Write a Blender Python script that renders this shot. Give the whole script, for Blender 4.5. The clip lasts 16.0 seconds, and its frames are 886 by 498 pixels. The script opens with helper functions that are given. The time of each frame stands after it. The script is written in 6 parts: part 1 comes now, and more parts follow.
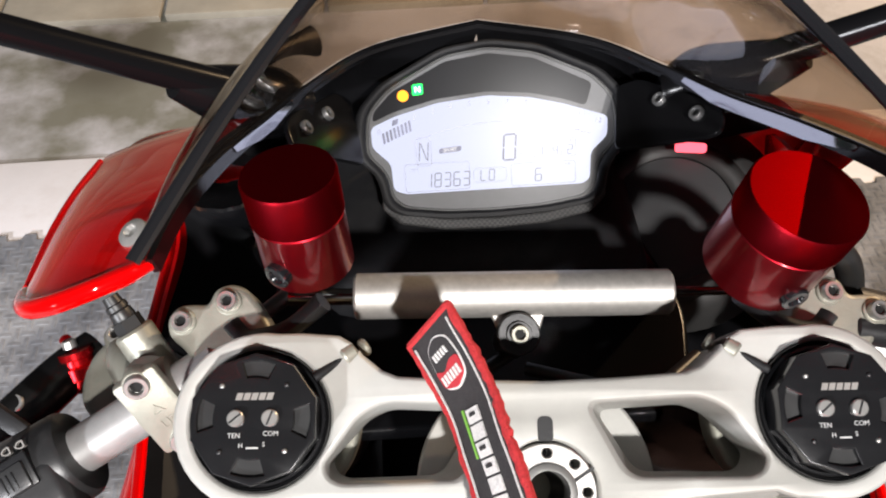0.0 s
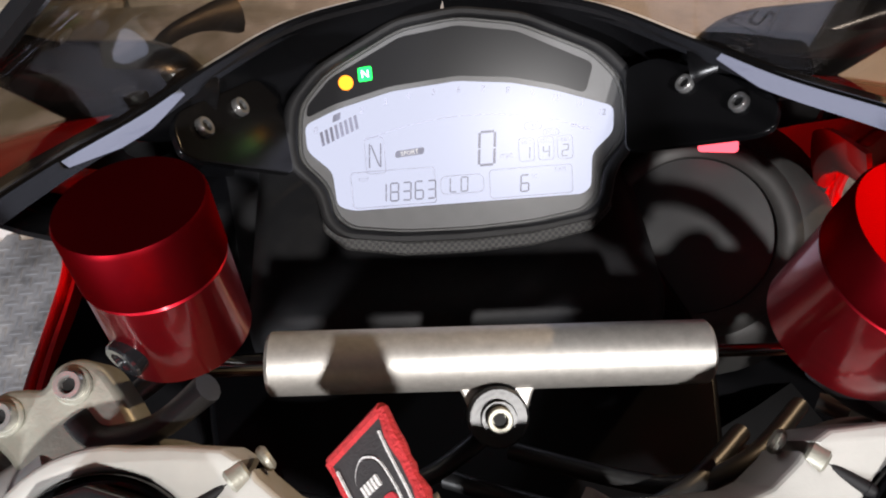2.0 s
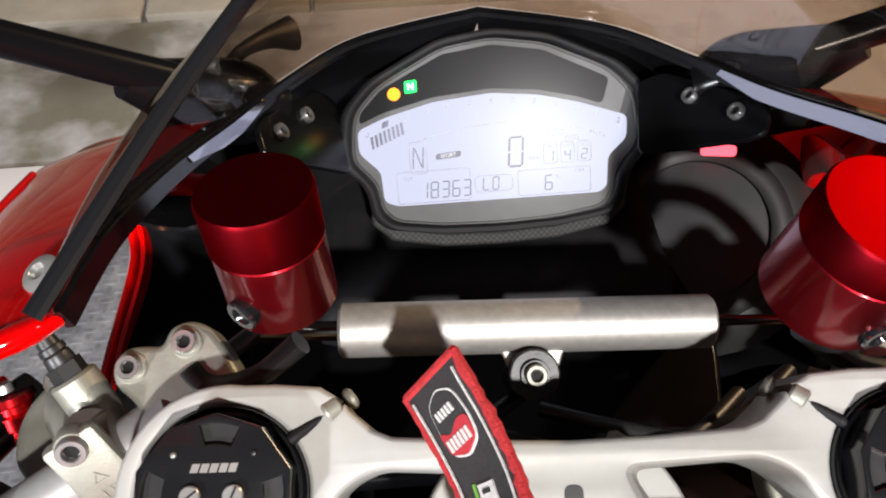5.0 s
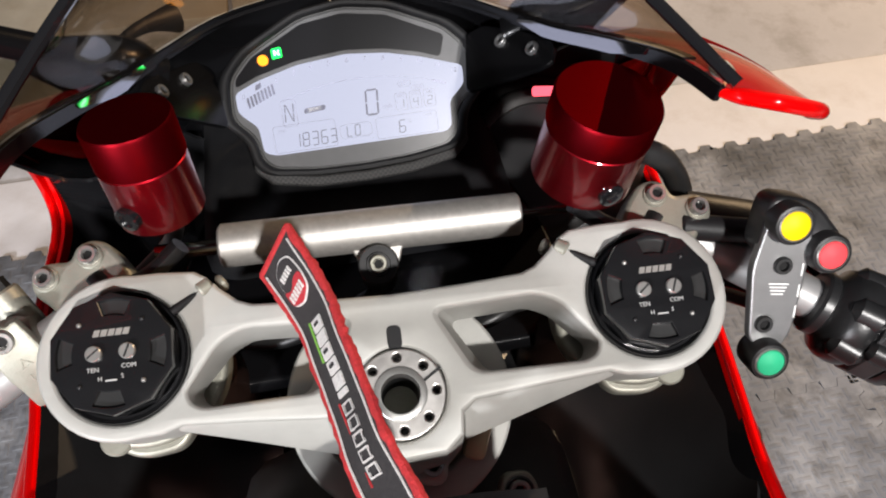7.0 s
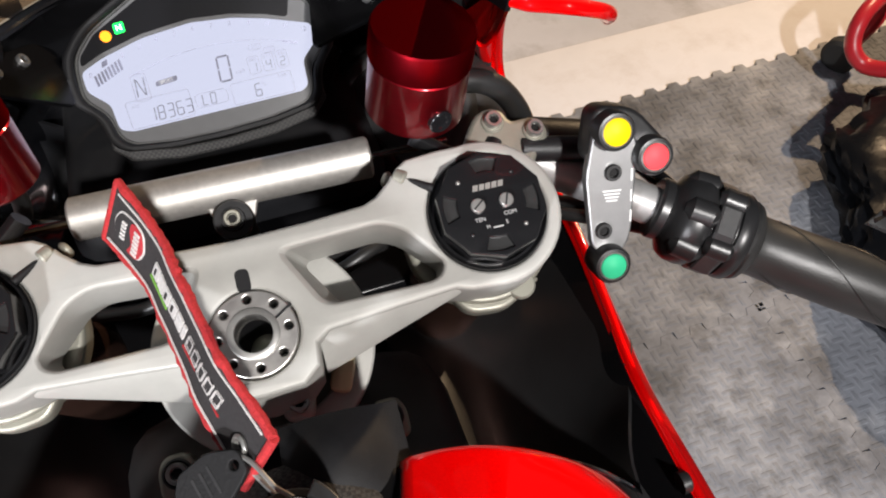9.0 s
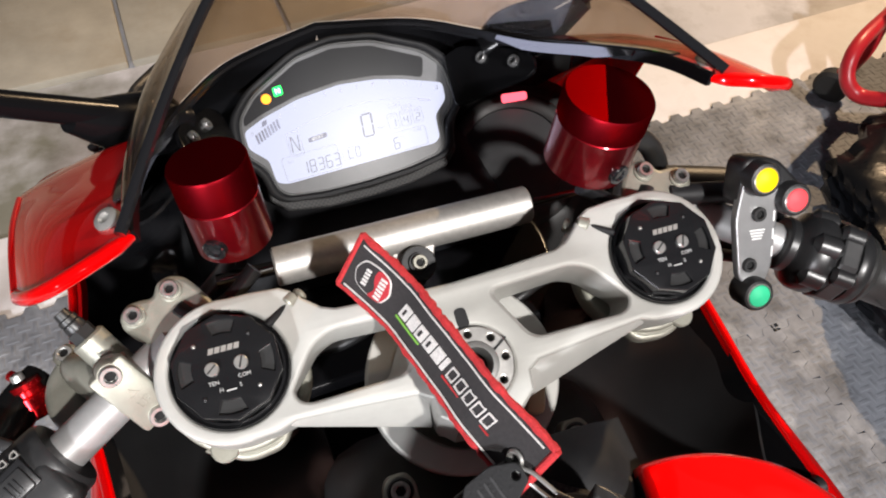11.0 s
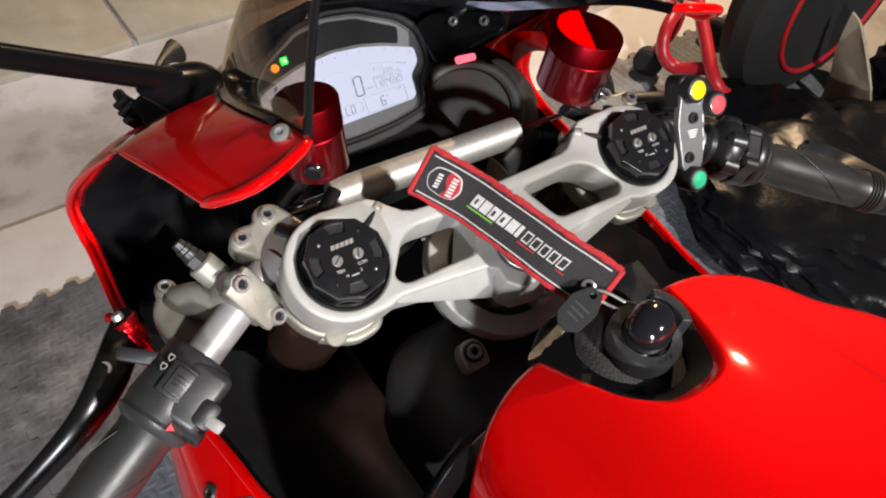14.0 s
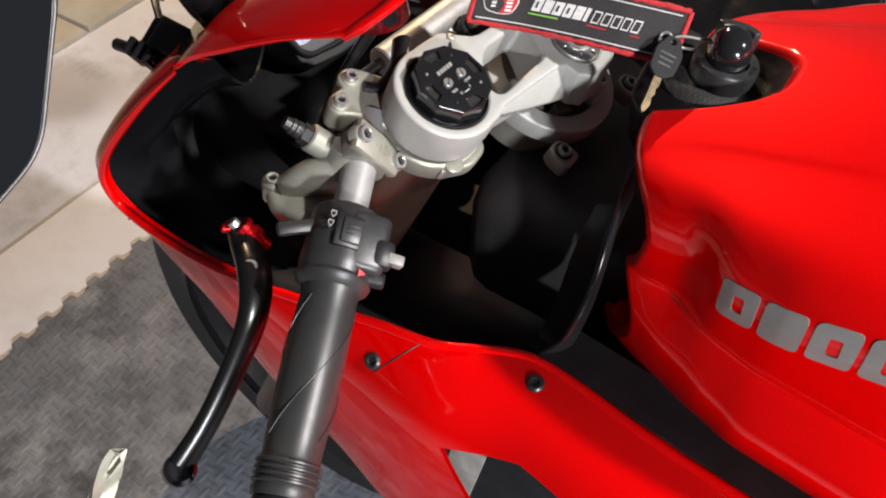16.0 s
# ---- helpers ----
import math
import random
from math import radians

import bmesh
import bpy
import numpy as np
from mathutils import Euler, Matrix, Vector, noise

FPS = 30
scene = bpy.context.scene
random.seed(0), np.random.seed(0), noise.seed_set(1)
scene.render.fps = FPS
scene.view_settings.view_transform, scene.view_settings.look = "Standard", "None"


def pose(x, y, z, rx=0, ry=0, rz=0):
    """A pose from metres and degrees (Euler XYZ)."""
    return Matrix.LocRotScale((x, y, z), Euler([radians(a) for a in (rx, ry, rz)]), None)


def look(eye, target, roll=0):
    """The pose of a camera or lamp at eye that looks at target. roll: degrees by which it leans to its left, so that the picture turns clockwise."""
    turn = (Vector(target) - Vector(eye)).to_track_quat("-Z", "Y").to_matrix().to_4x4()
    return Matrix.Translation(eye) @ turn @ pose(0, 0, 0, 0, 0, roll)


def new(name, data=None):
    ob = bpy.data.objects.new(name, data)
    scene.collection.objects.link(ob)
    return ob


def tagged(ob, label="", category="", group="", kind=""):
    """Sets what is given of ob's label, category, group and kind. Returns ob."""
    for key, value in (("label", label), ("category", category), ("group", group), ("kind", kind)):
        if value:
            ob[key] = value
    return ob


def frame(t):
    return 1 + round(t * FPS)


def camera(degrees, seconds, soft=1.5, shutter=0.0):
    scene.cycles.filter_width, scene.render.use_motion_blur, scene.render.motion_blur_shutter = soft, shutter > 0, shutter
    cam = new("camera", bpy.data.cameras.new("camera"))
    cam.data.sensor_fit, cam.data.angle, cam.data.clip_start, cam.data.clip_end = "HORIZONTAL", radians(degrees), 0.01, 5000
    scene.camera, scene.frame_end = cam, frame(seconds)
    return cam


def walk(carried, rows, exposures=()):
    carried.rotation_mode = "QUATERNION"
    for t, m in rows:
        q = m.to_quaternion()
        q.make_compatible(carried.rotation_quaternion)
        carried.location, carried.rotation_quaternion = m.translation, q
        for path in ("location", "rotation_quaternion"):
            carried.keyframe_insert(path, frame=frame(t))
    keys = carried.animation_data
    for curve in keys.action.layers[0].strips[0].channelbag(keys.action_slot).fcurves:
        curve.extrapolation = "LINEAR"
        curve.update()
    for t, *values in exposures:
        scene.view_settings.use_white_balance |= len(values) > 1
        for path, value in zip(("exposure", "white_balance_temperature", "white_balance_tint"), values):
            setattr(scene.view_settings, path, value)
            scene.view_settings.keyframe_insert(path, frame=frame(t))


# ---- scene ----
cam = camera(58.7, 16.0, soft=2.0)
METRES, EYE, TILT, LEAN, TURN = 0.92, 1.26, -52.0, 0.0, -1.1
ROWS = [
    (0.0, 0.0, 0.0, 0.0, 0.0, 0.0, -0.0),
    (0.5, 0.0021, -0.005, -0.0036, -0.65, -0.56, 0.55),
    (1.0, 0.0184, 0.0477, -0.0042, -0.79, -0.84, 0.8),
    (1.5, 0.0174, 0.0845, 0.0102, -0.85, -0.92, 0.76),
    (2.0, 0.0151, 0.1156, 0.0212, -0.78, -0.8, 0.63),
    (2.5, 0.0159, 0.1264, 0.0267, -0.76, -0.76, 0.5),
    (3.0, 0.0126, 0.124, 0.0282, -0.8, -0.69, 0.42),
    (5.5, -0.0049, 0.0277, -0.0018, -0.71, 0.45, 0.63),
    (6.0, 0.0003, -0.009, -0.0142, -1.34, 0.72, 1.73),
    (6.5, 0.0131, -0.0256, -0.0225, -2.42, 0.67, 3.36),
    (7.0, 0.0425, -0.0242, -0.0388, -4.09, 0.18, 5.53),
    (7.5, 0.0648, -0.0198, -0.0495, -5.67, -0.55, 7.73),
    (8.0, 0.0847, -0.0223, -0.0624, -7.26, -1.34, 9.75),
    (10.5, 0.0096, -0.0697, -0.0562, -10.04, -0.37, 13.29),
    (11.0, -0.036, -0.0738, -0.0391, -10.91, 0.21, 13.63),
    (11.5, -0.0675, -0.0748, -0.0214, -12.5, 0.4, 14.36),
    (12.0, -0.0989, -0.0712, -0.0244, -15.65, -0.26, 15.5),
    (12.5, -0.1434, -0.0781, -0.0275, -18.67, -1.34, 16.79),
    (13.0, -0.1617, -0.0917, -0.0253, -21.13, -2.25, 17.81),
    (13.5, -0.1764, -0.1107, -0.0341, -22.75, -2.68, 18.81),
    (14.0, -0.2068, -0.1388, -0.0615, -23.81, -2.74, 20.33),
    (14.5, -0.2598, -0.1475, -0.0983, -25.46, -3.22, 23.14),
    (15.0, -0.3225, -0.1225, -0.0779, -29.14, -4.95, 27.59),
    (15.5, -0.3721, -0.0841, -0.0719, -33.31, -7.29, 32.82),
    (16.0, -0.4057, -0.0753, -0.0731, -38.82, -10.81, 37.9),
]
walk(cam, [(t, pose(-0.0414, -0.129, EYE, TILT, LEAN, TURN) @ pose(METRES * x, METRES * y, METRES * z, 90 + pitch, roll, yaw)) for t, x, y, z, yaw, pitch, roll in ROWS],
     exposures=[(0.0, 0.15), (1.0, -0.20), (1.5, -0.10), (2.5, 0.05), (3.0, 0.10), (5.5, 0.0), (6.5, -0.08), (7.0, -0.18), (8.0, -0.18), (10.5, 0.08), (12.0, 0.0), (14.0, -0.05), (15.5, 0.12), (16.0, 0.08)])

# ---- light ----
world = bpy.data.worlds.new("night")
scene.world = world
world.use_nodes = True
wbg = world.node_tree.nodes["Background"]
wbg.inputs["Color"].default_value = (0.72, 0.74, 0.86, 1)
wbg.inputs["Strength"].default_value = 0.065


def area_lamp(name, eye, target, size, watts, color):
    data = bpy.data.lights.new(name, "AREA")
    data.shape, data.size, data.energy, data.color = "DISK", size, watts, color
    ob = new(name, data)
    ob.matrix_basis = look(eye, target)
    return ob


# the flood lamp high behind the rider's seat, and the warm yard lamp beyond the right-hand side
area_lamp("flood_lamp", (0.36, -1.85, 2.58), (0, 0.1, 0.9), 0.10, 106, (1.0, 0.965, 0.945))
area_lamp("yard_lamp", (2.75, 2.05, 2.7), (0.9, 1.5, 0.0), 0.05, 98, (1.0, 0.70, 0.42))
area_lamp("door_lamp", (-1.32, -1.9, 1.62), (-0.4, 0.3, 0.5), 0.16, 72, (0.94, 0.95, 1.0))


# ---- materials ----
def mat(name, color, rough=0.5, metal=0.0, coat=0.0, vary=0.0, scale=30.0, bump=0.0, bump_scale=200.0, dirt=None,
        dirt_scale=8.0, dirt_amount=0.5, spec=0.5, rough_vary=0.0, stretch=None, emit=0.0):
    m = bpy.data.materials.new(name)
    m.use_nodes = True
    nt = m.node_tree
    b = nt.nodes["Principled BSDF"]
    b.inputs["Base Color"].default_value = (*color, 1)
    b.inputs["Roughness"].default_value = rough
    b.inputs["Metallic"].default_value = metal
    b.inputs["Coat Weight"].default_value = coat
    b.inputs["Coat Roughness"].default_value = 0.035
    b.inputs["Specular IOR Level"].default_value = spec
    if emit:
        b.inputs["Emission Color"].default_value = (*color, 1)
        b.inputs["Emission Strength"].default_value = emit
    tc = nt.nodes.new("ShaderNodeTexCoord")
    src = tc.outputs["Object"]
    if stretch:
        mp = nt.nodes.new("ShaderNodeMapping")
        mp.inputs["Scale"].default_value = stretch
        nt.links.new(src, mp.inputs["Vector"])
        src = mp.outputs["Vector"]

    def noise_node(s, detail=4.0, r=0.6):
        n = nt.nodes.new("ShaderNodeTexNoise")
        n.inputs["Scale"].default_value = s
        n.inputs["Detail"].default_value = detail
        n.inputs["Roughness"].default_value = r
        nt.links.new(src, n.inputs["Vector"])
        return n

    col = None
    if vary:
        n = noise_node(scale)
        ramp = nt.nodes.new("ShaderNodeMapRange")
        ramp.inputs["From Min"].default_value, ramp.inputs["From Max"].default_value = 0.3, 0.7
        ramp.inputs["To Min"].default_value, ramp.inputs["To Max"].default_value = 1 - vary, 1 + vary
        nt.links.new(n.outputs["Fac"], ramp.inputs["Value"])
        mul = nt.nodes.new("ShaderNodeVectorMath")
        mul.operation = "SCALE"
        mul.inputs[0].default_value = color
        nt.links.new(ramp.outputs["Result"], mul.inputs["Scale"])
        col = mul.outputs["Vector"]
    if dirt:
        n = noise_node(dirt_scale, 6.0, 0.65)
        ramp = nt.nodes.new("ShaderNodeMapRange")
        ramp.inputs["From Min"].default_value, ramp.inputs["From Max"].default_value = 0.48, 0.66
        ramp.inputs["To Max"].default_value = dirt_amount
        nt.links.new(n.outputs["Fac"], ramp.inputs["Value"])
        mix = nt.nodes.new("ShaderNodeMix")
        mix.data_type = "RGBA"
        mix.inputs[6].default_value = (*color, 1)
        mix.inputs[7].default_value = (*dirt, 1)
        nt.links.new(ramp.outputs["Result"], mix.inputs[0])
        if col:
            nt.links.new(col, mix.inputs[6])
        col = mix.outputs[2]
    if col:
        nt.links.new(col, b.inputs["Base Color"])
    if rough_vary:
        n = noise_node(scale * 0.7, 5.0)
        ramp = nt.nodes.new("ShaderNodeMapRange")
        ramp.inputs["To Min"].default_value, ramp.inputs["To Max"].default_value = max(rough - rough_vary, 0.02), min(rough + rough_vary, 1)
        nt.links.new(n.outputs["Fac"], ramp.inputs["Value"])
        nt.links.new(ramp.outputs["Result"], b.inputs["Roughness"])
    if bump:
        n = noise_node(bump_scale, 3.0)
        bp = nt.nodes.new("ShaderNodeBump")
        bp.inputs["Strength"].default_value = bump
        bp.inputs["Distance"].default_value = 0.001
        nt.links.new(n.outputs["Fac"], bp.inputs["Height"])
        nt.links.new(bp.outputs["Normal"], b.inputs["Normal"])
    return m


def carbon_mat():
    m = mat("carbon_fibre", (0.035, 0.035, 0.037), 0.5, 0.0, 0.0, spec=0.25, bump=0.6, bump_scale=900)
    nt = m.node_tree
    b = nt.nodes["Principled BSDF"]
    tc = nt.nodes["Texture Coordinate"]
    ch = nt.nodes.new("ShaderNodeTexChecker")
    ch.inputs["Scale"].default_value = 640
    ch.inputs["Color1"].default_value = (0.02, 0.02, 0.021, 1)
    ch.inputs["Color2"].default_value = (0.045, 0.044, 0.042, 1)
    nt.links.new(tc.outputs["Object"], ch.inputs["Vector"])
    nt.links.new(ch.outputs["Color"], b.inputs["Base Color"])
    return m


def glass_mat(name, color, rough=0.02, straight=0.04):
    m = bpy.data.materials.new(name)
    m.use_nodes = True
    nt = m.node_tree
    nt.nodes.remove(nt.nodes["Principled BSDF"])
    out = nt.nodes["Material Output"]
    tr = nt.nodes.new("ShaderNodeBsdfTransparent")
    tr.inputs["Color"].default_value = (*color, 1)
    gl = nt.nodes.new("ShaderNodeBsdfGlossy")
    gl.inputs["Roughness"].default_value = rough
    fr = nt.nodes.new("ShaderNodeLayerWeight")
    fr.inputs["Blend"].default_value = 0.5
    pw = nt.nodes.new("ShaderNodeMath")
    pw.operation = "POWER"
    pw.inputs[1].default_value = 4.5
    nt.links.new(fr.outputs["Facing"], pw.inputs[0])
    ad = nt.nodes.new("ShaderNodeMath")
    ad.operation = "MULTIPLY_ADD"
    ad.inputs[1].default_value, ad.inputs[2].default_value = 0.90, straight
    nt.links.new(pw.outputs[0], ad.inputs[0])
    mx = nt.nodes.new("ShaderNodeMixShader")
    nt.links.new(ad.outputs[0], mx.inputs[0])
    nt.links.new(tr.outputs[0], mx.inputs[1])
    nt.links.new(gl.outputs[0], mx.inputs[2])
    nt.links.new(mx.outputs[0], out.inputs["Surface"])
    return m


def glow(name, color, strength):
    m = bpy.data.materials.new(name)
    m.use_nodes = True
    nt = m.node_tree
    nt.nodes.remove(nt.nodes["Principled BSDF"])
    e = nt.nodes.new("ShaderNodeEmission")
    e.inputs["Color"].default_value = (*color, 1)
    e.inputs["Strength"].default_value = strength
    nt.links.new(e.outputs[0], nt.nodes["Material Output"].inputs["Surface"])
    return m


RED = mat("red_metallic_paint", (0.80, 0.0003, 0.0006), 0.52, 0.57, 1.0, vary=0.06, scale=900, spec=0.0)
RED_TANK = RED
ANOD = mat("red_anodised_aluminium", (0.24, 0.005, 0.011), 0.40, 1.0, 0.8, vary=0.05, scale=60, stretch=(1, 1, 8))
TURNED = mat("red_turned_aluminium", (0.13, 0.003, 0.006), 0.43, 1.0, 0.0, vary=0.05, scale=60)
TURNED.node_tree.nodes["Principled BSDF"].inputs["Specular Tint"].default_value = (0.5, 0.05, 0.06, 1)
ANOD.node_tree.nodes["Principled BSDF"].inputs["Coat IOR"].default_value = 1.5
ANOD.node_tree.nodes["Principled BSDF"].inputs["Coat Roughness"].default_value = 0.10
CLAMP = mat("satin_silver_anodised", (0.37, 0.365, 0.34), 0.50, 0.22, vary=0.04, scale=120, bump=0.05, bump_scale=1500, rough_vary=0.06)
ALU = mat("brushed_aluminium", (0.62, 0.60, 0.57), 0.36, 1.0, vary=0.10, scale=160, rough_vary=0.10, bump=0.04, bump_scale=1200)
BARTUBE = mat("satin_aluminium_tube", (0.35, 0.345, 0.34), 0.44, 0.45, vary=0.08, scale=160, rough_vary=0.06, bump=0.04, bump_scale=1200)
DAMPER = mat("sanded_aluminium", (0.52, 0.50, 0.47), 0.50, 0.75, vary=0.10, scale=260, bump=0.10, bump_scale=1600, rough_vary=0.08)
CAST = mat("cast_aluminium", (0.285, 0.28, 0.235), 0.46, 0.5, vary=0.08, scale=70, bump=0.15, bump_scale=900, rough_vary=0.08, dirt=(0.20, 0.18, 0.15), dirt_scale=60, dirt_amount=0.35)
STEEL = mat("zinc_steel", (0.31, 0.305, 0.29), 0.34, 0.6, vary=0.10, scale=200, rough_vary=0.08)
BOLTSTEEL = mat("bright_zinc_steel", (0.50, 0.49, 0.47), 0.30, 0.8, vary=0.10, scale=300, rough_vary=0.08)
DARKSTEEL = mat("dull_steel", (0.20, 0.20, 0.20), 0.32, 0.7, rough_vary=0.08, scale=200)
BRONZE = mat("hard_anodised_fork", (0.16, 0.085, 0.065), 0.25, 0.9, vary=0.08, scale=120)
BLACK = mat("black_plastic", (0.009, 0.009, 0.010), 0.42, vary=0.15, scale=80, bump=0.12, bump_scale=1400, rough_vary=0.08)
GLOSS = mat("gloss_black", (0.008, 0.008, 0.009), 0.12, coat=0.6, rough_vary=0.05)
ARMBLACK = mat("black_painted_arm", (0.004, 0.004, 0.0045), 0.22, spec=0.16, rough_vary=0.06)
SOCKET = mat("dark_socket", (0.006, 0.006, 0.006), 0.6, spec=0.2)
LIP = mat("polished_black_lip", (0.42, 0.42, 0.45), 0.07, 1.0, rough_vary=0.03, scale=60)
SOFT = mat("matt_black_plastic", (0.010, 0.010, 0.011), 0.6, vary=0.2, scale=50, bump=0.15, bump_scale=1200, dirt=(0.022, 0.021, 0.020), dirt_scale=35, dirt_amount=0.4, spec=0.2)
CAPBLACK = mat("black_anodised", (0.012, 0.012, 0.013), 0.22, 0.35, coat=0.3, rough_vary=0.06, scale=200)
CAPDARK = mat("dark_milled_recess", (0.05, 0.05, 0.05), 0.38, 0.7, scale=200, rough_vary=0.1)
RUBBER = mat("grip_rubber", (0.022, 0.022, 0.0215), 0.38, vary=0.12, scale=90, bump=0.12, bump_scale=900, rough_vary=0.10)
SWITCH = mat("grey_switch_plastic", (0.020, 0.020, 0.0205), 0.36, vary=0.12, scale=70, bump=0.10, bump_scale=1200, dirt=(0.045, 0.044, 0.043), dirt_scale=90, dirt_amount=0.35)
TYRE = mat("tyre_rubber", (0.02, 0.02, 0.02), 0.75, vary=0.2, scale=40, bump=0.2, bump_scale=400)
HOSE = mat("rubber_hose", (0.014, 0.014, 0.014), 0.4, vary=0.2, scale=80)
CARBON = carbon_mat()
SATIN = mat("satin_black_plastic", (0.013, 0.013, 0.0135), 0.34, vary=0.15, scale=40, bump=0.05, bump_scale=900, rough_vary=0.08)
WINDOWBLACK = mat("smoked_window", (0.006, 0.006, 0.007), 0.55, spec=0.04)
BEZEL = mat("grey_bezel", (0.10, 0.10, 0.10), 0.6, vary=0.06, scale=120, spec=0.2)
TRIM = mat("pale_bezel_rim", (0.06, 0.06, 0.058), 0.5, vary=0.10, scale=120, bump=0.5, bump_scale=700, spec=0.3)
DUCTGREY = mat("dark_grey_moulding", (0.017, 0.0165, 0.016), 0.55, vary=0.12, scale=60, bump=0.08, bump_scale=900, dirt=(0.028, 0.027, 0.026), dirt_scale=30, dirt_amount=0.3)
SHIELD = mat("pale_heat_shield", (0.42, 0.40, 0.36), 0.5, 0.4, vary=0.25, scale=40, bump=0.5, bump_scale=120)
LCD = glow("backlit_display", (0.78, 0.81, 1.0), 0.98)
SEG = mat("display_segment", (0.12, 0.125, 0.18), 0.6)
SEGPALE = mat("pale_display_segment", (0.30, 0.31, 0.42), 0.6)
LED_ORANGE = glow("amber_lamp", (1.0, 0.33, 0.02), 3.2)
LED_GREEN = glow("green_lamp", (0.02, 1.0, 0.12), 3.6)
LED_WHITE = glow("lit_letter", (0.7, 1.0, 0.75), 6.0)
# no lamp: emission that stands in for red paint catching strong light
LIT_RED = glow("lit_red_glow", (1.0, 0.10, 0.14), 2.6)
SMOKE = glass_mat("smoked_screen", (0.78, 0.70, 0.62), 0.02, 0.06)
CLEARGLASS = glass_mat("clear_cover", (0.97, 0.97, 0.98), 0.24, 0.00190)
MIRROR = mat("mirror_glass", (0.42, 0.43, 0.45), 0.02, 1.0)
PALEPRINT = mat("worn_white_print", (0.40, 0.40, 0.39), 0.5)
WHITEPRINT = mat("white_print", (0.72, 0.72, 0.70), 0.5)
GREYDECAL = mat("grey_decal", (0.20, 0.19, 0.175), 0.45, vary=0.08, scale=90, bump=0.05, bump_scale=900)
FABRIC = mat("black_woven_band", (0.022, 0.020, 0.021), 0.85, vary=0.25, scale=500, bump=0.5, bump_scale=1600)
REDFAB = mat("red_stitched_edge", (0.42, 0.018, 0.022), 0.8, vary=0.25, scale=700, bump=0.9, bump_scale=1300)
REDLOGO = mat("red_woven_badge", (0.40, 0.02, 0.03), 0.8, vary=0.1, scale=600, bump=0.4, bump_scale=1500)
THREAD = mat("white_thread", (0.62, 0.60, 0.58), 0.8, vary=0.2, scale=900, bump=0.6, bump_scale=1500)
GREENTHREAD = mat("green_thread", (0.18, 0.42, 0.06), 0.8)
BRASS = mat("worn_brass_key", (0.13, 0.10, 0.06), 0.32, 0.9, vary=0.5, scale=200)
YELLOW = mat("yellow_button", (0.85, 0.58, 0.0), 0.55, spec=0.25)
REDBTN = mat("red_button", (0.78, 0.06, 0.07), 0.55, spec=0.25)
GREENBTN = mat("green_button", (0.03, 0.45, 0.22), 0.55, spec=0.25)
GOLDPAINT = mat("yellowed_sticker", (0.55, 0.48, 0.30), 0.5)
STANDRED = mat("red_powder_coat", (0.55, 0.02, 0.03), 0.35, coat=0.3, vary=0.1, scale=20)
BAG = mat("black_polythene", (0.006, 0.0065, 0.008), 0.30, coat=0.0, rough_vary=0.08, bump=0.9, bump_scale=60, spec=0.20)
CLOTH = mat("dark_cover_cloth", (0.035, 0.035, 0.04), 0.8, vary=0.2, scale=8)
TARP = mat("tan_cloth", (0.42, 0.34, 0.24), 0.85, vary=0.15, scale=9)


# ---- mesh helpers ----
def catmull(pts, n):
    """A smooth curve of n points a span through the given points."""
    pts = [Vector(p) for p in pts]
    out = []
    for i in range(len(pts) - 1):
        a, b, c, d = pts[max(i - 1, 0)], pts[i], pts[i + 1], pts[min(i + 2, len(pts) - 1)]
        for k in range(n):
            t = k / n
            out.append(0.5 * (2 * b + (c - a) * t + (2 * a - 5 * b + 4 * c - d) * t * t + (3 * b - a - 3 * c + d) * t ** 3))
    return out + [pts[-1]]


def frame_of(axis):
    z = Vector(axis).normalized()
    x = z.orthogonal().normalized()
    return x, z.cross(x), z


def loft(bm, rings, closed=True, caps=True):
    vs = [[bm.verts.new(p) for p in r] for r in rings]
    n = len(vs[0])
    for a, b in zip(vs, vs[1:]):
        for i in range(n if closed else n - 1):
            bm.faces.new((a[i], a[(i + 1) % n], b[(i + 1) % n], b[i]))
    if closed and caps:
        bm.faces.new(list(reversed(vs[0])))
        bm.faces.new(vs[-1])
    return vs


def lathe(bm, base, axis, profile, seg=40, caps=True):
    """Turns a profile of (radius, height) about the axis through base."""
    x, y, z = frame_of(axis)
    base = Vector(base)
    rings = []
    for r, h in profile:
        rings.append([base + z * h + (x * math.cos(2 * math.pi * i / seg) + y * math.sin(2 * math.pi * i / seg)) * max(r, 1e-5) for i in range(seg)])
    loft(bm, rings, True, caps)


def rod(bm, p0, p1, r0, r1=None, seg=24, bevel=0.0):
    p0, p1 = Vector(p0), Vector(p1)
    r1 = r0 if r1 is None else r1
    h = (p1 - p0).length
    b = min(bevel, h / 3, r0 / 2, r1 / 2)
    prof = [(r0 - b, 0), (r0, b), (r1, h - b), (r1 - b, h)] if b else [(r0, 0), (r1, h)]
    lathe(bm, p0, p1 - p0, prof, seg)


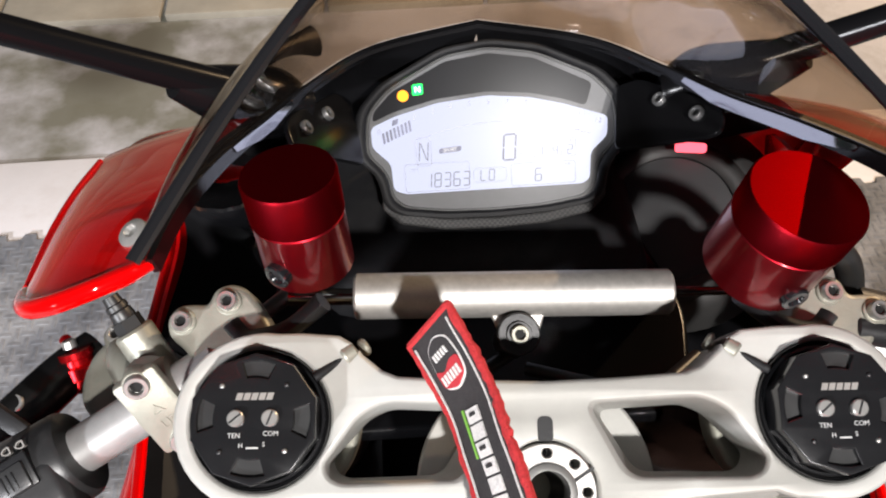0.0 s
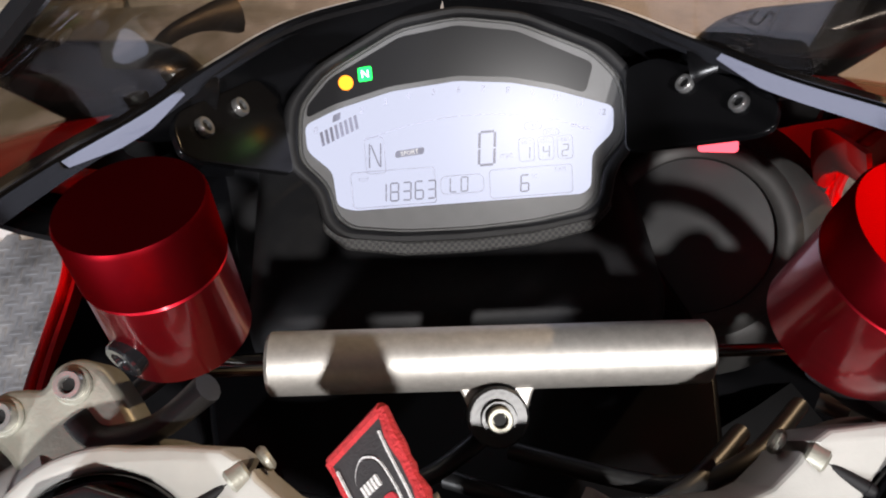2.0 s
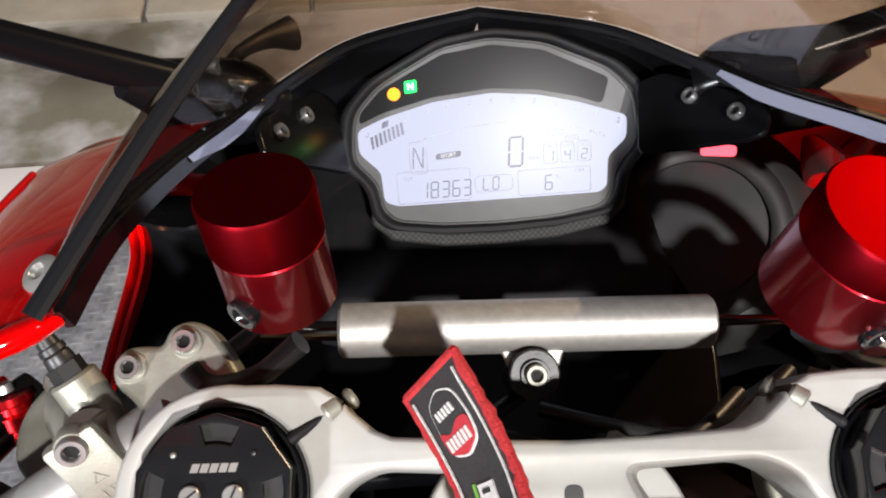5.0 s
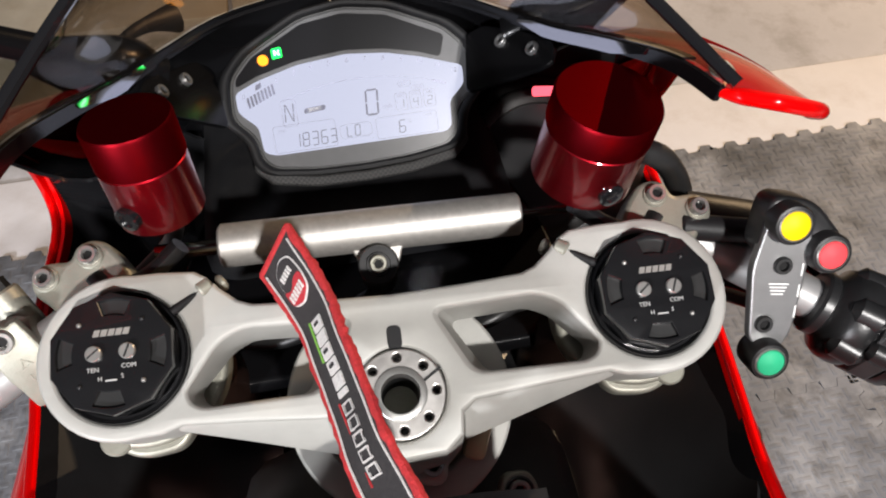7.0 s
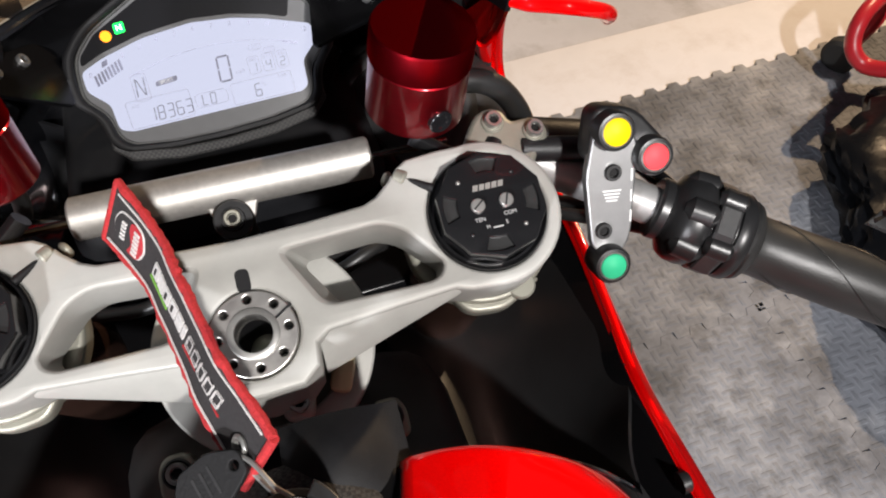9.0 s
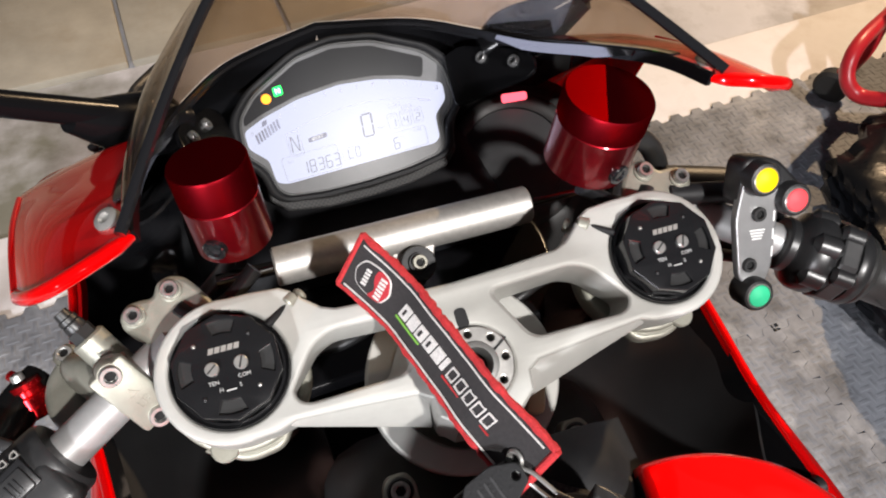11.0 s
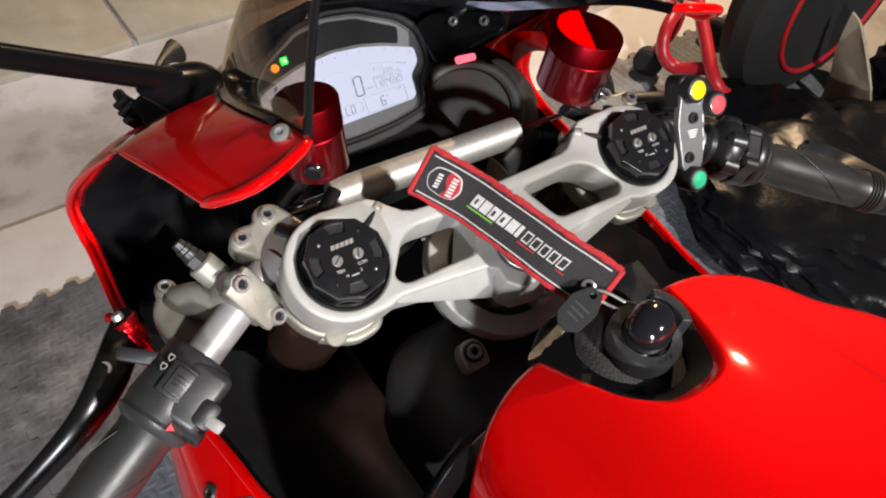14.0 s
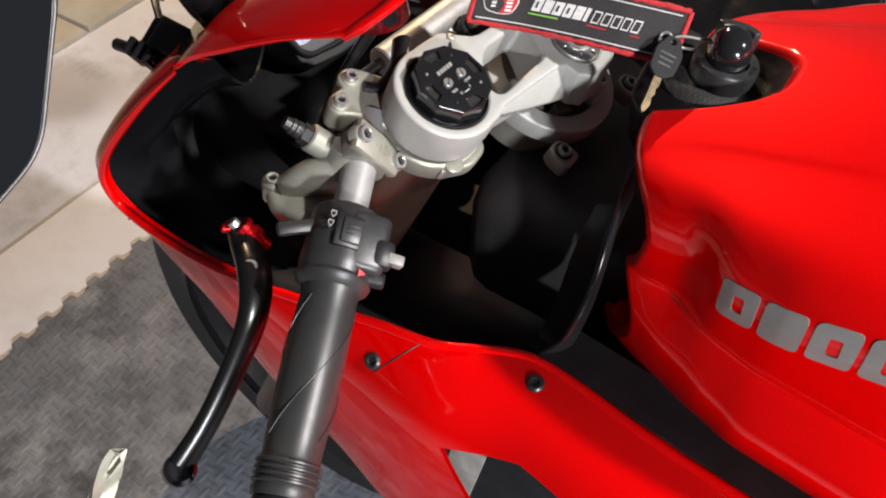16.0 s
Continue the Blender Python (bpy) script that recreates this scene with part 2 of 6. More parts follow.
def tube(bm, pts, r, seg=12, n=6, squash=1.0):
    """A bent tube through points; r is a number, or one for each point."""
    pts = [Vector(p) for p in pts]
    rs = r if isinstance(r, (list, tuple)) else [r] * len(pts)
    c = catmull(pts, n)
    rr = [v.x for v in catmull([(q, 0, 0) for q in rs], n)]
    up = None
    rings = []
    for i, p in enumerate(c):
        d = (c[min(i + 1, len(c) - 1)] - c[max(i - 1, 0)]).normalized()
        if up is None:
            up = d.orthogonal().normalized()
        up = (up - d * up.dot(d)).normalized()
        side = d.cross(up)
        rings.append([p + (up * math.cos(2 * math.pi * k / seg) * squash + side * math.sin(2 * math.pi * k / seg)) * rr[i] for k in range(seg)])
    loft(bm, rings)


def block(bm, c, size, m=None, bevel=0.0, seg=2):
    """A box about c with bevelled edges, turned by the matrix m."""
    t = bmesh.new()
    bmesh.ops.create_cube(t, size=1)
    bmesh.ops.scale(t, vec=size, verts=t.verts)
    if bevel:
        bmesh.ops.bevel(t, geom=t.edges[:], offset=bevel, segments=seg, affect="EDGES", profile=0.5)
    mm = Matrix.Translation(c) @ (m.to_4x4() if m else Matrix.Identity(4))
    bmesh.ops.transform(t, matrix=mm, verts=t.verts)
    add(bm, t)


def add(bm, t, m=None):
    """Copies the mesh t into bm and frees t."""
    if m:
        bmesh.ops.transform(t, matrix=m, verts=t.verts)
    vs = [bm.verts.new(v.co) for v in t.verts]
    t.verts.index_update()
    for f in t.faces:
        try:
            bm.faces.new([vs[v.index] for v in f.verts])
        except ValueError:
            pass
    t.free()


def plate(bm, outlines, z0, z1, bevel=0.0, res=2, m=None):
    """A flat plate cut from closed outlines (the later ones are holes), from z0 to z1, with rounded edges."""
    cu = bpy.data.curves.new("outline", "CURVE")
    cu.dimensions, cu.fill_mode = "2D", "BOTH"
    cu.extrude = (z1 - z0) / 2 - bevel
    cu.bevel_depth, cu.bevel_resolution, cu.offset = bevel, res, -bevel
    for o in outlines:
        s = cu.splines.new("POLY")
        s.points.add(len(o) - 1)
        for p, q in zip(s.points, o):
            p.co = (q[0], q[1], 0, 1)
        s.use_cyclic_u = True
    ob = bpy.data.objects.new("outline", cu)
    scene.collection.objects.link(ob)
    me = bpy.data.meshes.new_from_object(ob.evaluated_get(bpy.context.evaluated_depsgraph_get()))
    bpy.data.objects.remove(ob)
    bpy.data.curves.remove(cu)
    t = bmesh.new()
    t.from_mesh(me)
    bpy.data.meshes.remove(me)
    bmesh.ops.translate(t, vec=(0, 0, (z0 + z1) / 2), verts=t.verts)
    add(bm, t, m)


def letters(bm, text, size, m, depth=0.0002, align="CENTER", shear=0.0, wide=1.0):
    """Raised writing in the built-in font, centred on m's origin in its x-y plane."""
    cu = bpy.data.curves.new("text", "FONT")
    cu.body, cu.size, cu.align_x, cu.align_y, cu.extrude, cu.shear = text, size, align, "CENTER", depth, shear
    cu.resolution_u = 2
    ob = bpy.data.objects.new("text", cu)
    scene.collection.objects.link(ob)
    me = bpy.data.meshes.new_from_object(ob.evaluated_get(bpy.context.evaluated_depsgraph_get()))
    bpy.data.objects.remove(ob)
    bpy.data.curves.remove(cu)
    t = bmesh.new()
    t.from_mesh(me)
    bpy.data.meshes.remove(me)
    bmesh.ops.scale(t, vec=(wide, 1, 1), verts=t.verts)
    add(bm, t, m)


def rounded(pts, r, n=5):
    """A closed outline with its corners rounded by about r (a number, or one for each corner)."""
    out, k = [], len(pts)
    for i in range(k):
        p, a, b = Vector(pts[i]), Vector(pts[i - 1]), Vector(pts[(i + 1) % k])
        rr = r[i] if isinstance(r, (list, tuple)) else r
        u, v = a - p, b - p
        q = min(rr, u.length * 0.45, v.length * 0.45)
        s, e = p + u.normalized() * q, p + v.normalized() * q
        for j in range(n + 1):
            t = j / n
            out.append((1 - t) ** 2 * s + 2 * t * (1 - t) * p + t * t * e)
    return out


def circle(x, y, r, n=48, a0=0.0):
    return [Vector((x + r * math.cos(a0 + 2 * math.pi * i / n), y + r * math.sin(a0 + 2 * math.pi * i / n))) for i in range(n)]


def sheet(bm, rows, thick=0.002):
    """A curved sheet through rows of points, given thickness along its normals."""
    nr, nc = len(rows), len(rows[0])
    P = np.array([[tuple(p) for p in r] for r in rows])
    du = np.gradient(P, axis=0)
    dv = np.gradient(P, axis=1)
    N = np.cross(du, dv)
    N /= np.linalg.norm(N, axis=2, keepdims=True) + 1e-12
    Q = P - N * thick
    a = [[bm.verts.new(p) for p in r] for r in P]
    b = [[bm.verts.new(p) for p in r] for r in Q]
    for i in range(nr - 1):
        for j in range(nc - 1):
            bm.faces.new((a[i][j], a[i + 1][j], a[i + 1][j + 1], a[i][j + 1]))
            bm.faces.new((b[i][j], b[i][j + 1], b[i + 1][j + 1], b[i + 1][j]))
    for i in range(nr - 1):
        bm.faces.new((a[i][0], b[i][0], b[i + 1][0], a[i + 1][0]))
        bm.faces.new((a[i][-1], a[i + 1][-1], b[i + 1][-1], b[i][-1]))
    for j in range(nc - 1):
        bm.faces.new((a[0][j], a[0][j + 1], b[0][j + 1], b[0][j]))
        bm.faces.new((a[-1][j], b[-1][j], b[-1][j + 1], a[-1][j + 1]))


def between(c0, c1, n, bulge=None):
    """Rows from the curve c0 to the curve c1, bulged by the vector bulge in the middle."""
    rows = []
    for i in range(n + 1):
        t = i / n
        rows.append([a.lerp(b, t) + (Vector(bulge) * math.sin(math.pi * t) if bulge else Vector()) for a, b in zip(c0, c1)])
    return rows


def finish(name, bm, material, angle=38):
    bmesh.ops.recalc_face_normals(bm, faces=bm.faces)
    me = bpy.data.meshes.new(name)
    bm.to_mesh(me)
    bm.free()
    me.materials.append(material)
    for p in me.polygons:
        p.use_smooth = True
    me.set_sharp_from_angle(angle=radians(angle))
    return me


def part(name, bm, material, parent, label="", m=None, angle=38):
    """Links a bmesh as one mesh object under a thing or a part."""
    ob = new(name, finish(name, bm, material, angle))
    ob.parent = parent
    if m:
        ob.matrix_basis = m
    if label:
        ob["label"] = label
    return ob


def thing(name, bm, material, label, category, group="", kind="", m=None):
    ob = new(name, finish(name, bm, material))
    if m:
        ob.matrix_basis = m
    return tagged(ob, label, category, group, kind)


def bolt(parent, p, axis, r, h, material=None, name="bolt", socket=True, label="", m=None):
    """A socket-head bolt that sits at p and stands up along the axis."""
    bm = bmesh.new()
    if socket:
        lathe(bm, p, axis, [(r, 0), (r, h * 0.8), (r * 0.9, h), (r * 0.62, h), (r * 0.56, h * 0.92), (r * 0.54, h * 0.35), (0.0001, h * 0.3)], 24)
    else:
        lathe(bm, p, axis, [(r, 0), (r, h * 0.5), (r * 0.7, h * 0.9), (r * 0.3, h), (0.0001, h)], 20)
    ob = part(name, bm, material or BOLTSTEEL, parent, label, m)
    if socket:
        ax = Vector(axis).normalized()
        bm = bmesh.new()
        rod(bm, Vector(p) + ax * h * 0.20, Vector(p) + ax * h * 0.48, r * 0.54, seg=6)
        sk = new("socket", finish("socket", bm, SOCKET))
        sk.parent = parent
        if m:
            sk.matrix_basis = m
    return ob


# ---- setting ----
def ground_mat():
    m = mat("old_concrete", (0.585, 0.58, 0.61), 0.85, vary=0.14, scale=2.5, bump=0.4, bump_scale=120, dirt=(0.30, 0.285, 0.28), dirt_scale=5.0, dirt_amount=0.65)
    nt = m.node_tree
    b = nt.nodes["Principled BSDF"]
    col = b.inputs["Base Color"].links[0].from_socket
    # green moss in one worn hollow of the concrete
    tc = nt.nodes["Texture Coordinate"]
    dist = nt.nodes.new("ShaderNodeVectorMath")
    dist.operation = "DISTANCE"
    dist.inputs[1].default_value = (-0.78, 1.42, 0)
    nt.links.new(tc.outputs["Object"], dist.inputs[0])
    n = nt.nodes.new("ShaderNodeTexNoise")
    n.inputs["Scale"].default_value, n.inputs["Detail"].default_value = 7.0, 6.0
    nt.links.new(tc.outputs["Object"], n.inputs["Vector"])
    a = nt.nodes.new("ShaderNodeMath")
    a.operation = "MULTIPLY_ADD"
    nt.links.new(n.outputs["Fac"], a.inputs[0])
    a.inputs[1].default_value = -1.1
    nt.links.new(dist.outputs["Value"], a.inputs[2])
    r = nt.nodes.new("ShaderNodeMapRange")
    r.inputs["From Min"].default_value, r.inputs["From Max"].default_value = -0.05, -0.40
    r.inputs["To Max"].default_value = 0.85
    nt.links.new(a.outputs[0], r.inputs["Value"])
    mix = nt.nodes.new("ShaderNodeMix")
    mix.data_type = "RGBA"
    nt.links.new(r.outputs["Result"], mix.inputs[0])
    nt.links.new(col, mix.inputs[6])
    mix.inputs[7].default_value = (0.13, 0.125, 0.075, 1)
    nt.links.new(mix.outputs[2], b.inputs["Base Color"])
    return m


GROUND = ground_mat()
STRIP = mat("pale_concrete", (0.84, 0.83, 0.86), 0.8, vary=0.06, scale=6, bump=0.3, bump_scale=150, dirt=(0.60, 0.56, 0.55), dirt_scale=6, dirt_amount=0.5)
SLAB = mat("buff_paving", (0.38, 0.345, 0.28), 0.85, vary=0.14, scale=7, bump=0.4, bump_scale=90, dirt=(0.30, 0.25, 0.18), dirt_scale=4, dirt_amount=0.6)


def foam_mat():
    """Grey foam with pale dust, dark damp stains and scuffs that run on from tile to tile."""
    m = mat("grey_foam_mat", (0.205, 0.217, 0.245), 0.6, vary=0.16, scale=9, bump=0.2, bump_scale=500, dirt=(0.44, 0.445, 0.465), dirt_scale=5.0, dirt_amount=0.85)
    nt = m.node_tree
    b = nt.nodes["Principled BSDF"]
    where = nt.nodes.new("ShaderNodeNewGeometry").outputs["Position"]
    for ln in list(nt.nodes["Texture Coordinate"].outputs["Object"].links):
        nt.links.new(where, ln.to_socket)
    col = b.inputs["Base Color"].links[0].from_socket
    for s, lo, hi, dark in ((4.2, 0.50, 0.62, 0.50), (14.0, 0.54, 0.66, 0.62)):
        n = nt.nodes.new("ShaderNodeTexNoise")
        n.inputs["Scale"].default_value, n.inputs["Detail"].default_value, n.inputs["Roughness"].default_value = s, 7.0, 0.68
        nt.links.new(where, n.inputs["Vector"])
        r = nt.nodes.new("ShaderNodeMapRange")
        r.inputs["From Min"].default_value, r.inputs["From Max"].default_value = lo, hi
        r.inputs["To Min"].default_value, r.inputs["To Max"].default_value = 1.0, dark
        nt.links.new(n.outputs["Fac"], r.inputs["Value"])
        mul = nt.nodes.new("ShaderNodeVectorMath")
        mul.operation = "SCALE"
        nt.links.new(col, mul.inputs[0])
        nt.links.new(r.outputs["Result"], mul.inputs["Scale"])
        col = mul.outputs["Vector"]
    # pale dust lies in the grooves, the tread is rubbed dark
    sep = nt.nodes.new("ShaderNodeSeparateXYZ")
    nt.links.new(where, sep.inputs[0])
    r = nt.nodes.new("ShaderNodeMapRange")
    r.inputs["From Min"].default_value, r.inputs["From Max"].default_value = 0.0105, 0.0113
    r.inputs["To Min"].default_value, r.inputs["To Max"].default_value = 1.10, 0.86
    nt.links.new(sep.outputs["Z"], r.inputs["Value"])
    mul = nt.nodes.new("ShaderNodeVectorMath")
    mul.operation = "SCALE"
    nt.links.new(col, mul.inputs[0])
    nt.links.new(r.outputs["Result"], mul.inputs["Scale"])
    col = mul.outputs["Vector"]
    # some tiles are newer and darker
    info = nt.nodes.new("ShaderNodeObjectInfo")
    r = nt.nodes.new("ShaderNodeMapRange")
    r.inputs["To Min"].default_value, r.inputs["To Max"].default_value = 0.72, 1.08
    nt.links.new(info.outputs["Random"], r.inputs["Value"])
    mul = nt.nodes.new("ShaderNodeVectorMath")
    mul.operation = "SCALE"
    nt.links.new(col, mul.inputs[0])
    nt.links.new(r.outputs["Result"], mul.inputs["Scale"])
    nt.links.new(mul.outputs["Vector"], b.inputs["Base Color"])
    return m


FOAM = foam_mat()

bm = bmesh.new()
for x0, x1, y0, y1 in ((-60, 60, -60, 60),):
    v = [bm.verts.new(p) for p in ((x0, y0, 0), (x1, y0, 0), (x1, y1, 0), (x0, y1, 0))]
    bm.faces.new(v)
ground = thing("ground", bm, GROUND, "stained grey concrete yard with a mossy patch", "ground", kind="structure", m=pose(0, 0, -0.016))

EDGE = pose(0, 0.955, 0, 0, 0, 4.0)
bm = bmesh.new()
block(bm, (0, 0.03, -0.010), (7.0, 0.40, 0.020), bevel=0.004)
thing("pavement", bm, STRIP, "pale worn concrete strip along the foam mats", "pavement", kind="structure", m=EDGE)

# buff slabs beyond the strip
paving = tagged(new("pavement_slabs"), "buff concrete paving slabs with dirty joints", "paving", kind="structure")
paving.matrix_basis = pose(0.11, 1.70, -0.011, 0, 0, 4.0)
slab_mesh = None
rng = random.Random(3)
for j in range(6):
    for i in range(-7, 8):
        if slab_mesh is None:
            t = bmesh.new()
            block(t, (0.215, 0.29, 0), (0.418, 0.565, 0.03), bevel=0.006)
            slab_mesh = finish("slab", t, SLAB)
        ob = new("slab", slab_mesh)
        ob.parent = paving
        ob.matrix_basis = pose(i * 0.43 + (0.2 if j % 2 else 0), j * 0.58, rng.uniform(-0.002, 0.002), 0, 0, rng.uniform(-0.3, 0.3))


# interlocking foam tiles with a tread pattern
def tile_meshes():
    t = bmesh.new()
    h, p, e = 0.0105, 0.06, 0.0004
    quads = [[(0.008, 0.008), (0.592, 0.008), (0.592, 0.592), (0.008, 0.592)]]
    for k in range(10):
        a = k * p
        low = [(a + e, 0.008), (a + e, -0.008 + e), (a + p * 0.44 - e, -0.008 + e), (a + p * 0.56 - e, 0.008)]
        high = [(a + p * 0.44 + e, 0.592), (a + p - e, 0.592), (a + p * 0.94 - e, 0.608 - e), (a + p * 0.56 + e, 0.608 - e)]
        quads += [low, high, [(y, x) for x, y in reversed(low)], [(y, x) for x, y in reversed(high)]]
    for q in quads:
        q0 = [t.verts.new((x, y, 0.0)) for x, y in q]
        q1 = [t.verts.new((x, y, h)) for x, y in q]
        t.faces.new(q1)
        for i in range(4):
            k = (i + 1) % 4
            t.faces.new((q0[i], q0[k], q1[k], q1[i]))
    # the corner where four tiles meet is filled a little lower
    t.faces.new([t.verts.new((x, y, 0.0099)) for x, y in ((-0.010, -0.010), (0.010, -0.010), (0.010, 0.010), (-0.010, 0.010))])
    n = 27
    p = 0.57 / n
    for i in range(n):
        for j in range(n):
            cx, cy = 0.015 + p * (i + 0.5), 0.015 + p * (j + 0.5)
            a, b = (p * 0.62, p * 0.19) if (i + j) % 2 else (p * 0.19, p * 0.62)
            low = [t.verts.new((cx + sx * a, cy + sy * b, 0.0104)) for sx, sy in ((-1, -1), (1, -1), (1, 1), (-1, 1))]
            top = [t.verts.new((cx + sx * a * 0.72, cy + sy * b * 0.72, 0.0114)) for sx, sy in ((-1, -1), (1, -1), (1, 1), (-1, 1))]
            t.faces.new(top)
            for k in range(4):
                t.faces.new((low[k], low[(k + 1) % 4], top[(k + 1) % 4], top[k]))
    return finish("foam_tile", t, FOAM, 25)


tile_base = tile_meshes()
for i in range(-3, 3):
    for j in range(1, 5):
        ob = tagged(new("foam_tile", tile_base), "grey interlocking foam floor tile with raised tread", "floor mat", "foam tiles under the motorcycle")
        ob.matrix_basis = EDGE @ pose(0.17 + i * 0.6, -0.6 * j, 0.0005)

# ---- motorcycle ----
bike = tagged(new("motorcycle"), "red sports motorcycle with a lit dashboard and silver top clamp", "motorcycle")
S = pose(0, 0, 0.997, 23.5, 0, 0)                                   # steering frame: x right, y ahead in the clamp's plane
B = pose(0, -0.025, 0, 0, 0, 3.0) @ pose(0, 0.025, 0)               # body frame: the bars are turned a little to the right


# top clamp
R0, CX = 0.0335, 0.1085


def clamp_outline():
    half = []
    # the front edge from the middle to the lug, the ring, and the rear edge back to the middle
    half += [(0.0, 0.0128), (0.03, 0.0138), (0.056, 0.0155), (0.062, 0.0178), (0.0695, 0.0240), (0.0712, 0.0262), (0.0748, 0.0225), (0.0765, 0.0242), (0.0740, 0.0288), (0.0790, 0.0318), (0.0930, 0.0330)]
    for k in range(0, 25):
        a = radians(100 - k * 200 / 24)
        half.append((CX + R0 * math.cos(a), R0 * math.sin(a)))
    half += [(0.0935, -0.0325), (0.086, -0.0300), (0.060, -0.0318), (0.030, -0.0345), (0.0245, -0.038), (0.0235, -0.047), (0.016, -0.0535), (0.0, -0.0545)]
    right = [Vector(p) for p in half]
    left = [Vector((-p[0], p[1])) for p in reversed(half[1:-1])]
    return right + left


def window(grow, sx):
    w = [(0.0165, 0.0040), (0.0605, 0.0058), (0.0705, 0.0012), (0.0840, -0.0172), (0.0822, -0.0220), (0.0775, -0.0242), (0.0305, -0.0235)]
    c = Vector((0.055, -0.009))
    w = [c + (Vector(p) - c) * grow for p in w]
    w = rounded(w, [0.005, 0.006, 0.006, 0.003, 0.003, 0.003, 0.006], 5)
    return [Vector((sx * p.x, p.y)) for p in w]


bm = bmesh.new()
holes = [window(1.0, 1), window(1.0, -1), circle(CX, 0, 0.0268), circle(-CX, 0, 0.0268), circle(0, -0.0286, 0.0186)]
plate(bm, [clamp_outline(), *holes], -0.0425, -0.0145, 0.0022, 3)
# the windows' walls lean inwards on the side of the stem
for v in bm.verts:
    x, y, z = v.co
    if abs(x) < 0.095 and -0.026 < y < 0.008 and abs(x) > 0.0155:
        k = min(1.0, max(0.0, (-0.0155 - z) / 0.010))
        s = 1 if x > 0 else -1
        v.co.x += s * 0.0085 * k * max(0.0, min(1.0, (0.055 - abs(x)) / 0.02))
        v.co.y -= 0.0014 * k if y > -0.006 else -0.0014 * k
        if abs(x) > 0.062:
            v.co.x -= s * 0.0005 * k
    # the rear edge slopes down and back
    if y < -0.0285 and abs(x) < 0.093 and z < -0.018:
        v.co.y -= 0.007 * min(1.0, (-0.018 - z) / 0.01) * max(0.0, (0.093 - abs(x)) / 0.093)
bmesh.ops.remove_doubles(bm, verts=bm.verts, dist=0.00002)
clamp = part("top_clamp", bm, CLAMP, bike, "satin silver machined top clamp", S, angle=16)

# rear facets: broad slopes that widen towards the stem
for sx in (1, -1):
    bm = bmesh.new()
    ends = []
    for x, y0, y1, z1 in ((0.0885, -0.0292, -0.0318, -0.0200), (0.0600, -0.0312, -0.0395, -0.0285), (0.0300, -0.0340, -0.0480, -0.0350), (0.0250, -0.0345, -0.0495, -0.0360)):
        ends.append([Vector((sx * x, y, z)) for y, z in ((y0 + 0.006, z1 - 0.004), (y0 + 0.006, -0.0175), (y0, -0.0158), (y1, z1), (y1 + 0.001, z1 - 0.004))])
    loft(bm, ends[::sx])
    bmesh.ops.bevel(bm, geom=bm.edges[:], offset=0.0009, segments=2, profile=0.5, affect="EDGES")
    part("rear_facet", bm, CLAMP, clamp, "", angle=30)

# stem nut with a ring of holes, and the key slot ahead of it
bm = bmesh.new()
plate(bm, [circle(0, -0.0286, 0.0182), circle(0, -0.0286, 0.0078), *[circle(0.0145 * math.cos(a), -0.0286 + 0.0145 * math.sin(a), 0.0017, 14) for a in [radians(90 + 45 * k) for k in range(8)]]], -0.026, -0.0128, 0.0006, 2)
nut = part("stem_nut", bm, ALU, clamp, "turned aluminium stem nut with eight holes")
bm = bmesh.new()
lathe(bm, (0, -0.0286, -0.070), (0, 0, 1), [(0.0001, 0), (0.0180, 0), (0.0180, 0.044), (0.0080, 0.0445), (0.0080, 0.001), (0.0001, 0.0008)], 32, caps=False)
part("stem_bore", bm, BLACK, clamp)
bm = bmesh.new()
lathe(bm, (0, -0.0286, -0.0132), (0, 0, 1), [(0.0108, 0), (0.0108, 0.0012), (0.0102, 0.0016), (0.0080, 0.0016), (0.0078, -0.010)], 32, caps=False)
part("stem_collar", bm, STEEL, clamp)
bm = bmesh.new()
plate(bm, [rounded([(-0.0030, -0.0105), (0.0030, -0.0105), (0.0030, -0.0005), (-0.0030, -0.0005)], 0.0028, 6)], -0.020, -0.01435, 0)
part("key_slot", bm, BLACK, clamp)
bm = bmesh.new()
block(bm, (0.0125, -0.0228, -0.0127), (0.011, 0.0011, 0.0006), Matrix.Rotation(radians(32), 3, "Z"))
part("nut_slit", bm, BLACK, clamp)

# lower clamp with the steering stop, seen under the rear edge
bm = bmesh.new()
arc = [radians(118 + 304 * i / 48) for i in range(49)]
plate(bm, [[Vector((0.0502 * math.cos(a), -0.0280 + 0.0502 * math.sin(a))) for a in arc] + [Vector((0.0365 * math.cos(a), -0.0280 + 0.0365 * math.sin(a))) for a in reversed(arc)]], -0.066, -0.0505, 0.0014, 2)
stop = part("lock_stop", bm, CLAMP, bike, "cast silver ring round the steering stem", S)
bm = bmesh.new()
block(bm, (0.0315, -0.0490, -0.0490), (0.010, 0.018, 0.010), Matrix.Rotation(radians(-22), 3, "Z"), 0.003)
part("stop_lug", bm, GOLDPAINT, stop)
bm = bmesh.new()
lathe(bm, (0, -0.0280, -0.10), (0, 0, 1), [(0.0372, 0), (0.0372, 0.034), (0.0001, 0.034)], 48)
part("steering_head", bm, CAST, bike, "", S)
for a in (205, 245, 292):
    bm = bmesh.new()
    block(bm, (0.031 * math.cos(radians(a)), -0.0235 + 0.031 * math.sin(radians(a)), -0.060), (0.013, 0.009, 0.012), Matrix.Rotation(radians(a + 90), 3, "Z"), 0.002)
    part("ring_tooth", bm, CAST, stop)
bm = bmesh.new()
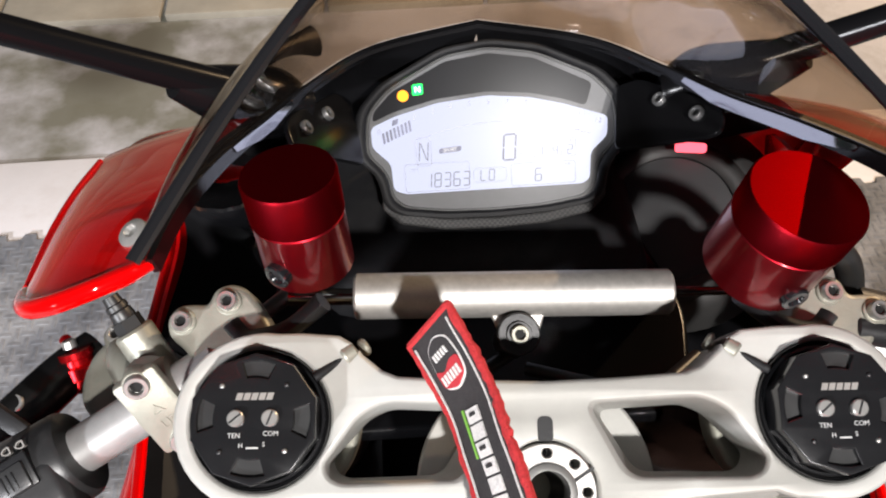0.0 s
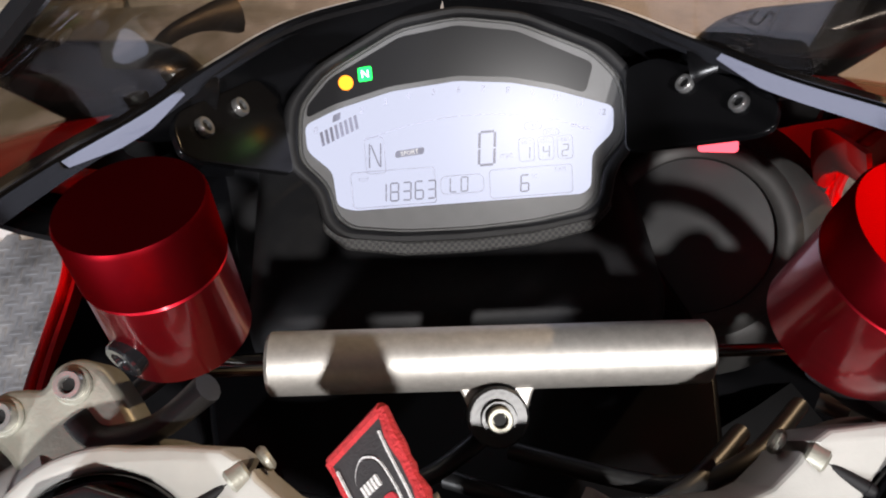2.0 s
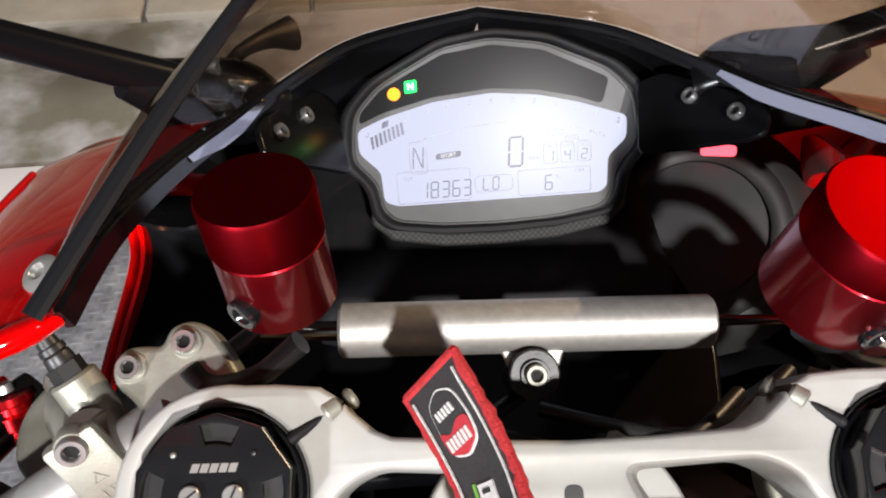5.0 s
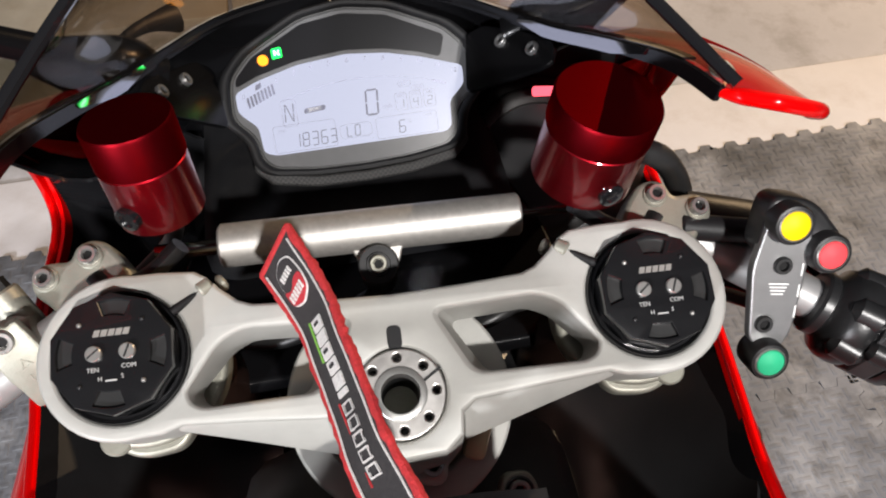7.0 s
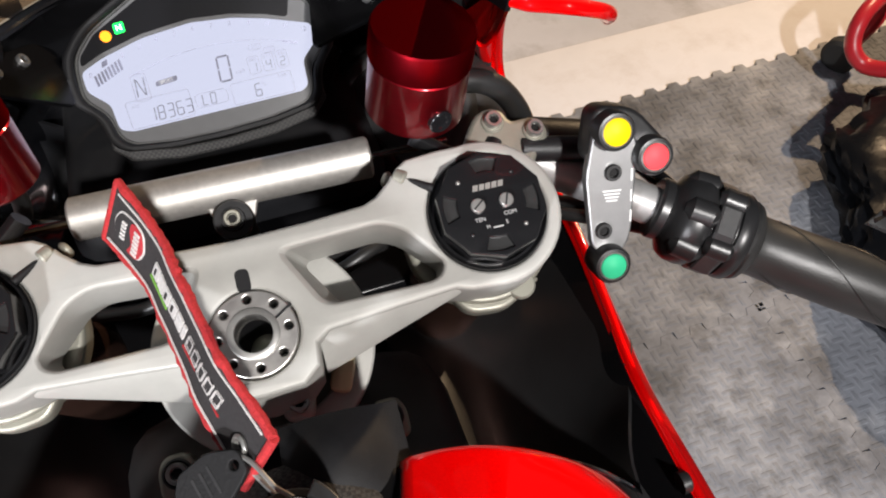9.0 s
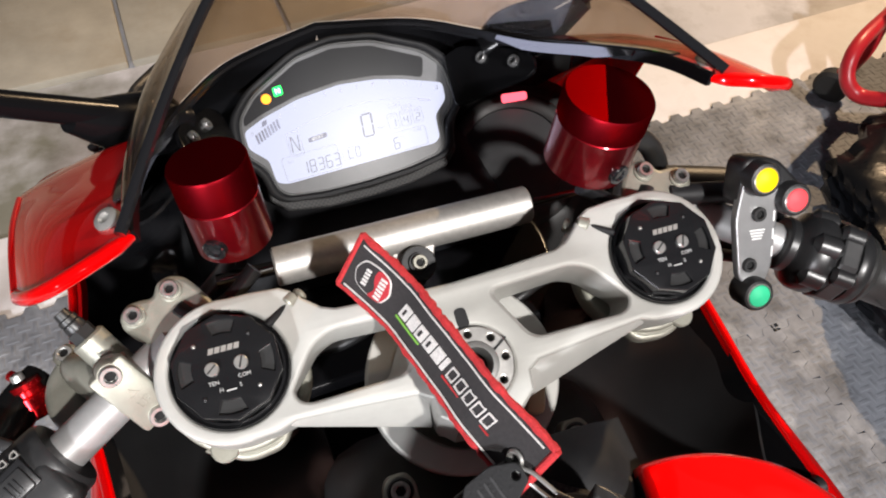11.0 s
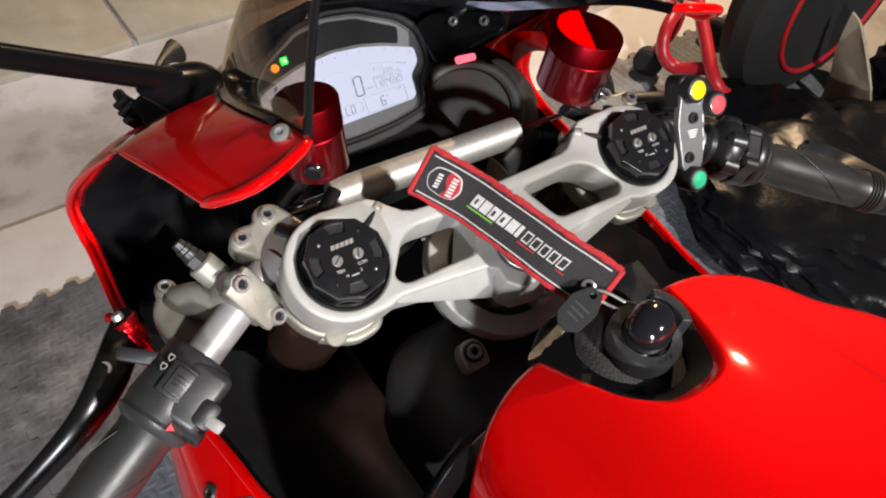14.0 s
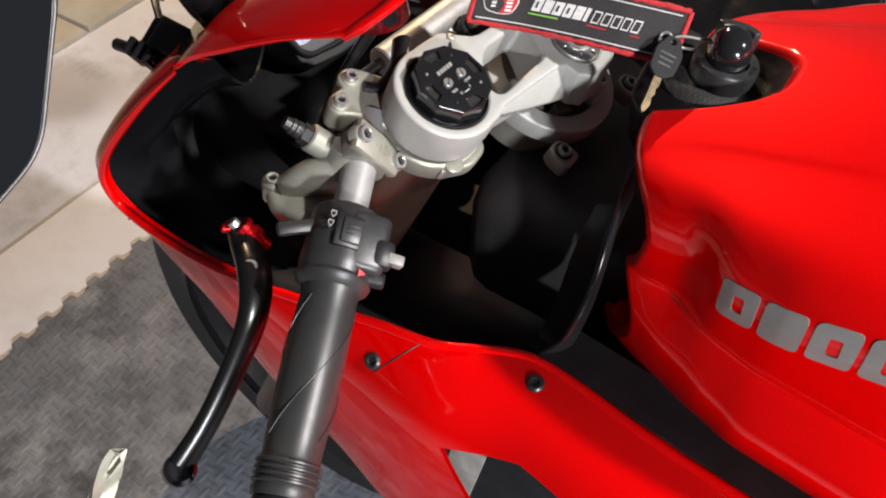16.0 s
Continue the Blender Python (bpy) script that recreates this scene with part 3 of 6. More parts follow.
block(bm, (0.0105, -0.055, -0.047), (0.014, 0.022, 0.020), Matrix.Rotation(radians(-10), 3, "Z"), 0.005, 3)
arm = part("stop_arm", bm, CLAMP, clamp, "satin silver stop arm")
bolt(arm, (0.0105, -0.0580, -0.0372), (0, 0, 1), 0.0046, 0.004)


# fork tubes and their caps
def fork(sx):
    x = sx * CX
    bm = bmesh.new()
    lathe(bm, (x, 0, -0.72), (0, 0, 1), [(0.0215, 0), (0.0215, 0.30), (0.0262, 0.32), (0.0262, 0.6950), (0.0255, 0.6960), (0.0001, 0.6960)], 48)
    leg = part("fork_leg", bm, BRONZE, bike, "bronze anodised fork leg", S)
    bm = bmesh.new()
    lathe(bm, (x, 0, -0.0200), (0, 0, 1), [(0.0267, 0), (0.0267, 0.0056), (0.0263, 0.0062), (0.0259, 0.0050), (0.0254, 0.0062), (0.0248, 0.0050), (0.0236, 0.0050), (0.0225, 0.0035), (0.0225, 0)], 56)
    part("rim_ring", bm, CAPBLACK, leg, "black fork tube rim")
    # ten-sided cap with a flat face and four milled pockets
    n = 10
    edge = [Vector((x + 0.0240 * math.cos(2 * math.pi * (k + 0.5) / n), 0.0240 * math.sin(2 * math.pi * (k + 0.5) / n))) for k in range(n)]
    pockets = []
    for k in range(4):
        a = radians(86 + 90 * k)
        arc = [(0.0150, a + radians(d)) for d in (-15, -8, 0, 8, 15)] + [(0.0208, a + radians(d)) for d in (17, 8, 0, -8, -17)]
        pockets.append([Vector((x + rr * math.cos(t), rr * math.sin(t))) for rr, t in arc])
    bm = bmesh.new()
    plate(bm, [edge, *pockets], -0.0160, -0.0030, 0.0006, 2)
    bmesh.ops.remove_doubles(bm, verts=bm.verts, dist=0.00001)
    cap = part("fork_cap", bm, CAPBLACK, leg, "black anodised fork cap", angle=20)
    bm = bmesh.new()
    lathe(bm, (x, 0, -0.0090), (0, 0, 1), [(0.0215, 0), (0.0215, 0.0038), (0.0001, 0.0038)], 40)
    part("pocket_floor", bm, CAPDARK, cap, "dark grey milled pockets")
    for k, a in enumerate((45, 135, 225, 315)):
        bm = bmesh.new()
        lathe(bm, (x + 0.0168 * math.cos(radians(a)), 0.0168 * math.sin(radians(a)), -0.0038), (0, 0, 1), [(0.0010, 0), (0.0010, 0.0010), (0.0007, 0.0015), (0.0001, 0.0017)], 12)
        part("pin", bm, STEEL if k % 2 else BLACK, cap)
    for k, dx in enumerate((-0.0063, 0.0063)):
        bm = bmesh.new()
        lathe(bm, (x + dx, 0.0, -0.0032), (0, 0, 1), [(0.0031, 0), (0.0031, 0.0016), (0.0027, 0.0020), (0.0001, 0.0020)], 24)
        screw = part("adjuster_screw", bm, STEEL, cap, "slotted steel adjuster screw")
        bm = bmesh.new()
        block(bm, (x + dx, 0, -0.00115), (0.0054, 0.0007, 0.0003), Matrix.Rotation(radians(38 + 30 * k), 3, "Z"))
        part("slot", bm, BLACK, screw)
    # maker's mark as plain slanted bars
    for k in range(5):
        xx = x - 0.0068 + 0.0028 * k
        bm = bmesh.new()
        plate(bm, [[Vector((xx, 0.0066)), Vector((xx + 0.0023, 0.0066)), Vector((xx + 0.0031, 0.0092)), Vector((xx + 0.0008, 0.0092))]], -0.0030, -0.0027, 0)
        part("maker_mark", bm, GREYDECAL, cap, "pale bar of the maker's mark")
    bm = bmesh.new()
    letters(bm, "TEN", 0.0025, pose(x - 0.0068, -0.0062, -0.0028), 0.0001)
    letters(bm, "COM", 0.0025, pose(x + 0.0066, -0.0056, -0.0028), 0.0001)
    letters(bm, "H", 0.0024, pose(x - 0.0042, -0.0098, -0.0028), 0.0001)
    letters(bm, "S", 0.0024, pose(x + 0.0042, -0.0094, -0.0028), 0.0001)
    block(bm, (x, -0.0106, -0.0028), (0.0044, 0.0006, 0.0002))
    part("cap_lettering", bm, PALEPRINT, cap, "white printed letters")
    # pinch bolt across the split lug
    bm = bmesh.new()
    rod(bm, (sx * 0.0730, 0.0262, -0.0175), (sx * 0.0775, 0.0228, -0.0160), 0.0036, seg=18, bevel=0.0008)
    part("pinch_bolt", bm, CAST, clamp)
    bm = bmesh.new()
    rod(bm, (sx * 0.0775, 0.0228, -0.0160), (sx * 0.0862, 0.0166, -0.0142), 0.0014, 0.0019, seg=14)
    rod(bm, (sx * 0.0862, 0.0166, -0.0142), (sx * 0.0880, 0.0152, -0.0138), 0.0021, 0.0016, seg=14)
    part("clamp_slit", bm, SOFT, clamp)
    bm = bmesh.new()
    rod(bm, (sx * 0.0690, 0.0296, -0.0280), (sx * 0.0715, 0.0278, -0.0275), 0.0038, seg=18, bevel=0.001)
    part("bolt_head", bm, CAST, clamp)
    return leg


fork(1)
fork(-1)

# steering damper across the front
bm = bmesh.new()
rod(bm, (-0.079, 0.0835, 0.9525), (0.0705, 0.0835, 0.9525), 0.0109, seg=48, bevel=0.0012)
damper = part("steering_damper", bm, DAMPER, bike, "sanded silver steering damper tube")
bm = bmesh.new()
rod(bm, (-0.110, 0.0835, 0.9525), (-0.0785, 0.0835, 0.9525), 0.0040, seg=16)
ROD = mat("dark_chrome_rod", (0.25, 0.25, 0.25), 0.12, 1.0)
part("damper_rod", bm, ROD, damper)
bm = bmesh.new()
rod(bm, (0.070, 0.0835, 0.9525), (0.112, 0.0835, 0.9525), 0.0022, seg=16)
part("damper_rod", bm, ROD, damper)
bm = bmesh.new()
plate(bm, [rounded([(-0.024, 0.007), (-0.014, 0.002), (-0.010, -0.008), (0.008, -0.008), (0.011, 0.002), (0.022, 0.007), (0.022, 0.010), (-0.024, 0.010)], 0.003)], -0.006, -0.001, 0.001, m=pose(-0.001, 0.071, 0.950, 35))
part("damper_bracket", bm, DAMPER, damper)
bm = bmesh.new()
lathe(bm, (-0.003, 0.0635, 0.9490), (0, -0.55, 0.83), [(0.0100, -0.004), (0.0100, 0.003), (0.0092, 0.004), (0.0060, 0.004), (0.0056, 0.0065), (0.0001, 0.0065)], 36)
eye = part("damper_eye", bm, SATIN, damper, "dark washer under a domed nut")
bolt(eye, (-0.003, 0.0600, 0.9542), (0, -0.55, 0.83), 0.0042, 0.0040, CAST)
bm = bmesh.new()
rod(bm, (-0.003, 0.066, 0.946), (-0.003, 0.080, 0.915), 0.009, seg=24, bevel=0.001)
part("damper_post", bm, BLACK, damper)

# ---- dash ----
DASH = pose(-0.006, 0.199, 0.931, 48.6, 0, 4.0)


def dash_outline(grow):
    o = [(-0.0735, 0.0120), (-0.0715, 0.0270), (-0.0590, 0.0400), (-0.0255, 0.0570), (0.0000, 0.0605), (0.0270, 0.0565), (0.0600, 0.0420), (0.0725, 0.0290), (0.0745, 0.0120), (0.0735, 0.0030), (0.0625, -0.0090), (0.0600, -0.0230), (0.0540, -0.0290), (0.0300, -0.0325), (0.0, -0.0335), (-0.0300, -0.0325), (-0.0540, -0.0290), (-0.0605, -0.0230), (-0.0625, -0.0090), (-0.0735, 0.0030)]
    return rounded([Vector(p) * grow + Vector((0, 0.010 * (1 - grow))) for p in o], 0.006, 3)


LCD_SHAPE = rounded([(-0.0700, 0.0185), (-0.0560, 0.0242), (-0.0310, 0.0305), (-0.0015, 0.0332), (0.0230, 0.0308), (0.0430, 0.0260), (0.0690, 0.0175), (0.0685, 0.0060), (0.0585, -0.0030), (0.0575, -0.0185), (0.0535, -0.0215), (-0.0520, -0.0212), (-0.0590, -0.0185), (-0.0598, -0.0030), (-0.0700, 0.0070)], 0.003, 3)
bm = bmesh.new()
plate(bm, [dash_outline(1.07)], -0.030, -0.003, 0.003)
dash = part("dashboard", bm, BLACK, bike, "dashboard with a white backlit display", DASH)
bm = bmesh.new()
plate(bm, [dash_outline(1.085), dash_outline(1.0)], -0.006, 0.0075, 0.003, 3)
part("dash_hood", bm, SOFT, dash, "satin black dash surround")
bm = bmesh.new()
plate(bm, [dash_outline(1.004), dash_outline(0.975)], -0.003, 0.0012, 0.0010, 2)
part("dash_rim", bm, TRIM, dash, "pale grey rim")
bm = bmesh.new()
plate(bm, [dash_outline(0.978), LCD_SHAPE], -0.003, -0.0004, 0.0003, 1)
part("dash_face", bm, BEZEL, dash, "grey dash face")
bm = bmesh.new()
plate(bm, [LCD_SHAPE], -0.003, -0.0009, 0)
lcd = part("display", bm, LCD, dash, "white backlit liquid crystal display")
# dark upper window of the dash
bm = bmesh.new()
plate(bm, [rounded([(-0.0690, 0.0215), (-0.0560, 0.0268), (-0.0310, 0.0328), (-0.0015, 0.0354), (0.0230, 0.0332), (0.0430, 0.0286), (0.0560, 0.0240), (0.0600, 0.0370), (0.0260, 0.0530), (0.0, 0.0570), (-0.0255, 0.0535), (-0.0570, 0.0380), (-0.0680, 0.0270)], 0.003)], -0.002, 0.0000, 0.0002, 1)
part("warning_window", bm, WINDOWBLACK, dash)
bm = bmesh.new()
plate(bm, [dash_outline(0.985)], 0.0022, 0.0030, 0)
cover = part("dash_glass", bm, CLEARGLASS, dash, "clear dash cover", pose(0, 0, 0.0026, 0, -3.3, 0))
cover.visible_shadow = False


def seg_digit(bm, x, y, h, w, digit, th):
    """A seven-segment figure, slanted a little, centred on x, y."""
    on = {"0": "abcdef", "1": "bc", "2": "abged", "3": "abgcd", "4": "fgbc", "5": "afgcd", "6": "afgedc", "8": "abcdefg", "L": "fed", "O": "abcdef", "N": "fbcen", "7": "abc"}[digit]
    spots = {"a": (0, h / 2, w, th), "g": (0, 0, w, th), "d": (0, -h / 2, w, th), "f": (-w / 2, h / 4, th, h / 2), "b": (w / 2, h / 4, th, h / 2), "e": (-w / 2, -h / 4, th, h / 2), "c": (w / 2, -h / 4, th, h / 2)}
    for s in on:
        if s == "n":
            plate(bm, [[Vector((x - w * 0.36, y + h * 0.44)), Vector((x + w * 0.26, y - h * 0.44)), Vector((x + w * 0.38, y - h * 0.44)), Vector((x - w * 0.24, y + h * 0.44))]], -0.0009, -0.0004, 0)
            continue
        dx, dy, sx, sy = spots[s]
        sx, sy = max(sx - th * 0.9, th) if sx > th else sx, max(sy - th * 0.6, th) if sy > th else sy
        k = 0.08
        plate(bm, [[Vector((x + dx + u * sx / 2 + k * (dy + q * sy / 2), y + dy + q * sy / 2)) for u, q in ((-1, -1), (1, -1), (1, 1), (-1, 1))]], -0.0009, -0.0004, 0)


def outline_box(bm, x0, y0, x1, y1, th=0.0003, r=0.0018):
    a = rounded([(x0, y0), (x1, y0), (x1, y1), (x0, y1)], r, 3)
    b = rounded([(x0 + th, y0 + th), (x1 - th, y0 + th), (x1 - th, y1 - th), (x0 + th, y1 - th)], r * 0.9, 3)
    plate(bm, [a, b], -0.0009, -0.0004, 0)


Z = -0.0005
bm = bmesh.new()
for text, x, y in (("0", -0.0655, 0.0160), ("2", -0.0448, 0.0232), ("3", -0.0339, 0.0260), ("4", -0.0237, 0.0281), ("5", -0.0124, 0.0291), ("6", -0.0013, 0.0294), ("7", 0.0096, 0.0288), ("8", 0.0207, 0.0277), ("9", 0.0318, 0.0257), ("10", 0.0425, 0.0230), ("11", 0.0533, 0.0196), ("12", 0.0632, 0.0150)):
    letters(bm, text, 0.0040, pose(x, y, Z), 0.0001, shear=0.15)
part("scale_figures", bm, SEGPALE, lcd, "grey rev counter figures")
bm = bmesh.new()
for k in range(8):
    x, y = -0.0632 + 0.0022 * k, 0.0117 + 0.0009 * k
    plate(bm, [[Vector((x, y - 0.0030)), Vector((x + 0.0013, y - 0.0026)), Vector((x + 0.0007, y + 0.0036)), Vector((x - 0.0006, y + 0.0032))]], -0.0009, -0.0004, 0)
plate(bm, [rounded([(-0.0578, 0.0188), (-0.0543, 0.0200), (-0.0537, 0.0232), (-0.0572, 0.0220)], 0.0006)], -0.0009, -0.0004, 0)
part("rev_bars", bm, SEG, lcd, "dark rev counter bars")
bm = bmesh.new()
for k in range(9):
    x0, x1 = -0.0440 + k * 0.0108, -0.0440 + k * 0.0108 + 0.0094
    f = lambda x: 0.0179 - 3.4 * (x - 0.004) ** 2
    plate(bm, [[Vector((x0, f(x0) - 0.0001)), Vector((x1, f(x1) - 0.0001)), Vector((x1, f(x1) + 0.0002)), Vector((x0, f(x0) + 0.0002))]], -0.0009, -0.0004, 0)
for k in range(5):
    plate(bm, [[Vector((0.0490 + 0.0018 * k, 0.0100 - 0.0006 * k)), Vector((0.0503 + 0.0018 * k, 0.0095 - 0.0006 * k)), Vector((0.0506 + 0.0018 * k, 0.0108 - 0.0006 * k)), Vector((0.0493 + 0.0018 * k, 0.0113 - 0.0006 * k))]], -0.0009, -0.0004, 0)
part("scale_line", bm, SEGPALE, lcd)
bm = bmesh.new()
seg_digit(bm, 0.0102, 0.0026, 0.0148, 0.0070, "0", 0.0011)
part("speed_figure", bm, SEG, lcd, "large dark zero")
bm = bmesh.new()
letters(bm, "mph", 0.0034, pose(0.0190, -0.0010, Z), 0.0001, shear=0.15)
letters(bm, "LAP", 0.0024, pose(0.0316, 0.0112, Z), 0.0001)
letters(bm, "DQS", 0.0024, pose(0.0397, 0.0078, Z), 0.0001)
letters(bm, "EBC", 0.0026, pose(0.0282, 0.0040, Z), 0.0001)
letters(bm, "DTC", 0.0026, pose(0.0372, 0.0040, Z), 0.0001)
letters(bm, "ABS", 0.0026, pose(0.0460, 0.0040, Z), 0.0001)
letters(bm, "TOT", 0.0024, pose(-0.0464, -0.0075, Z), 0.0001)
letters(bm, "T-AIR", 0.0024, pose(0.0432, -0.0093, Z), 0.0001)
letters(bm, "\u00b0C", 0.0028, pose(0.0312, -0.0118, Z), 0.0001)
for x in (0.0282, 0.0372, 0.0460):
    outline_box(bm, x - 0.0037, -0.0048, x + 0.0037, 0.0060)
outline_box(bm, 0.0275, 0.0094, 0.0357, 0.0129)
outline_box(bm, 0.0360, 0.0060, 0.0434, 0.0094)
outline_box(bm, -0.0520, -0.0203, -0.0140, -0.0038)
outline_box(bm, -0.0120, -0.0170, 0.0080, -0.0085, r=0.003)
outline_box(bm, 0.0105, -0.0205, 0.0490, -0.0072)
outline_box(bm, -0.0448, -0.0052, -0.0358, 0.0112)
part("small_print", bm, SEGPALE, lcd, "small grey captions and frames")
figures = [(-0.0385 + 0.0056 * k, -0.0140, 0.0080, 0.0036, d, 0.0006) for k, d in enumerate("18363")]
figures += [(-0.0060, -0.0128, 0.0064, 0.0030, "L", 0.0005), (-0.0010, -0.0128, 0.0064, 0.0030, "0", 0.0005), (0.0267, -0.0145, 0.0074, 0.0036, "6", 0.0006)]
figures += [(x, -0.0008, 0.0052, 0.0028, d, 0.0004) for x, d in ((0.0282, "1"), (0.0372, "4"), (0.0460, "2"))]
figures.append((-0.0403, 0.0030, 0.0110, 0.0050, "N", 0.0006))
for fig in figures:
    bm = bmesh.new()
    seg_digit(bm, *fig)
    part("display_figure", bm, SEG, lcd, "thin dark seven-segment figure")
bm = bmesh.new()
plate(bm, [rounded([(-0.0315, 0.0013), (-0.0185, 0.0022), (-0.0180, 0.0052), (-0.0310, 0.0043)], 0.0012)], -0.0009, -0.0005, 0)
badge = part("mode_badge", bm, SEG, lcd)
bm = bmesh.new()
letters(bm, "SPORT", 0.0027, pose(-0.0248, 0.0032, -0.0004, 0, 0, 4), 0.0001)
part("badge_letters", bm, WHITEPRINT, dash)
bm = bmesh.new()
plate(bm, [circle(-0.0503, 0.0356, 0.0032, 24)], -0.0005, 0.0008, 0)
part("amber_warning_lamp", bm, LED_ORANGE, dash, "glowing amber warning lamp")
bm = bmesh.new()
plate(bm, [rounded([(-0.0447, 0.0355), (-0.0387, 0.0360), (-0.0387, 0.0420), (-0.0447, 0.0415)], 0.001)], -0.0005, 0.0006, 0)
part("neutral_lamp", bm, LED_GREEN, dash, "glowing green neutral lamp")
bm = bmesh.new()
letters(bm, "N", 0.0046, pose(-0.0417, 0.0387, 0.0009, 0, 0, 3), 0.0001)
part("neutral_letter", bm, LED_WHITE, dash, "lit letter")
# carbon lip below the dash
bm = bmesh.new()
plate(bm, [rounded([(-0.066, -0.020), (-0.060, -0.0300), (-0.030, -0.0365), (0.0, -0.0378), (0.030, -0.0365), (0.060, -0.0300), (0.066, -0.020), (0.0665, -0.0290), (0.057, -0.0385), (0.030, -0.0435), (0.0, -0.0445), (-0.030, -0.0435), (-0.057, -0.0385), (-0.0665, -0.0290)], 0.002)], -0.012, 0.002, 0.0015)
part("carbon_lip", bm, CARBON, dash, "dotted carbon-look lip")

from mathutils.bvhtree import BVHTree

# ---- fluid reservoirs ----
def reservoir(base, top, r, name_label, seam=0.55):
    base, top = Vector(base), Vector(top)
    h = (top - base).length
    ax = top - base
    bm = bmesh.new()
    lathe(bm, base, ax, [(r * 0.90, 0), (r * 0.985, 0.0015), (r * 0.985, h * seam - 0.0006), (r * 0.96, h * seam)], 64)
    res = part("fluid_reservoir", bm, ANOD, bike, name_label)
    bm = bmesh.new()
    lathe(bm, base + ax * seam, ax, [(r * 0.96, 0.0), (r, 0.0006), (r, h * (1 - seam) - 0.0014), (r * 0.965, h * (1 - seam)), (0.0001, h * (1 - seam))], 64)
    part("reservoir_lid", bm, TURNED, res, "screw-on red lid")
    return res


resR = reservoir((0.0908, 0.0630, 1.0000), (0.0965, 0.0612, 1.0450), 0.0230, "large red anodised brake fluid reservoir", 0.66)
resL = reservoir((-0.0928, 0.0690, 0.9980), (-0.0958, 0.0765, 1.0450), 0.0188, "small red anodised clutch fluid reservoir", 0.60)


def sight(res, p, axis, r):
    bm = bmesh.new()
    lathe(bm, p, axis, [(r, -0.003), (r, 0.0008), (r * 0.9, 0.0014), (r * 0.6, 0.0014), (r * 0.5, 0.0004), (0.0001, 0.0004)], 28)
    part("sight_plug", bm, GLOSS, res, "dark round side plug")


sight(resR, (0.0970, 0.0400, 1.0095), (0.25, -0.95, 0.0), 0.0056)
sight(resL, (-0.1025, 0.0535, 1.0110), (-0.50, -0.86, 0.05), 0.0056)
for sx, res in ((1, resR), (-1, resL)):
    bm = bmesh.new()
    tube(bm, [(sx * 0.088, 0.058, 0.986), (sx * 0.103, 0.050, 0.978), (sx * 0.120, 0.050, 0.972), (sx * 0.128, 0.056, 0.974)], [0.008, 0.007, 0.006, 0.006], 12, squash=0.55)
    part("reservoir_bracket", bm, BLACK, res, "black bracket")
    bm = bmesh.new()
    tube(bm, [(0.100, 0.078, 0.992), (0.120, 0.080, 0.994), (0.137, 0.080, 0.986), (0.150, 0.080, 0.966), (0.158, 0.078, 0.940)] if sx > 0 else [(-0.094, 0.076, 0.990), (-0.098, 0.090, 0.965), (-0.112, 0.100, 0.935), (-0.150, 0.090, 0.905)], 0.0062 if sx > 0 else 0.0042, 14)
    part("fluid_hose", bm, HOSE, res, "black rubber hose")


# ---- handlebars ----
BAR = {-1: (Vector((-0.204, 0.008, 0.938)), Vector((-0.851, -0.444, -0.282)).normalized()),
       1: (Vector((0.210, 0.018, 0.936)), Vector((0.820, -0.521, -0.239)).normalized())}


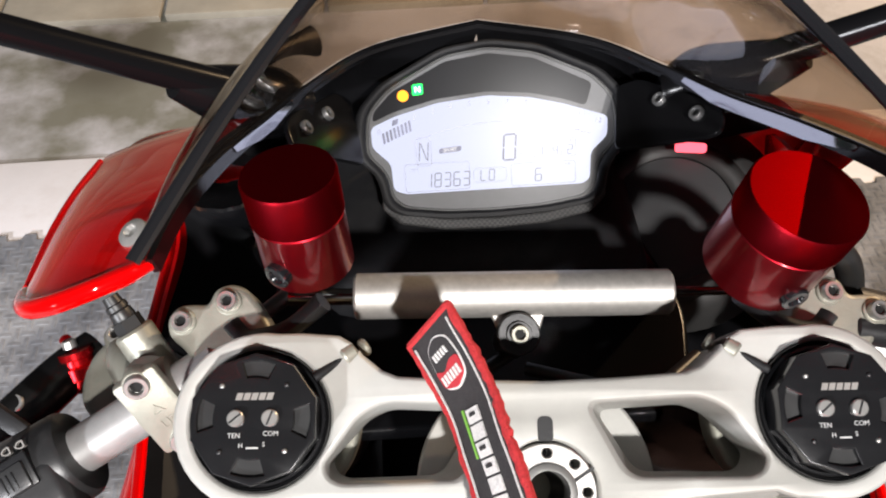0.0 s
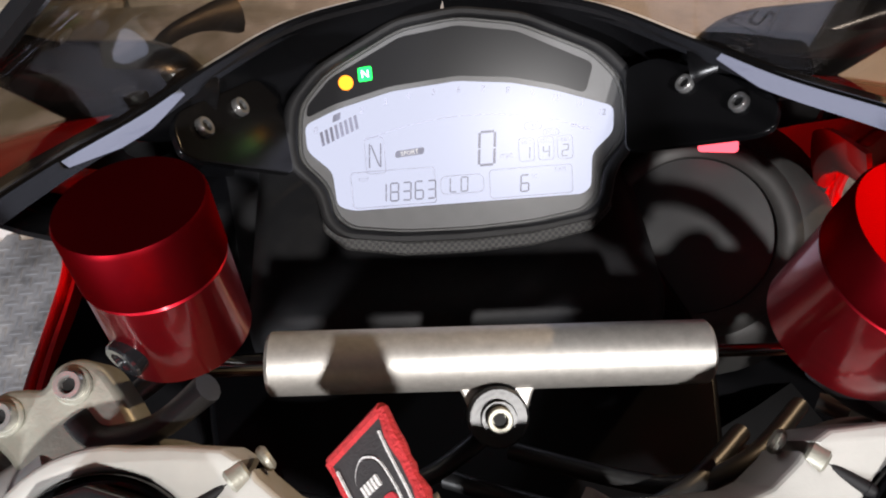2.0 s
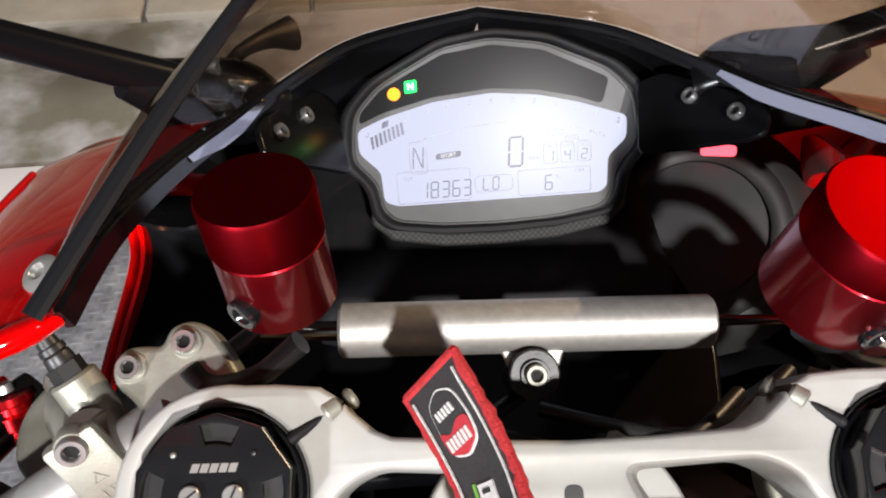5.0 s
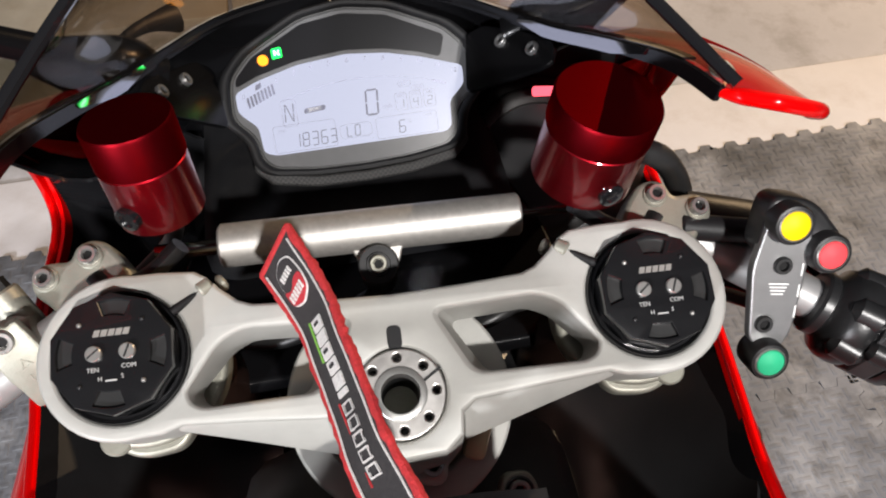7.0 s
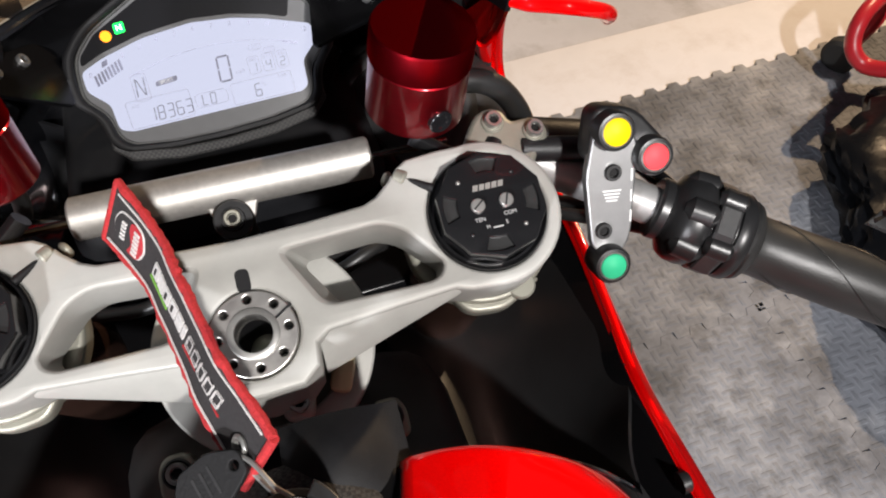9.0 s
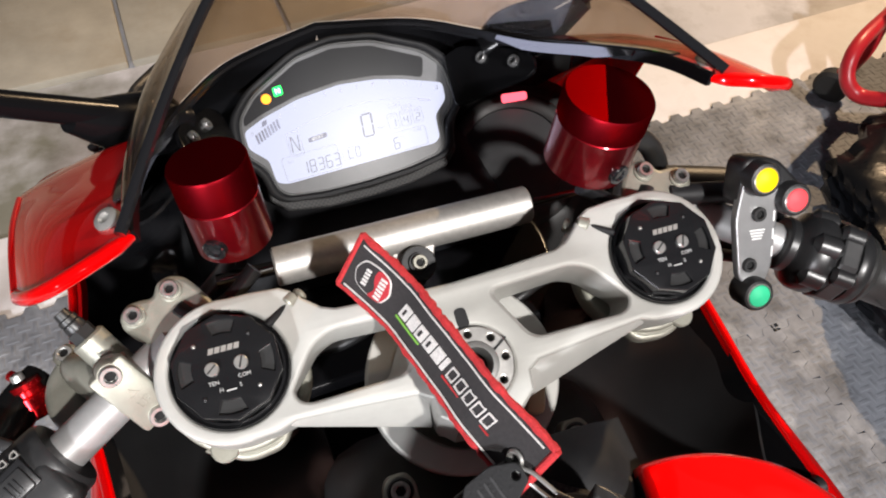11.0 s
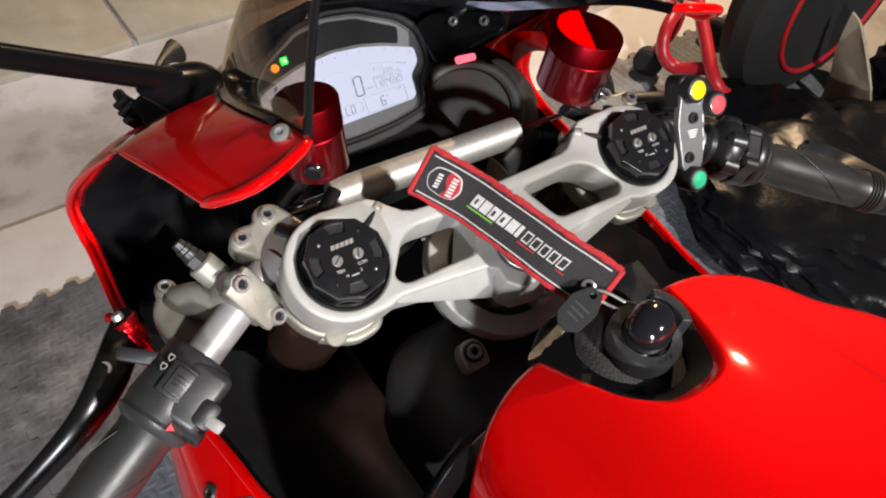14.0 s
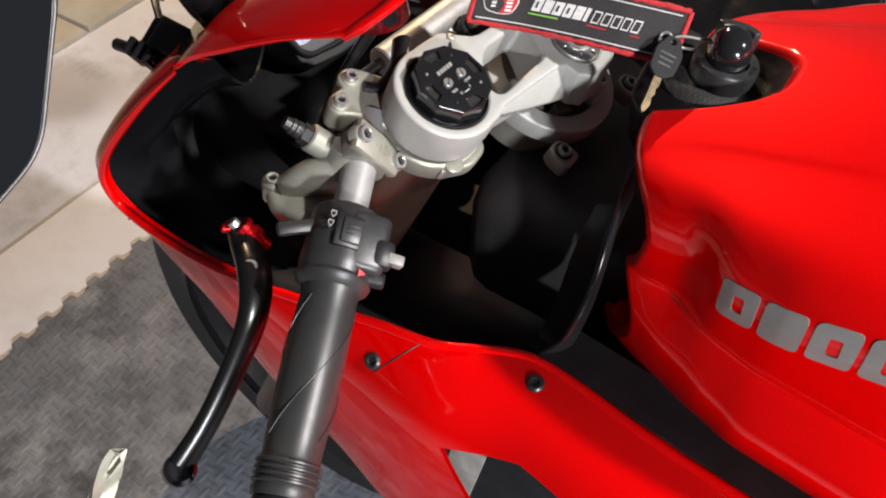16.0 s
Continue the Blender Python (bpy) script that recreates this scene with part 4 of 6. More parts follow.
def clip_on(sx):
    p, d = BAR[sx]
    # clamp ring round the fork leg
    bm = bmesh.new()
    plate(bm, [circle(sx * CX, 0, 0.0352, 56), circle(sx * CX, 0, 0.0264, 48)], -0.0600, -0.0450, 0.002)
    ring = part("clip_on_ring", bm, CAST, bike, "silver handlebar clamp ring", S)
    bm = bmesh.new()
    lug = rounded([(sx * 0.104, 0.028), (sx * 0.117, 0.050), (sx * 0.1230, 0.0575), (sx * 0.1300, 0.0595), (sx * 0.1365, 0.0570), (sx * 0.1390, 0.0500), (sx * 0.1450, 0.0505), (sx * 0.1520, 0.0500), (sx * 0.1565, 0.0440), (sx * 0.1550, 0.0365), (sx * 0.1470, 0.0300), (sx * 0.1360, 0.0100)][::sx], 0.004, 4)
    plate(bm, [lug], -0.062, -0.0425, 0.0025)
    part("clamp_lug", bm, CAST, ring, "silver clamp lug")
    for q in ((0.130, 0.051), (0.149, 0.0425)):
        bm = bmesh.new()
        lathe(bm, (sx * q[0], q[1], -0.0425), (0, 0, 1), [(0.0057, 0), (0.0057, 0.0008), (0.0052, 0.0012), (0.0001, 0.0012)], 28)
        part("washer", bm, CAST, ring)
        bolt(ring, (sx * q[0], q[1], -0.0415), (0, 0, 1), 0.0043, 0.0040)
    # rear lug with a small fixing
    bm = bmesh.new()
    lug = rounded([(sx * 0.085, -0.022), (sx * 0.094, -0.0375), (sx * 0.112, -0.0395), (sx * 0.134, -0.028)][::-sx], 0.006, 5)
    plate(bm, [lug], -0.058, -0.0475, 0.002)
    part("rear_lug", bm, CAST, ring)
    bm = bmesh.new()
    lathe(bm, (sx * 0.1215, -0.0300, -0.0478), (0, 0, 1), [(0.0070, 0), (0.0070, 0.0022), (0.0062, 0.0030), (0.0001, 0.0030)], 24)
    part("rear_stud", bm, CAST, ring)
    # tube
    bm = bmesh.new()
    a = p - d * 0.082
    rod(bm, a, p + d * 0.150, 0.0104, seg=36)
    bar = part("handlebar_tube", bm, BARTUBE, bike, "bare aluminium handlebar tube")
    # grip with a flange, ribs and wrapped lines
    bm = bmesh.new()
    g0 = 0.030 if sx < 0 else 0.042
    L = 0.118
    prof = [(0.0118, -0.003), (0.0205, -0.002), (0.0215, 0.0005), (0.0205, 0.003), (0.0165, 0.006)]
    for k in range(9):
        t = k / 8
        prof.append((0.0158 + 0.0012 * math.sin(math.pi * t) - 0.0006 * t, 0.010 + t * (L - 0.030)))
    for k in range(4):
        h = L - 0.018 + k * 0.0032
        prof += [(0.0158, h), (0.0172, h + 0.0008), (0.0172, h + 0.0018), (0.0158, h + 0.0026)]
    prof += [(0.0166, L - 0.003), (0.0160, L), (0.0001, L)]
    lathe(bm, p + d * g0, d, prof, 48)
    grip = part("grip", bm, RUBBER, bar, "dark grey rubber grip")
    for k in range(3):
        bm = bmesh.new()
        x, y, z = frame_of(d)
        pts = []
        for j in range(9):
            t = j / 8
            a0 = radians(20 + 130 * k + 150 * t)
            r = 0.0160 + 0.0012 * math.sin(math.pi * (0.1 + 0.75 * t))
            pts.append(p + d * (g0 + 0.014 + 0.075 * t) + (x * math.cos(a0) + y * math.sin(a0)) * r)
        tube(bm, pts, 0.00028, 6, 3)
        part("grip_ridge", bm, RUBBER, grip)
    # bar end and lever guard
    bm = bmesh.new()
    e = p + d * (g0 + L)
    lathe(bm, e, d, [(0.0135, 0), (0.0150, 0.002), (0.0150, 0.012), (0.012, 0.018), (0.0001, 0.018)], 32)
    part("bar_end", bm, BLACK, bar, "black bar end weight")
    return bar


barL, barR = clip_on(-1), clip_on(1)

# left: clutch lever clamp, lever and switches
p, d = BAR[-1]
bm = bmesh.new()
q0 = p - d * 0.054
lathe(bm, q0 - d * 0.010, d, [(0.0106, 0), (0.0148, 0.0004), (0.0155, 0.002), (0.0155, 0.0185), (0.0148, 0.020), (0.0106, 0.0204)], 36, caps=False)
perch = part("clutch_perch", bm, CAST, bike, "cast silver clutch lever bracket")
fw = (Vector((-0.165, 0.027, 0.977)) - Vector((-0.149, 0.015, 0.952))).normalized()
up = fw.cross(d).normalized()
if up.y > 0:
    up = -up
fw = (fw - d * fw.dot(d)).normalized()
m_perch = Matrix((Vector(d), fw, d.cross(fw))).transposed()
if m_perch.col[2].z < 0:
    m_perch.col[2] *= -1
bm = bmesh.new()
block(bm, q0 + up * 0.0125 + fw * 0.002, (0.020, 0.038, 0.0075), m_perch, 0.0025)
part("perch_cap", bm, CAST, perch, "silver clamp cap marked with an arrow")
for s in (0.0170, -0.0140):
    b0 = q0 + up * 0.0150 + fw * s
    bm = bmesh.new()
    lathe(bm, b0 - up * 0.006, up, [(0.0062, 0), (0.0062, 0.006), (0.0056, 0.0068), (0.0001, 0.0068)], 26)
    part("bolt_boss", bm, CAST, perch)
    bolt(perch, b0, up, 0.0052, 0.0042)
bm = bmesh.new()
mu = m_perch.copy()
if mu.determinant() < 0:
    mu.col[0] *= -1
mt = Matrix.Translation(q0 + up * 0.0164) @ mu.to_4x4()
letters(bm, "UP", 0.0060, mt @ pose(0.001, -0.004, 0.0, 0, 0, 0), 0.0002)
plate(bm, [[Vector((-0.0030, 0.0015)), Vector((0.0030, 0.0015)), Vector((0.0, 0.0062))], [Vector((-0.0020, 0.0021)), Vector((0.0020, 0.0021)), Vector((0.0, 0.0050))]], -0.0003, 0.0002, 0, m=mt)
part("cast_mark", bm, CAST, perch)
# cast body towards the lever pivot, with the master cylinder beside it
bm = bmesh.new()
tube(bm, [q0 + fw * 0.008, (-0.168, 0.040, 0.945), (-0.182, 0.055, 0.938), (-0.191, 0.067, 0.929)], [0.0135, 0.0140, 0.0125, 0.010], 20, squash=0.80)
part("perch_arm", bm, CAST, perch, "cast silver arm")
nb, nt_ = Vector((-0.1751, 0.0599, 0.9656)), Vector((-0.1828, 0.0686, 0.9766))
nd = (nt_ - nb).normalized()
bm = bmesh.new()
rod(bm, nb - nd * 0.030, nb - nd * 0.001, 0.0088, seg=32, bevel=0.0012)
part("master_cylinder", bm, CAST, perch, "silver master cylinder")
bm = bmesh.new()
rod(bm, nb - nd * 0.002, nb + nd * 0.0045, 0.0066, seg=6)
lathe(bm, nb + nd * 0.0045, nd, [(0.0052, 0), (0.0054, 0.0008), (0.0050, 0.0042), (0.0044, 0.0046), (0.0050, 0.0052), (0.0048, 0.0075), (0.0040, 0.0080), (0.0036, 0.0118), (0.0001, 0.0120)], 20)
part("bleed_nipple", bm, HOSE, perch, "dark bleed nipple cap")
bm = bmesh.new()
rod(bm, (-0.1950, 0.0780, 0.918), (-0.1948, 0.0751, 0.9355), 0.0066, seg=28, bevel=0.0015)
part("pivot_boss", bm, CAST, perch)
bm = bmesh.new()
plate(bm, [rounded([(-0.1925, 0.0800), (-0.2005, 0.0775), (-0.2065, 0.0680), (-0.2085, 0.0560), (-0.2060, 0.0430), (-0.1975, 0.0330), (-0.1860, 0.0330), (-0.1740, 0.0420), (-0.1720, 0.0520), (-0.1850, 0.0660)], 0.005, 5)], 0.9160, 0.9310, 0.0045, 4)
part("pivot_body", bm, CAST, perch, "rounded cast body of the lever pivot", angle=50)
bolt(perch, (-0.1948, 0.0750, 0.9352), (0, -0.2, 0.98), 0.0044, 0.0030, STEEL)
# lever
bm = bmesh.new()
rows = [(-0.218, 0.088, 0.905), (-0.228, 0.070, 0.908), (-0.243, 0.047, 0.909), (-0.263, 0.030, 0.903), (-0.290, 0.022, 0.888), (-0.318, 0.018, 0.871), (-0.340, 0.018, 0.858)]
tube(bm, rows, [0.0095, 0.0118, 0.0118, 0.0098, 0.0082, 0.0078, 0.0085], 18, squash=0.62)
lever = part("clutch_lever", bm, mat("satin_black_lever", (0.004, 0.004, 0.004), 0.26, spec=0.3), bike, "gloss black clutch lever with a red adjuster")
bm = bmesh.new()
lathe(bm, (-0.343, 0.017, 0.856), (0.1, -0.5, 0.85), [(0.0075, -0.005), (0.0095, -0.002), (0.0095, 0.003), (0.007, 0.0055), (0.0001, 0.006)], 24)
part("lever_ball", bm, GLOSS, lever)
bm = bmesh.new()
lathe(bm, (-0.222, 0.074, 0.908), (-0.15, 0.42, 0.55), [(0.0075, -0.012), (0.0075, -0.006), (0.0090, -0.005), (0.0090, 0.001), (0.0076, 0.002), (0.0076, 0.005), (0.0090, 0.006), (0.0082, 0.009), (0.0001, 0.0095)], 28)
adj = part("lever_adjuster", bm, mat("bright_red_anodised", (0.55, 0.008, 0.012), 0.25, 0.9, rough_vary=0.05), lever, "bright red knurled adjuster")
bm = bmesh.new()
rod(bm, (-0.2245, 0.081, 0.913), (-0.2315, 0.087, 0.915), 0.0030, seg=12, bevel=0.001)
part("adjuster_arm", bm, adj.data.materials[0], adj)
bolt(adj, (-0.2252, 0.0800, 0.9165), (-0.15, 0.42, 0.55), 0.0035, 0.004)
bolt(lever, (-0.243, 0.0500, 0.9140), (-0.1, -0.3, 0.9), 0.0046, 0.004)

# left switch block
p = p + d * 0.007
bm = bmesh.new()
lathe(bm, p - d * 0.020, d, [(0.0106, 0), (0.0185, 0.0006), (0.0200, 0.003), (0.0208, 0.020), (0.0215, 0.034), (0.0205, 0.042), (0.0190, 0.0455), (0.0106, 0.046)], 48)
sw = part("left_switch_block", bm, SWITCH, bike, "dusty grey plastic switch block")
outer = Vector((0.10, -0.42, 0.90))
outer = (outer - d * outer.dot(d)).normalized()
side = d.cross(outer).normalized()
if side.y > 0:
    side = -side
msw = Matrix((d, side, d.cross(side))).transposed()
bm = bmesh.new()
block(bm, p + d * 0.001 + outer * 0.012 + side * 0.010, (0.036, 0.026, 0.018), msw, 0.005, 3)
part("switch_housing", bm, SWITCH, sw)
bm = bmesh.new()
block(bm, p + d * 0.000 + outer * 0.0195 - side * 0.002, (0.0195, 0.0150, 0.006), msw, 0.0012)
part("rocker_well", bm, BLACK, sw)
bm = bmesh.new()
block(bm, p + d * 0.000 + outer * 0.0222 - side * 0.0005, (0.0150, 0.0115, 0.004), msw, 0.0012)
rocker = part("rocker_switch", bm, SWITCH, sw, "grey ribbed beam switch")
for k in range(3):
    bm = bmesh.new()
    block(bm, p + d * (-0.0024 + 0.0024 * k) + outer * 0.0243, (0.0009, 0.0075, 0.0008), msw, 0.0002)
    part("rib", bm, BLACK, rocker)
bm = bmesh.new()
block(bm, p + d * 0.006 + outer * 0.0165 + side * 0.0205, (0.017, 0.013, 0.012), msw, 0.004)
part("indicator_switch", bm, BLACK, sw, "black turn signal switch")
bm = bmesh.new()
block(bm, p + d * 0.008 + outer * 0.0195 + side * 0.0275, (0.0065, 0.0095, 0.0065), msw, 0.001)
part("switch_tip", bm, GREYDECAL, sw, "pale grey switch tip")
bm = bmesh.new()
mm = Matrix.Translation(p + d * 0.0215 + outer * 0.0206 + side * 0.010) @ msw.to_4x4()
plate(bm, [[Vector((-0.0022, -0.0016)), Vector((0.0022, -0.0016)), Vector((0.0, 0.0022))]], 0.0, 0.0008, 0, m=mm)
part("red_arrow", bm, REDBTN, sw)
bm = bmesh.new()
for u, v_ in ((-0.012, -0.0120), (-0.006, -0.0125)):
    mm = Matrix.Translation(p + d * (u + 0.004) + outer * 0.0192 + side * v_) @ msw.to_4x4()
    plate(bm, [rounded([(-0.0022, -0.0016), (0.0002, -0.0016), (0.0020, 0.0), (0.0002, 0.0016), (-0.0022, 0.0016)], 0.0006), rounded([(-0.0016, -0.0011), (0.0, -0.0011), (0.0013, 0.0), (0.0, 0.0011), (-0.0016, 0.0011)], 0.0004)], -0.001, 0.0012, 0, m=mm)
part("lamp_symbols", bm, GREYDECAL, sw, "small grey lamp symbols")
bm = bmesh.new()
rod(bm, p + d * 0.018 + outer * 0.008 + side * 0.016, p + d * 0.018 + outer * 0.010 + side * 0.0265, 0.0048, seg=20, bevel=0.001)
part("horn_button", bm, BLACK, sw)
bm = bmesh.new()
block(bm, p - d * 0.001 + outer * 0.004 - side * 0.026, (0.008, 0.026, 0.005), msw @ Matrix.Rotation(radians(25), 3, "Z"), 0.002)
part("flash_trigger", bm, BLACK, sw, "black flash trigger")

# right: button plate, throttle housing, brake lever
p, d = BAR[1]
nrm = Vector((-0.12, -0.40, 0.91))
nrm = (nrm - d * nrm.dot(d) * 0.4).normalized()
YEL, REDP, GRN = Vector((0.173, 0.019, 1.001)), Vector((0.191, 0.011, 0.988)), Vector((0.166, -0.015, 0.947))
across = (YEL - GRN).normalized()
pn = across.cross(Vector((1, -0.2, -0.2))).normalized()
if pn.z < 0:
    pn = -pn
px = across.cross(pn).normalized()
mp = Matrix((px, across, pn)).transposed()
cen = (YEL + GRN) / 2 - pn * 0.010
bm = bmesh.new()
mpl = Matrix.Translation(cen) @ mp.to_4x4()
sgn = 1 if px.x > 0 else -1
plate(bm, [rounded([(-0.008 * sgn, -0.026), (0.006 * sgn, -0.030), (0.011 * sgn, -0.020), (0.013 * sgn, 0.018), (0.012 * sgn, 0.030), (-0.008 * sgn, 0.033), (-0.012 * sgn, 0.010)][::sgn], 0.005)], -0.004, 0.002, 0.001, m=mpl)
swR = part("button_plate", bm, mat("grey_anodised_plate", (0.30, 0.30, 0.30), 0.38, 0.8, vary=0.06, scale=120), bike, "grey aluminium switch plate with three buttons")
for c, mm_, nm, lb, r in ((YEL, YELLOW, "yellow_button", "round yellow push button", 0.0066), (REDP, REDBTN, "red_button", "round red push button", 0.0064), (GRN, GREENBTN, "green_button", "round green push button", 0.0064)):
    bm = bmesh.new()
    lathe(bm, c - pn * 0.016, pn, [(0.0092, 0), (0.0092, 0.0135), (0.0084, 0.0150), (0.0072, 0.0152), (0.0070, 0.012)], 32)
    housing = part("button_housing", bm, SATIN, swR, "black button housing")
    bm = bmesh.new()
    lathe(bm, c - pn * 0.0022, pn, [(0.0071, 0), (0.0071, 0.0016), (0.0066, 0.0020), (0.0066, 0.0006)], 32)
    part("button_bezel", bm, STEEL, housing)
    bm = bmesh.new()
    lathe(bm, c - pn * 0.0022, pn, [(r - 0.0002, 0), (r - 0.0002, 0.0018), (r * 0.8, 0.0028), (0.0001, 0.0033)], 32)
    part(nm, bm, mm_, housing, lb)
bm = bmesh.new()
hull = rounded([(-0.011 * sgn, 0.016), (0.004 * sgn, 0.012), (0.026 * sgn, 0.010), (0.030 * sgn, 0.022), (0.012 * sgn, 0.041), (-0.008 * sgn, 0.043)][::sgn], 0.007)
plate(bm, [hull], -0.016, 0.0005, 0.002, m=mpl)
part("button_carrier", bm, SATIN, swR)
for q in ((0.001, 0.012), (-0.003, -0.016)):
    c = mpl @ Vector((q[0] * sgn, q[1], 0.001))
    bolt(swR, c, pn, 0.0040, 0.0035, CAPDARK)
bm = bmesh.new()
for k in range(4):
    block(bm, mpl @ Vector((0.001 * sgn, 0.003 - 0.0016 * k, 0.0021)), (0.009 - 0.0012 * k, 0.0006, 0.0003), mp)
for k in range(3):
    block(bm, mpl @ Vector((0.0105 * sgn, 0.010 - 0.010 * k, 0.0021)), (0.0007, 0.0058, 0.0003), mp)
part("plate_print", bm, WHITEPRINT, swR, "small pale print")
bm = bmesh.new()
lathe(bm, p - d * 0.007, d, [(0.0106, 0), (0.0150, 0.0005), (0.0162, 0.002), (0.0162, 0.006), (0.0150, 0.007), (0.0165, 0.0085), (0.0215, 0.011), (0.0236, 0.015), (0.0240, 0.021), (0.0232, 0.025), (0.0212, 0.027), (0.0212, 0.0395), (0.0228, 0.0400), (0.0234, 0.042), (0.0232, 0.046), (0.0215, 0.048), (0.0106, 0.0485)], 48)
thr = part("throttle_housing", bm, SATIN, bike, "black plastic throttle housing")
o2 = Vector((-0.1, -0.45, 0.88))
o2 = (o2 - d * o2.dot(d)).normalized()
s2 = d.cross(o2).normalized()
bm = bmesh.new()
lathe(bm, p + d * 0.0205, d, [(0.0205, 0), (0.0240, 0.0003), (0.0246, 0.0014), (0.0246, 0.0098), (0.0240, 0.0109), (0.0205, 0.0112)], 11)
part("throttle_clamp", bm, SWITCH, thr, "grey clamp band", angle=20)
for a_ in (58, 2, -58, 180):
    u = o2 * math.cos(radians(a_)) + s2 * math.sin(radians(a_))
    bm = bmesh.new()
    rod(bm, p + d * 0.004 + u * 0.0185, p + d * 0.0215 + u * 0.0200, 0.0072, seg=20, bevel=0.0035)
    part("housing_lug", bm, SATIN, thr)
for a_ in (40, -30):
    u = o2 * math.cos(radians(a_)) + s2 * math.sin(radians(a_))
    bm = bmesh.new()
    rod(bm, p + d * 0.019 + u * 0.0212, p + d * 0.034 + u * 0.0212, 0.0058, seg=20, bevel=0.0025)
    part("clamp_lug", bm, SATIN, thr)
bm = bmesh.new()
tube(bm, [(0.150, 0.070, 0.958), (0.190, 0.062, 0.950), (0.215, 0.060, 0.940)], [0.010, 0.011, 0.010], 16)
rod(bm, (0.140, 0.052, 0.968), (0.178, 0.048, 0.962), 0.0065, seg=20, bevel=0.001)
brake = part("brake_master_cylinder", bm, BLACK, bike, "black brake master cylinder")
bm = bmesh.new()
tube(bm, [(0.215, 0.060, 0.930), (0.240, 0.030, 0.915), (0.275, 0.006, 0.896), (0.315, -0.012, 0.880), (0.352, -0.030, 0.866)], [0.009, 0.008, 0.007, 0.0066, 0.008], 16, squash=0.62)
part("brake_lever", bm, GLOSS, bike, "gloss black brake lever")
for s in (0.0, 0.012):
    bm = bmesh.new()
    tube(bm, [(0.236 + s, 0.012, 0.914), (0.224 + s, 0.034, 0.896), (0.196, 0.066 + s, 0.880), (0.150, 0.105, 0.865)], 0.0042, 12)
    part("throttle_cable", bm, HOSE, thr)


def lever_guard(sx):
    bm = bmesh.new()
    p, d = BAR[sx]
    e = p + d * (0.165 if sx < 0 else 0.172)
    t = Vector((-0.357, 0.052, 0.855)) if sx < 0 else Vector((0.385, 0.030, 0.862))
    c = catmull([e, e + d * 0.020 + Vector((sx * 0.010, 0.012, 0)), t + d * 0.045 + Vector((0, -0.012, 0)), t + d * 0.020, t], 8)
    rows_ = []
    for i, q in enumerate(c):
        w = 0.0185 * (1 if i < len(c) - 4 else (0.95, 0.8, 0.55, 0.15)[i - len(c) + 4])
        rows_.append([q + Vector((w * 0.75 * sx, 0.002, -w * 0.65)), q + Vector((w * 0.25 * sx, 0, 0.002)), q + Vector((-w * 0.5 * sx, 0, 0.0025)), q + Vector((-w, -0.002, 0.0))])
    sheet(bm, rows_, 0.005)
    g = part("lever_guard", bm, CAST if sx < 0 else BLACK, bike, "pale aluminium lever guard" if sx < 0 else "black lever guard")
    return g


lever_guard(-1)
lever_guard(1)

# ---- fairing, in the body frame ----
RIM = [(-0.178, 0.130, 0.999), (-0.182, 0.158, 0.984), (-0.199, 0.212, 0.925), (-0.208, 0.244, 0.872), (-0.206, 0.226, 0.836), (-0.209, 0.146, 0.838), (-0.200, 0.075, 0.842), (-0.191, 0.005, 0.853), (-0.184, -0.038, 0.856), (-0.160, -0.095, 0.858), (-0.170, -0.170, 0.860), (-0.178, -0.260, 0.860), (-0.188, -0.450, 0.866)]
MID = [(-0.168, 0.170, 0.984), (-0.172, 0.198, 0.966), (-0.190, 0.250, 0.905), (-0.196, 0.284, 0.850), (-0.197, 0.255, 0.815), (-0.208, 0.165, 0.808), (-0.222, 0.085, 0.808), (-0.234, 0.005, 0.815), (-0.238, -0.050, 0.823), (-0.233, -0.110, 0.832), (-0.237, -0.180, 0.837), (-0.242, -0.280, 0.845), (-0.245, -0.450, 0.850)]
OUT = [(-0.110, 0.250, 0.930), (-0.115, 0.275, 0.890), (-0.130, 0.315, 0.830), (-0.160, 0.305, 0.790), (-0.186, 0.258, 0.775), (-0.197, 0.185, 0.750), (-0.205, 0.120, 0.700), (-0.222, 0.035, 0.700), (-0.236, -0.030, 0.690), (-0.236, -0.095, 0.690), (-0.232, -0.180, 0.780), (-0.236, -0.280, 0.790), (-0.236, -0.450, 0.800)]
INN = [(-0.105, 0.160, 0.965), (-0.110, 0.200, 0.945), (-0.115, 0.230, 0.920), (-0.120, 0.262, 0.880), (-0.125, 0.270, 0.830), (-0.125, 0.235, 0.780), (-0.120, 0.150, 0.760), (-0.110, 0.075, 0.750), (-0.105, 0.000, 0.745), (-0.102, -0.040, 0.745), (-0.095, -0.120, 0.760)]

INN_RIGHT = [(-0.150, 0.145, 0.975), (-0.155, 0.188, 0.945), (-0.162, 0.215, 0.912), (-0.178, 0.206, 0.888), (-0.160, 0.200, 0.845)] + INN[5:]
RIM_RIGHT = [(-0.175, 0.125, 1.002), (-0.182, 0.155, 0.980), (-0.192, 0.190, 0.940), (-0.197, 0.206, 0.900), (-0.198, 0.198, 0.872), (-0.199, 0.155, 0.859), (-0.197, 0.075, 0.851)] + RIM[7:]


def mirror(pts, sx):
    return [Vector((-sx * q[0], q[1], q[2])) for q in pts]


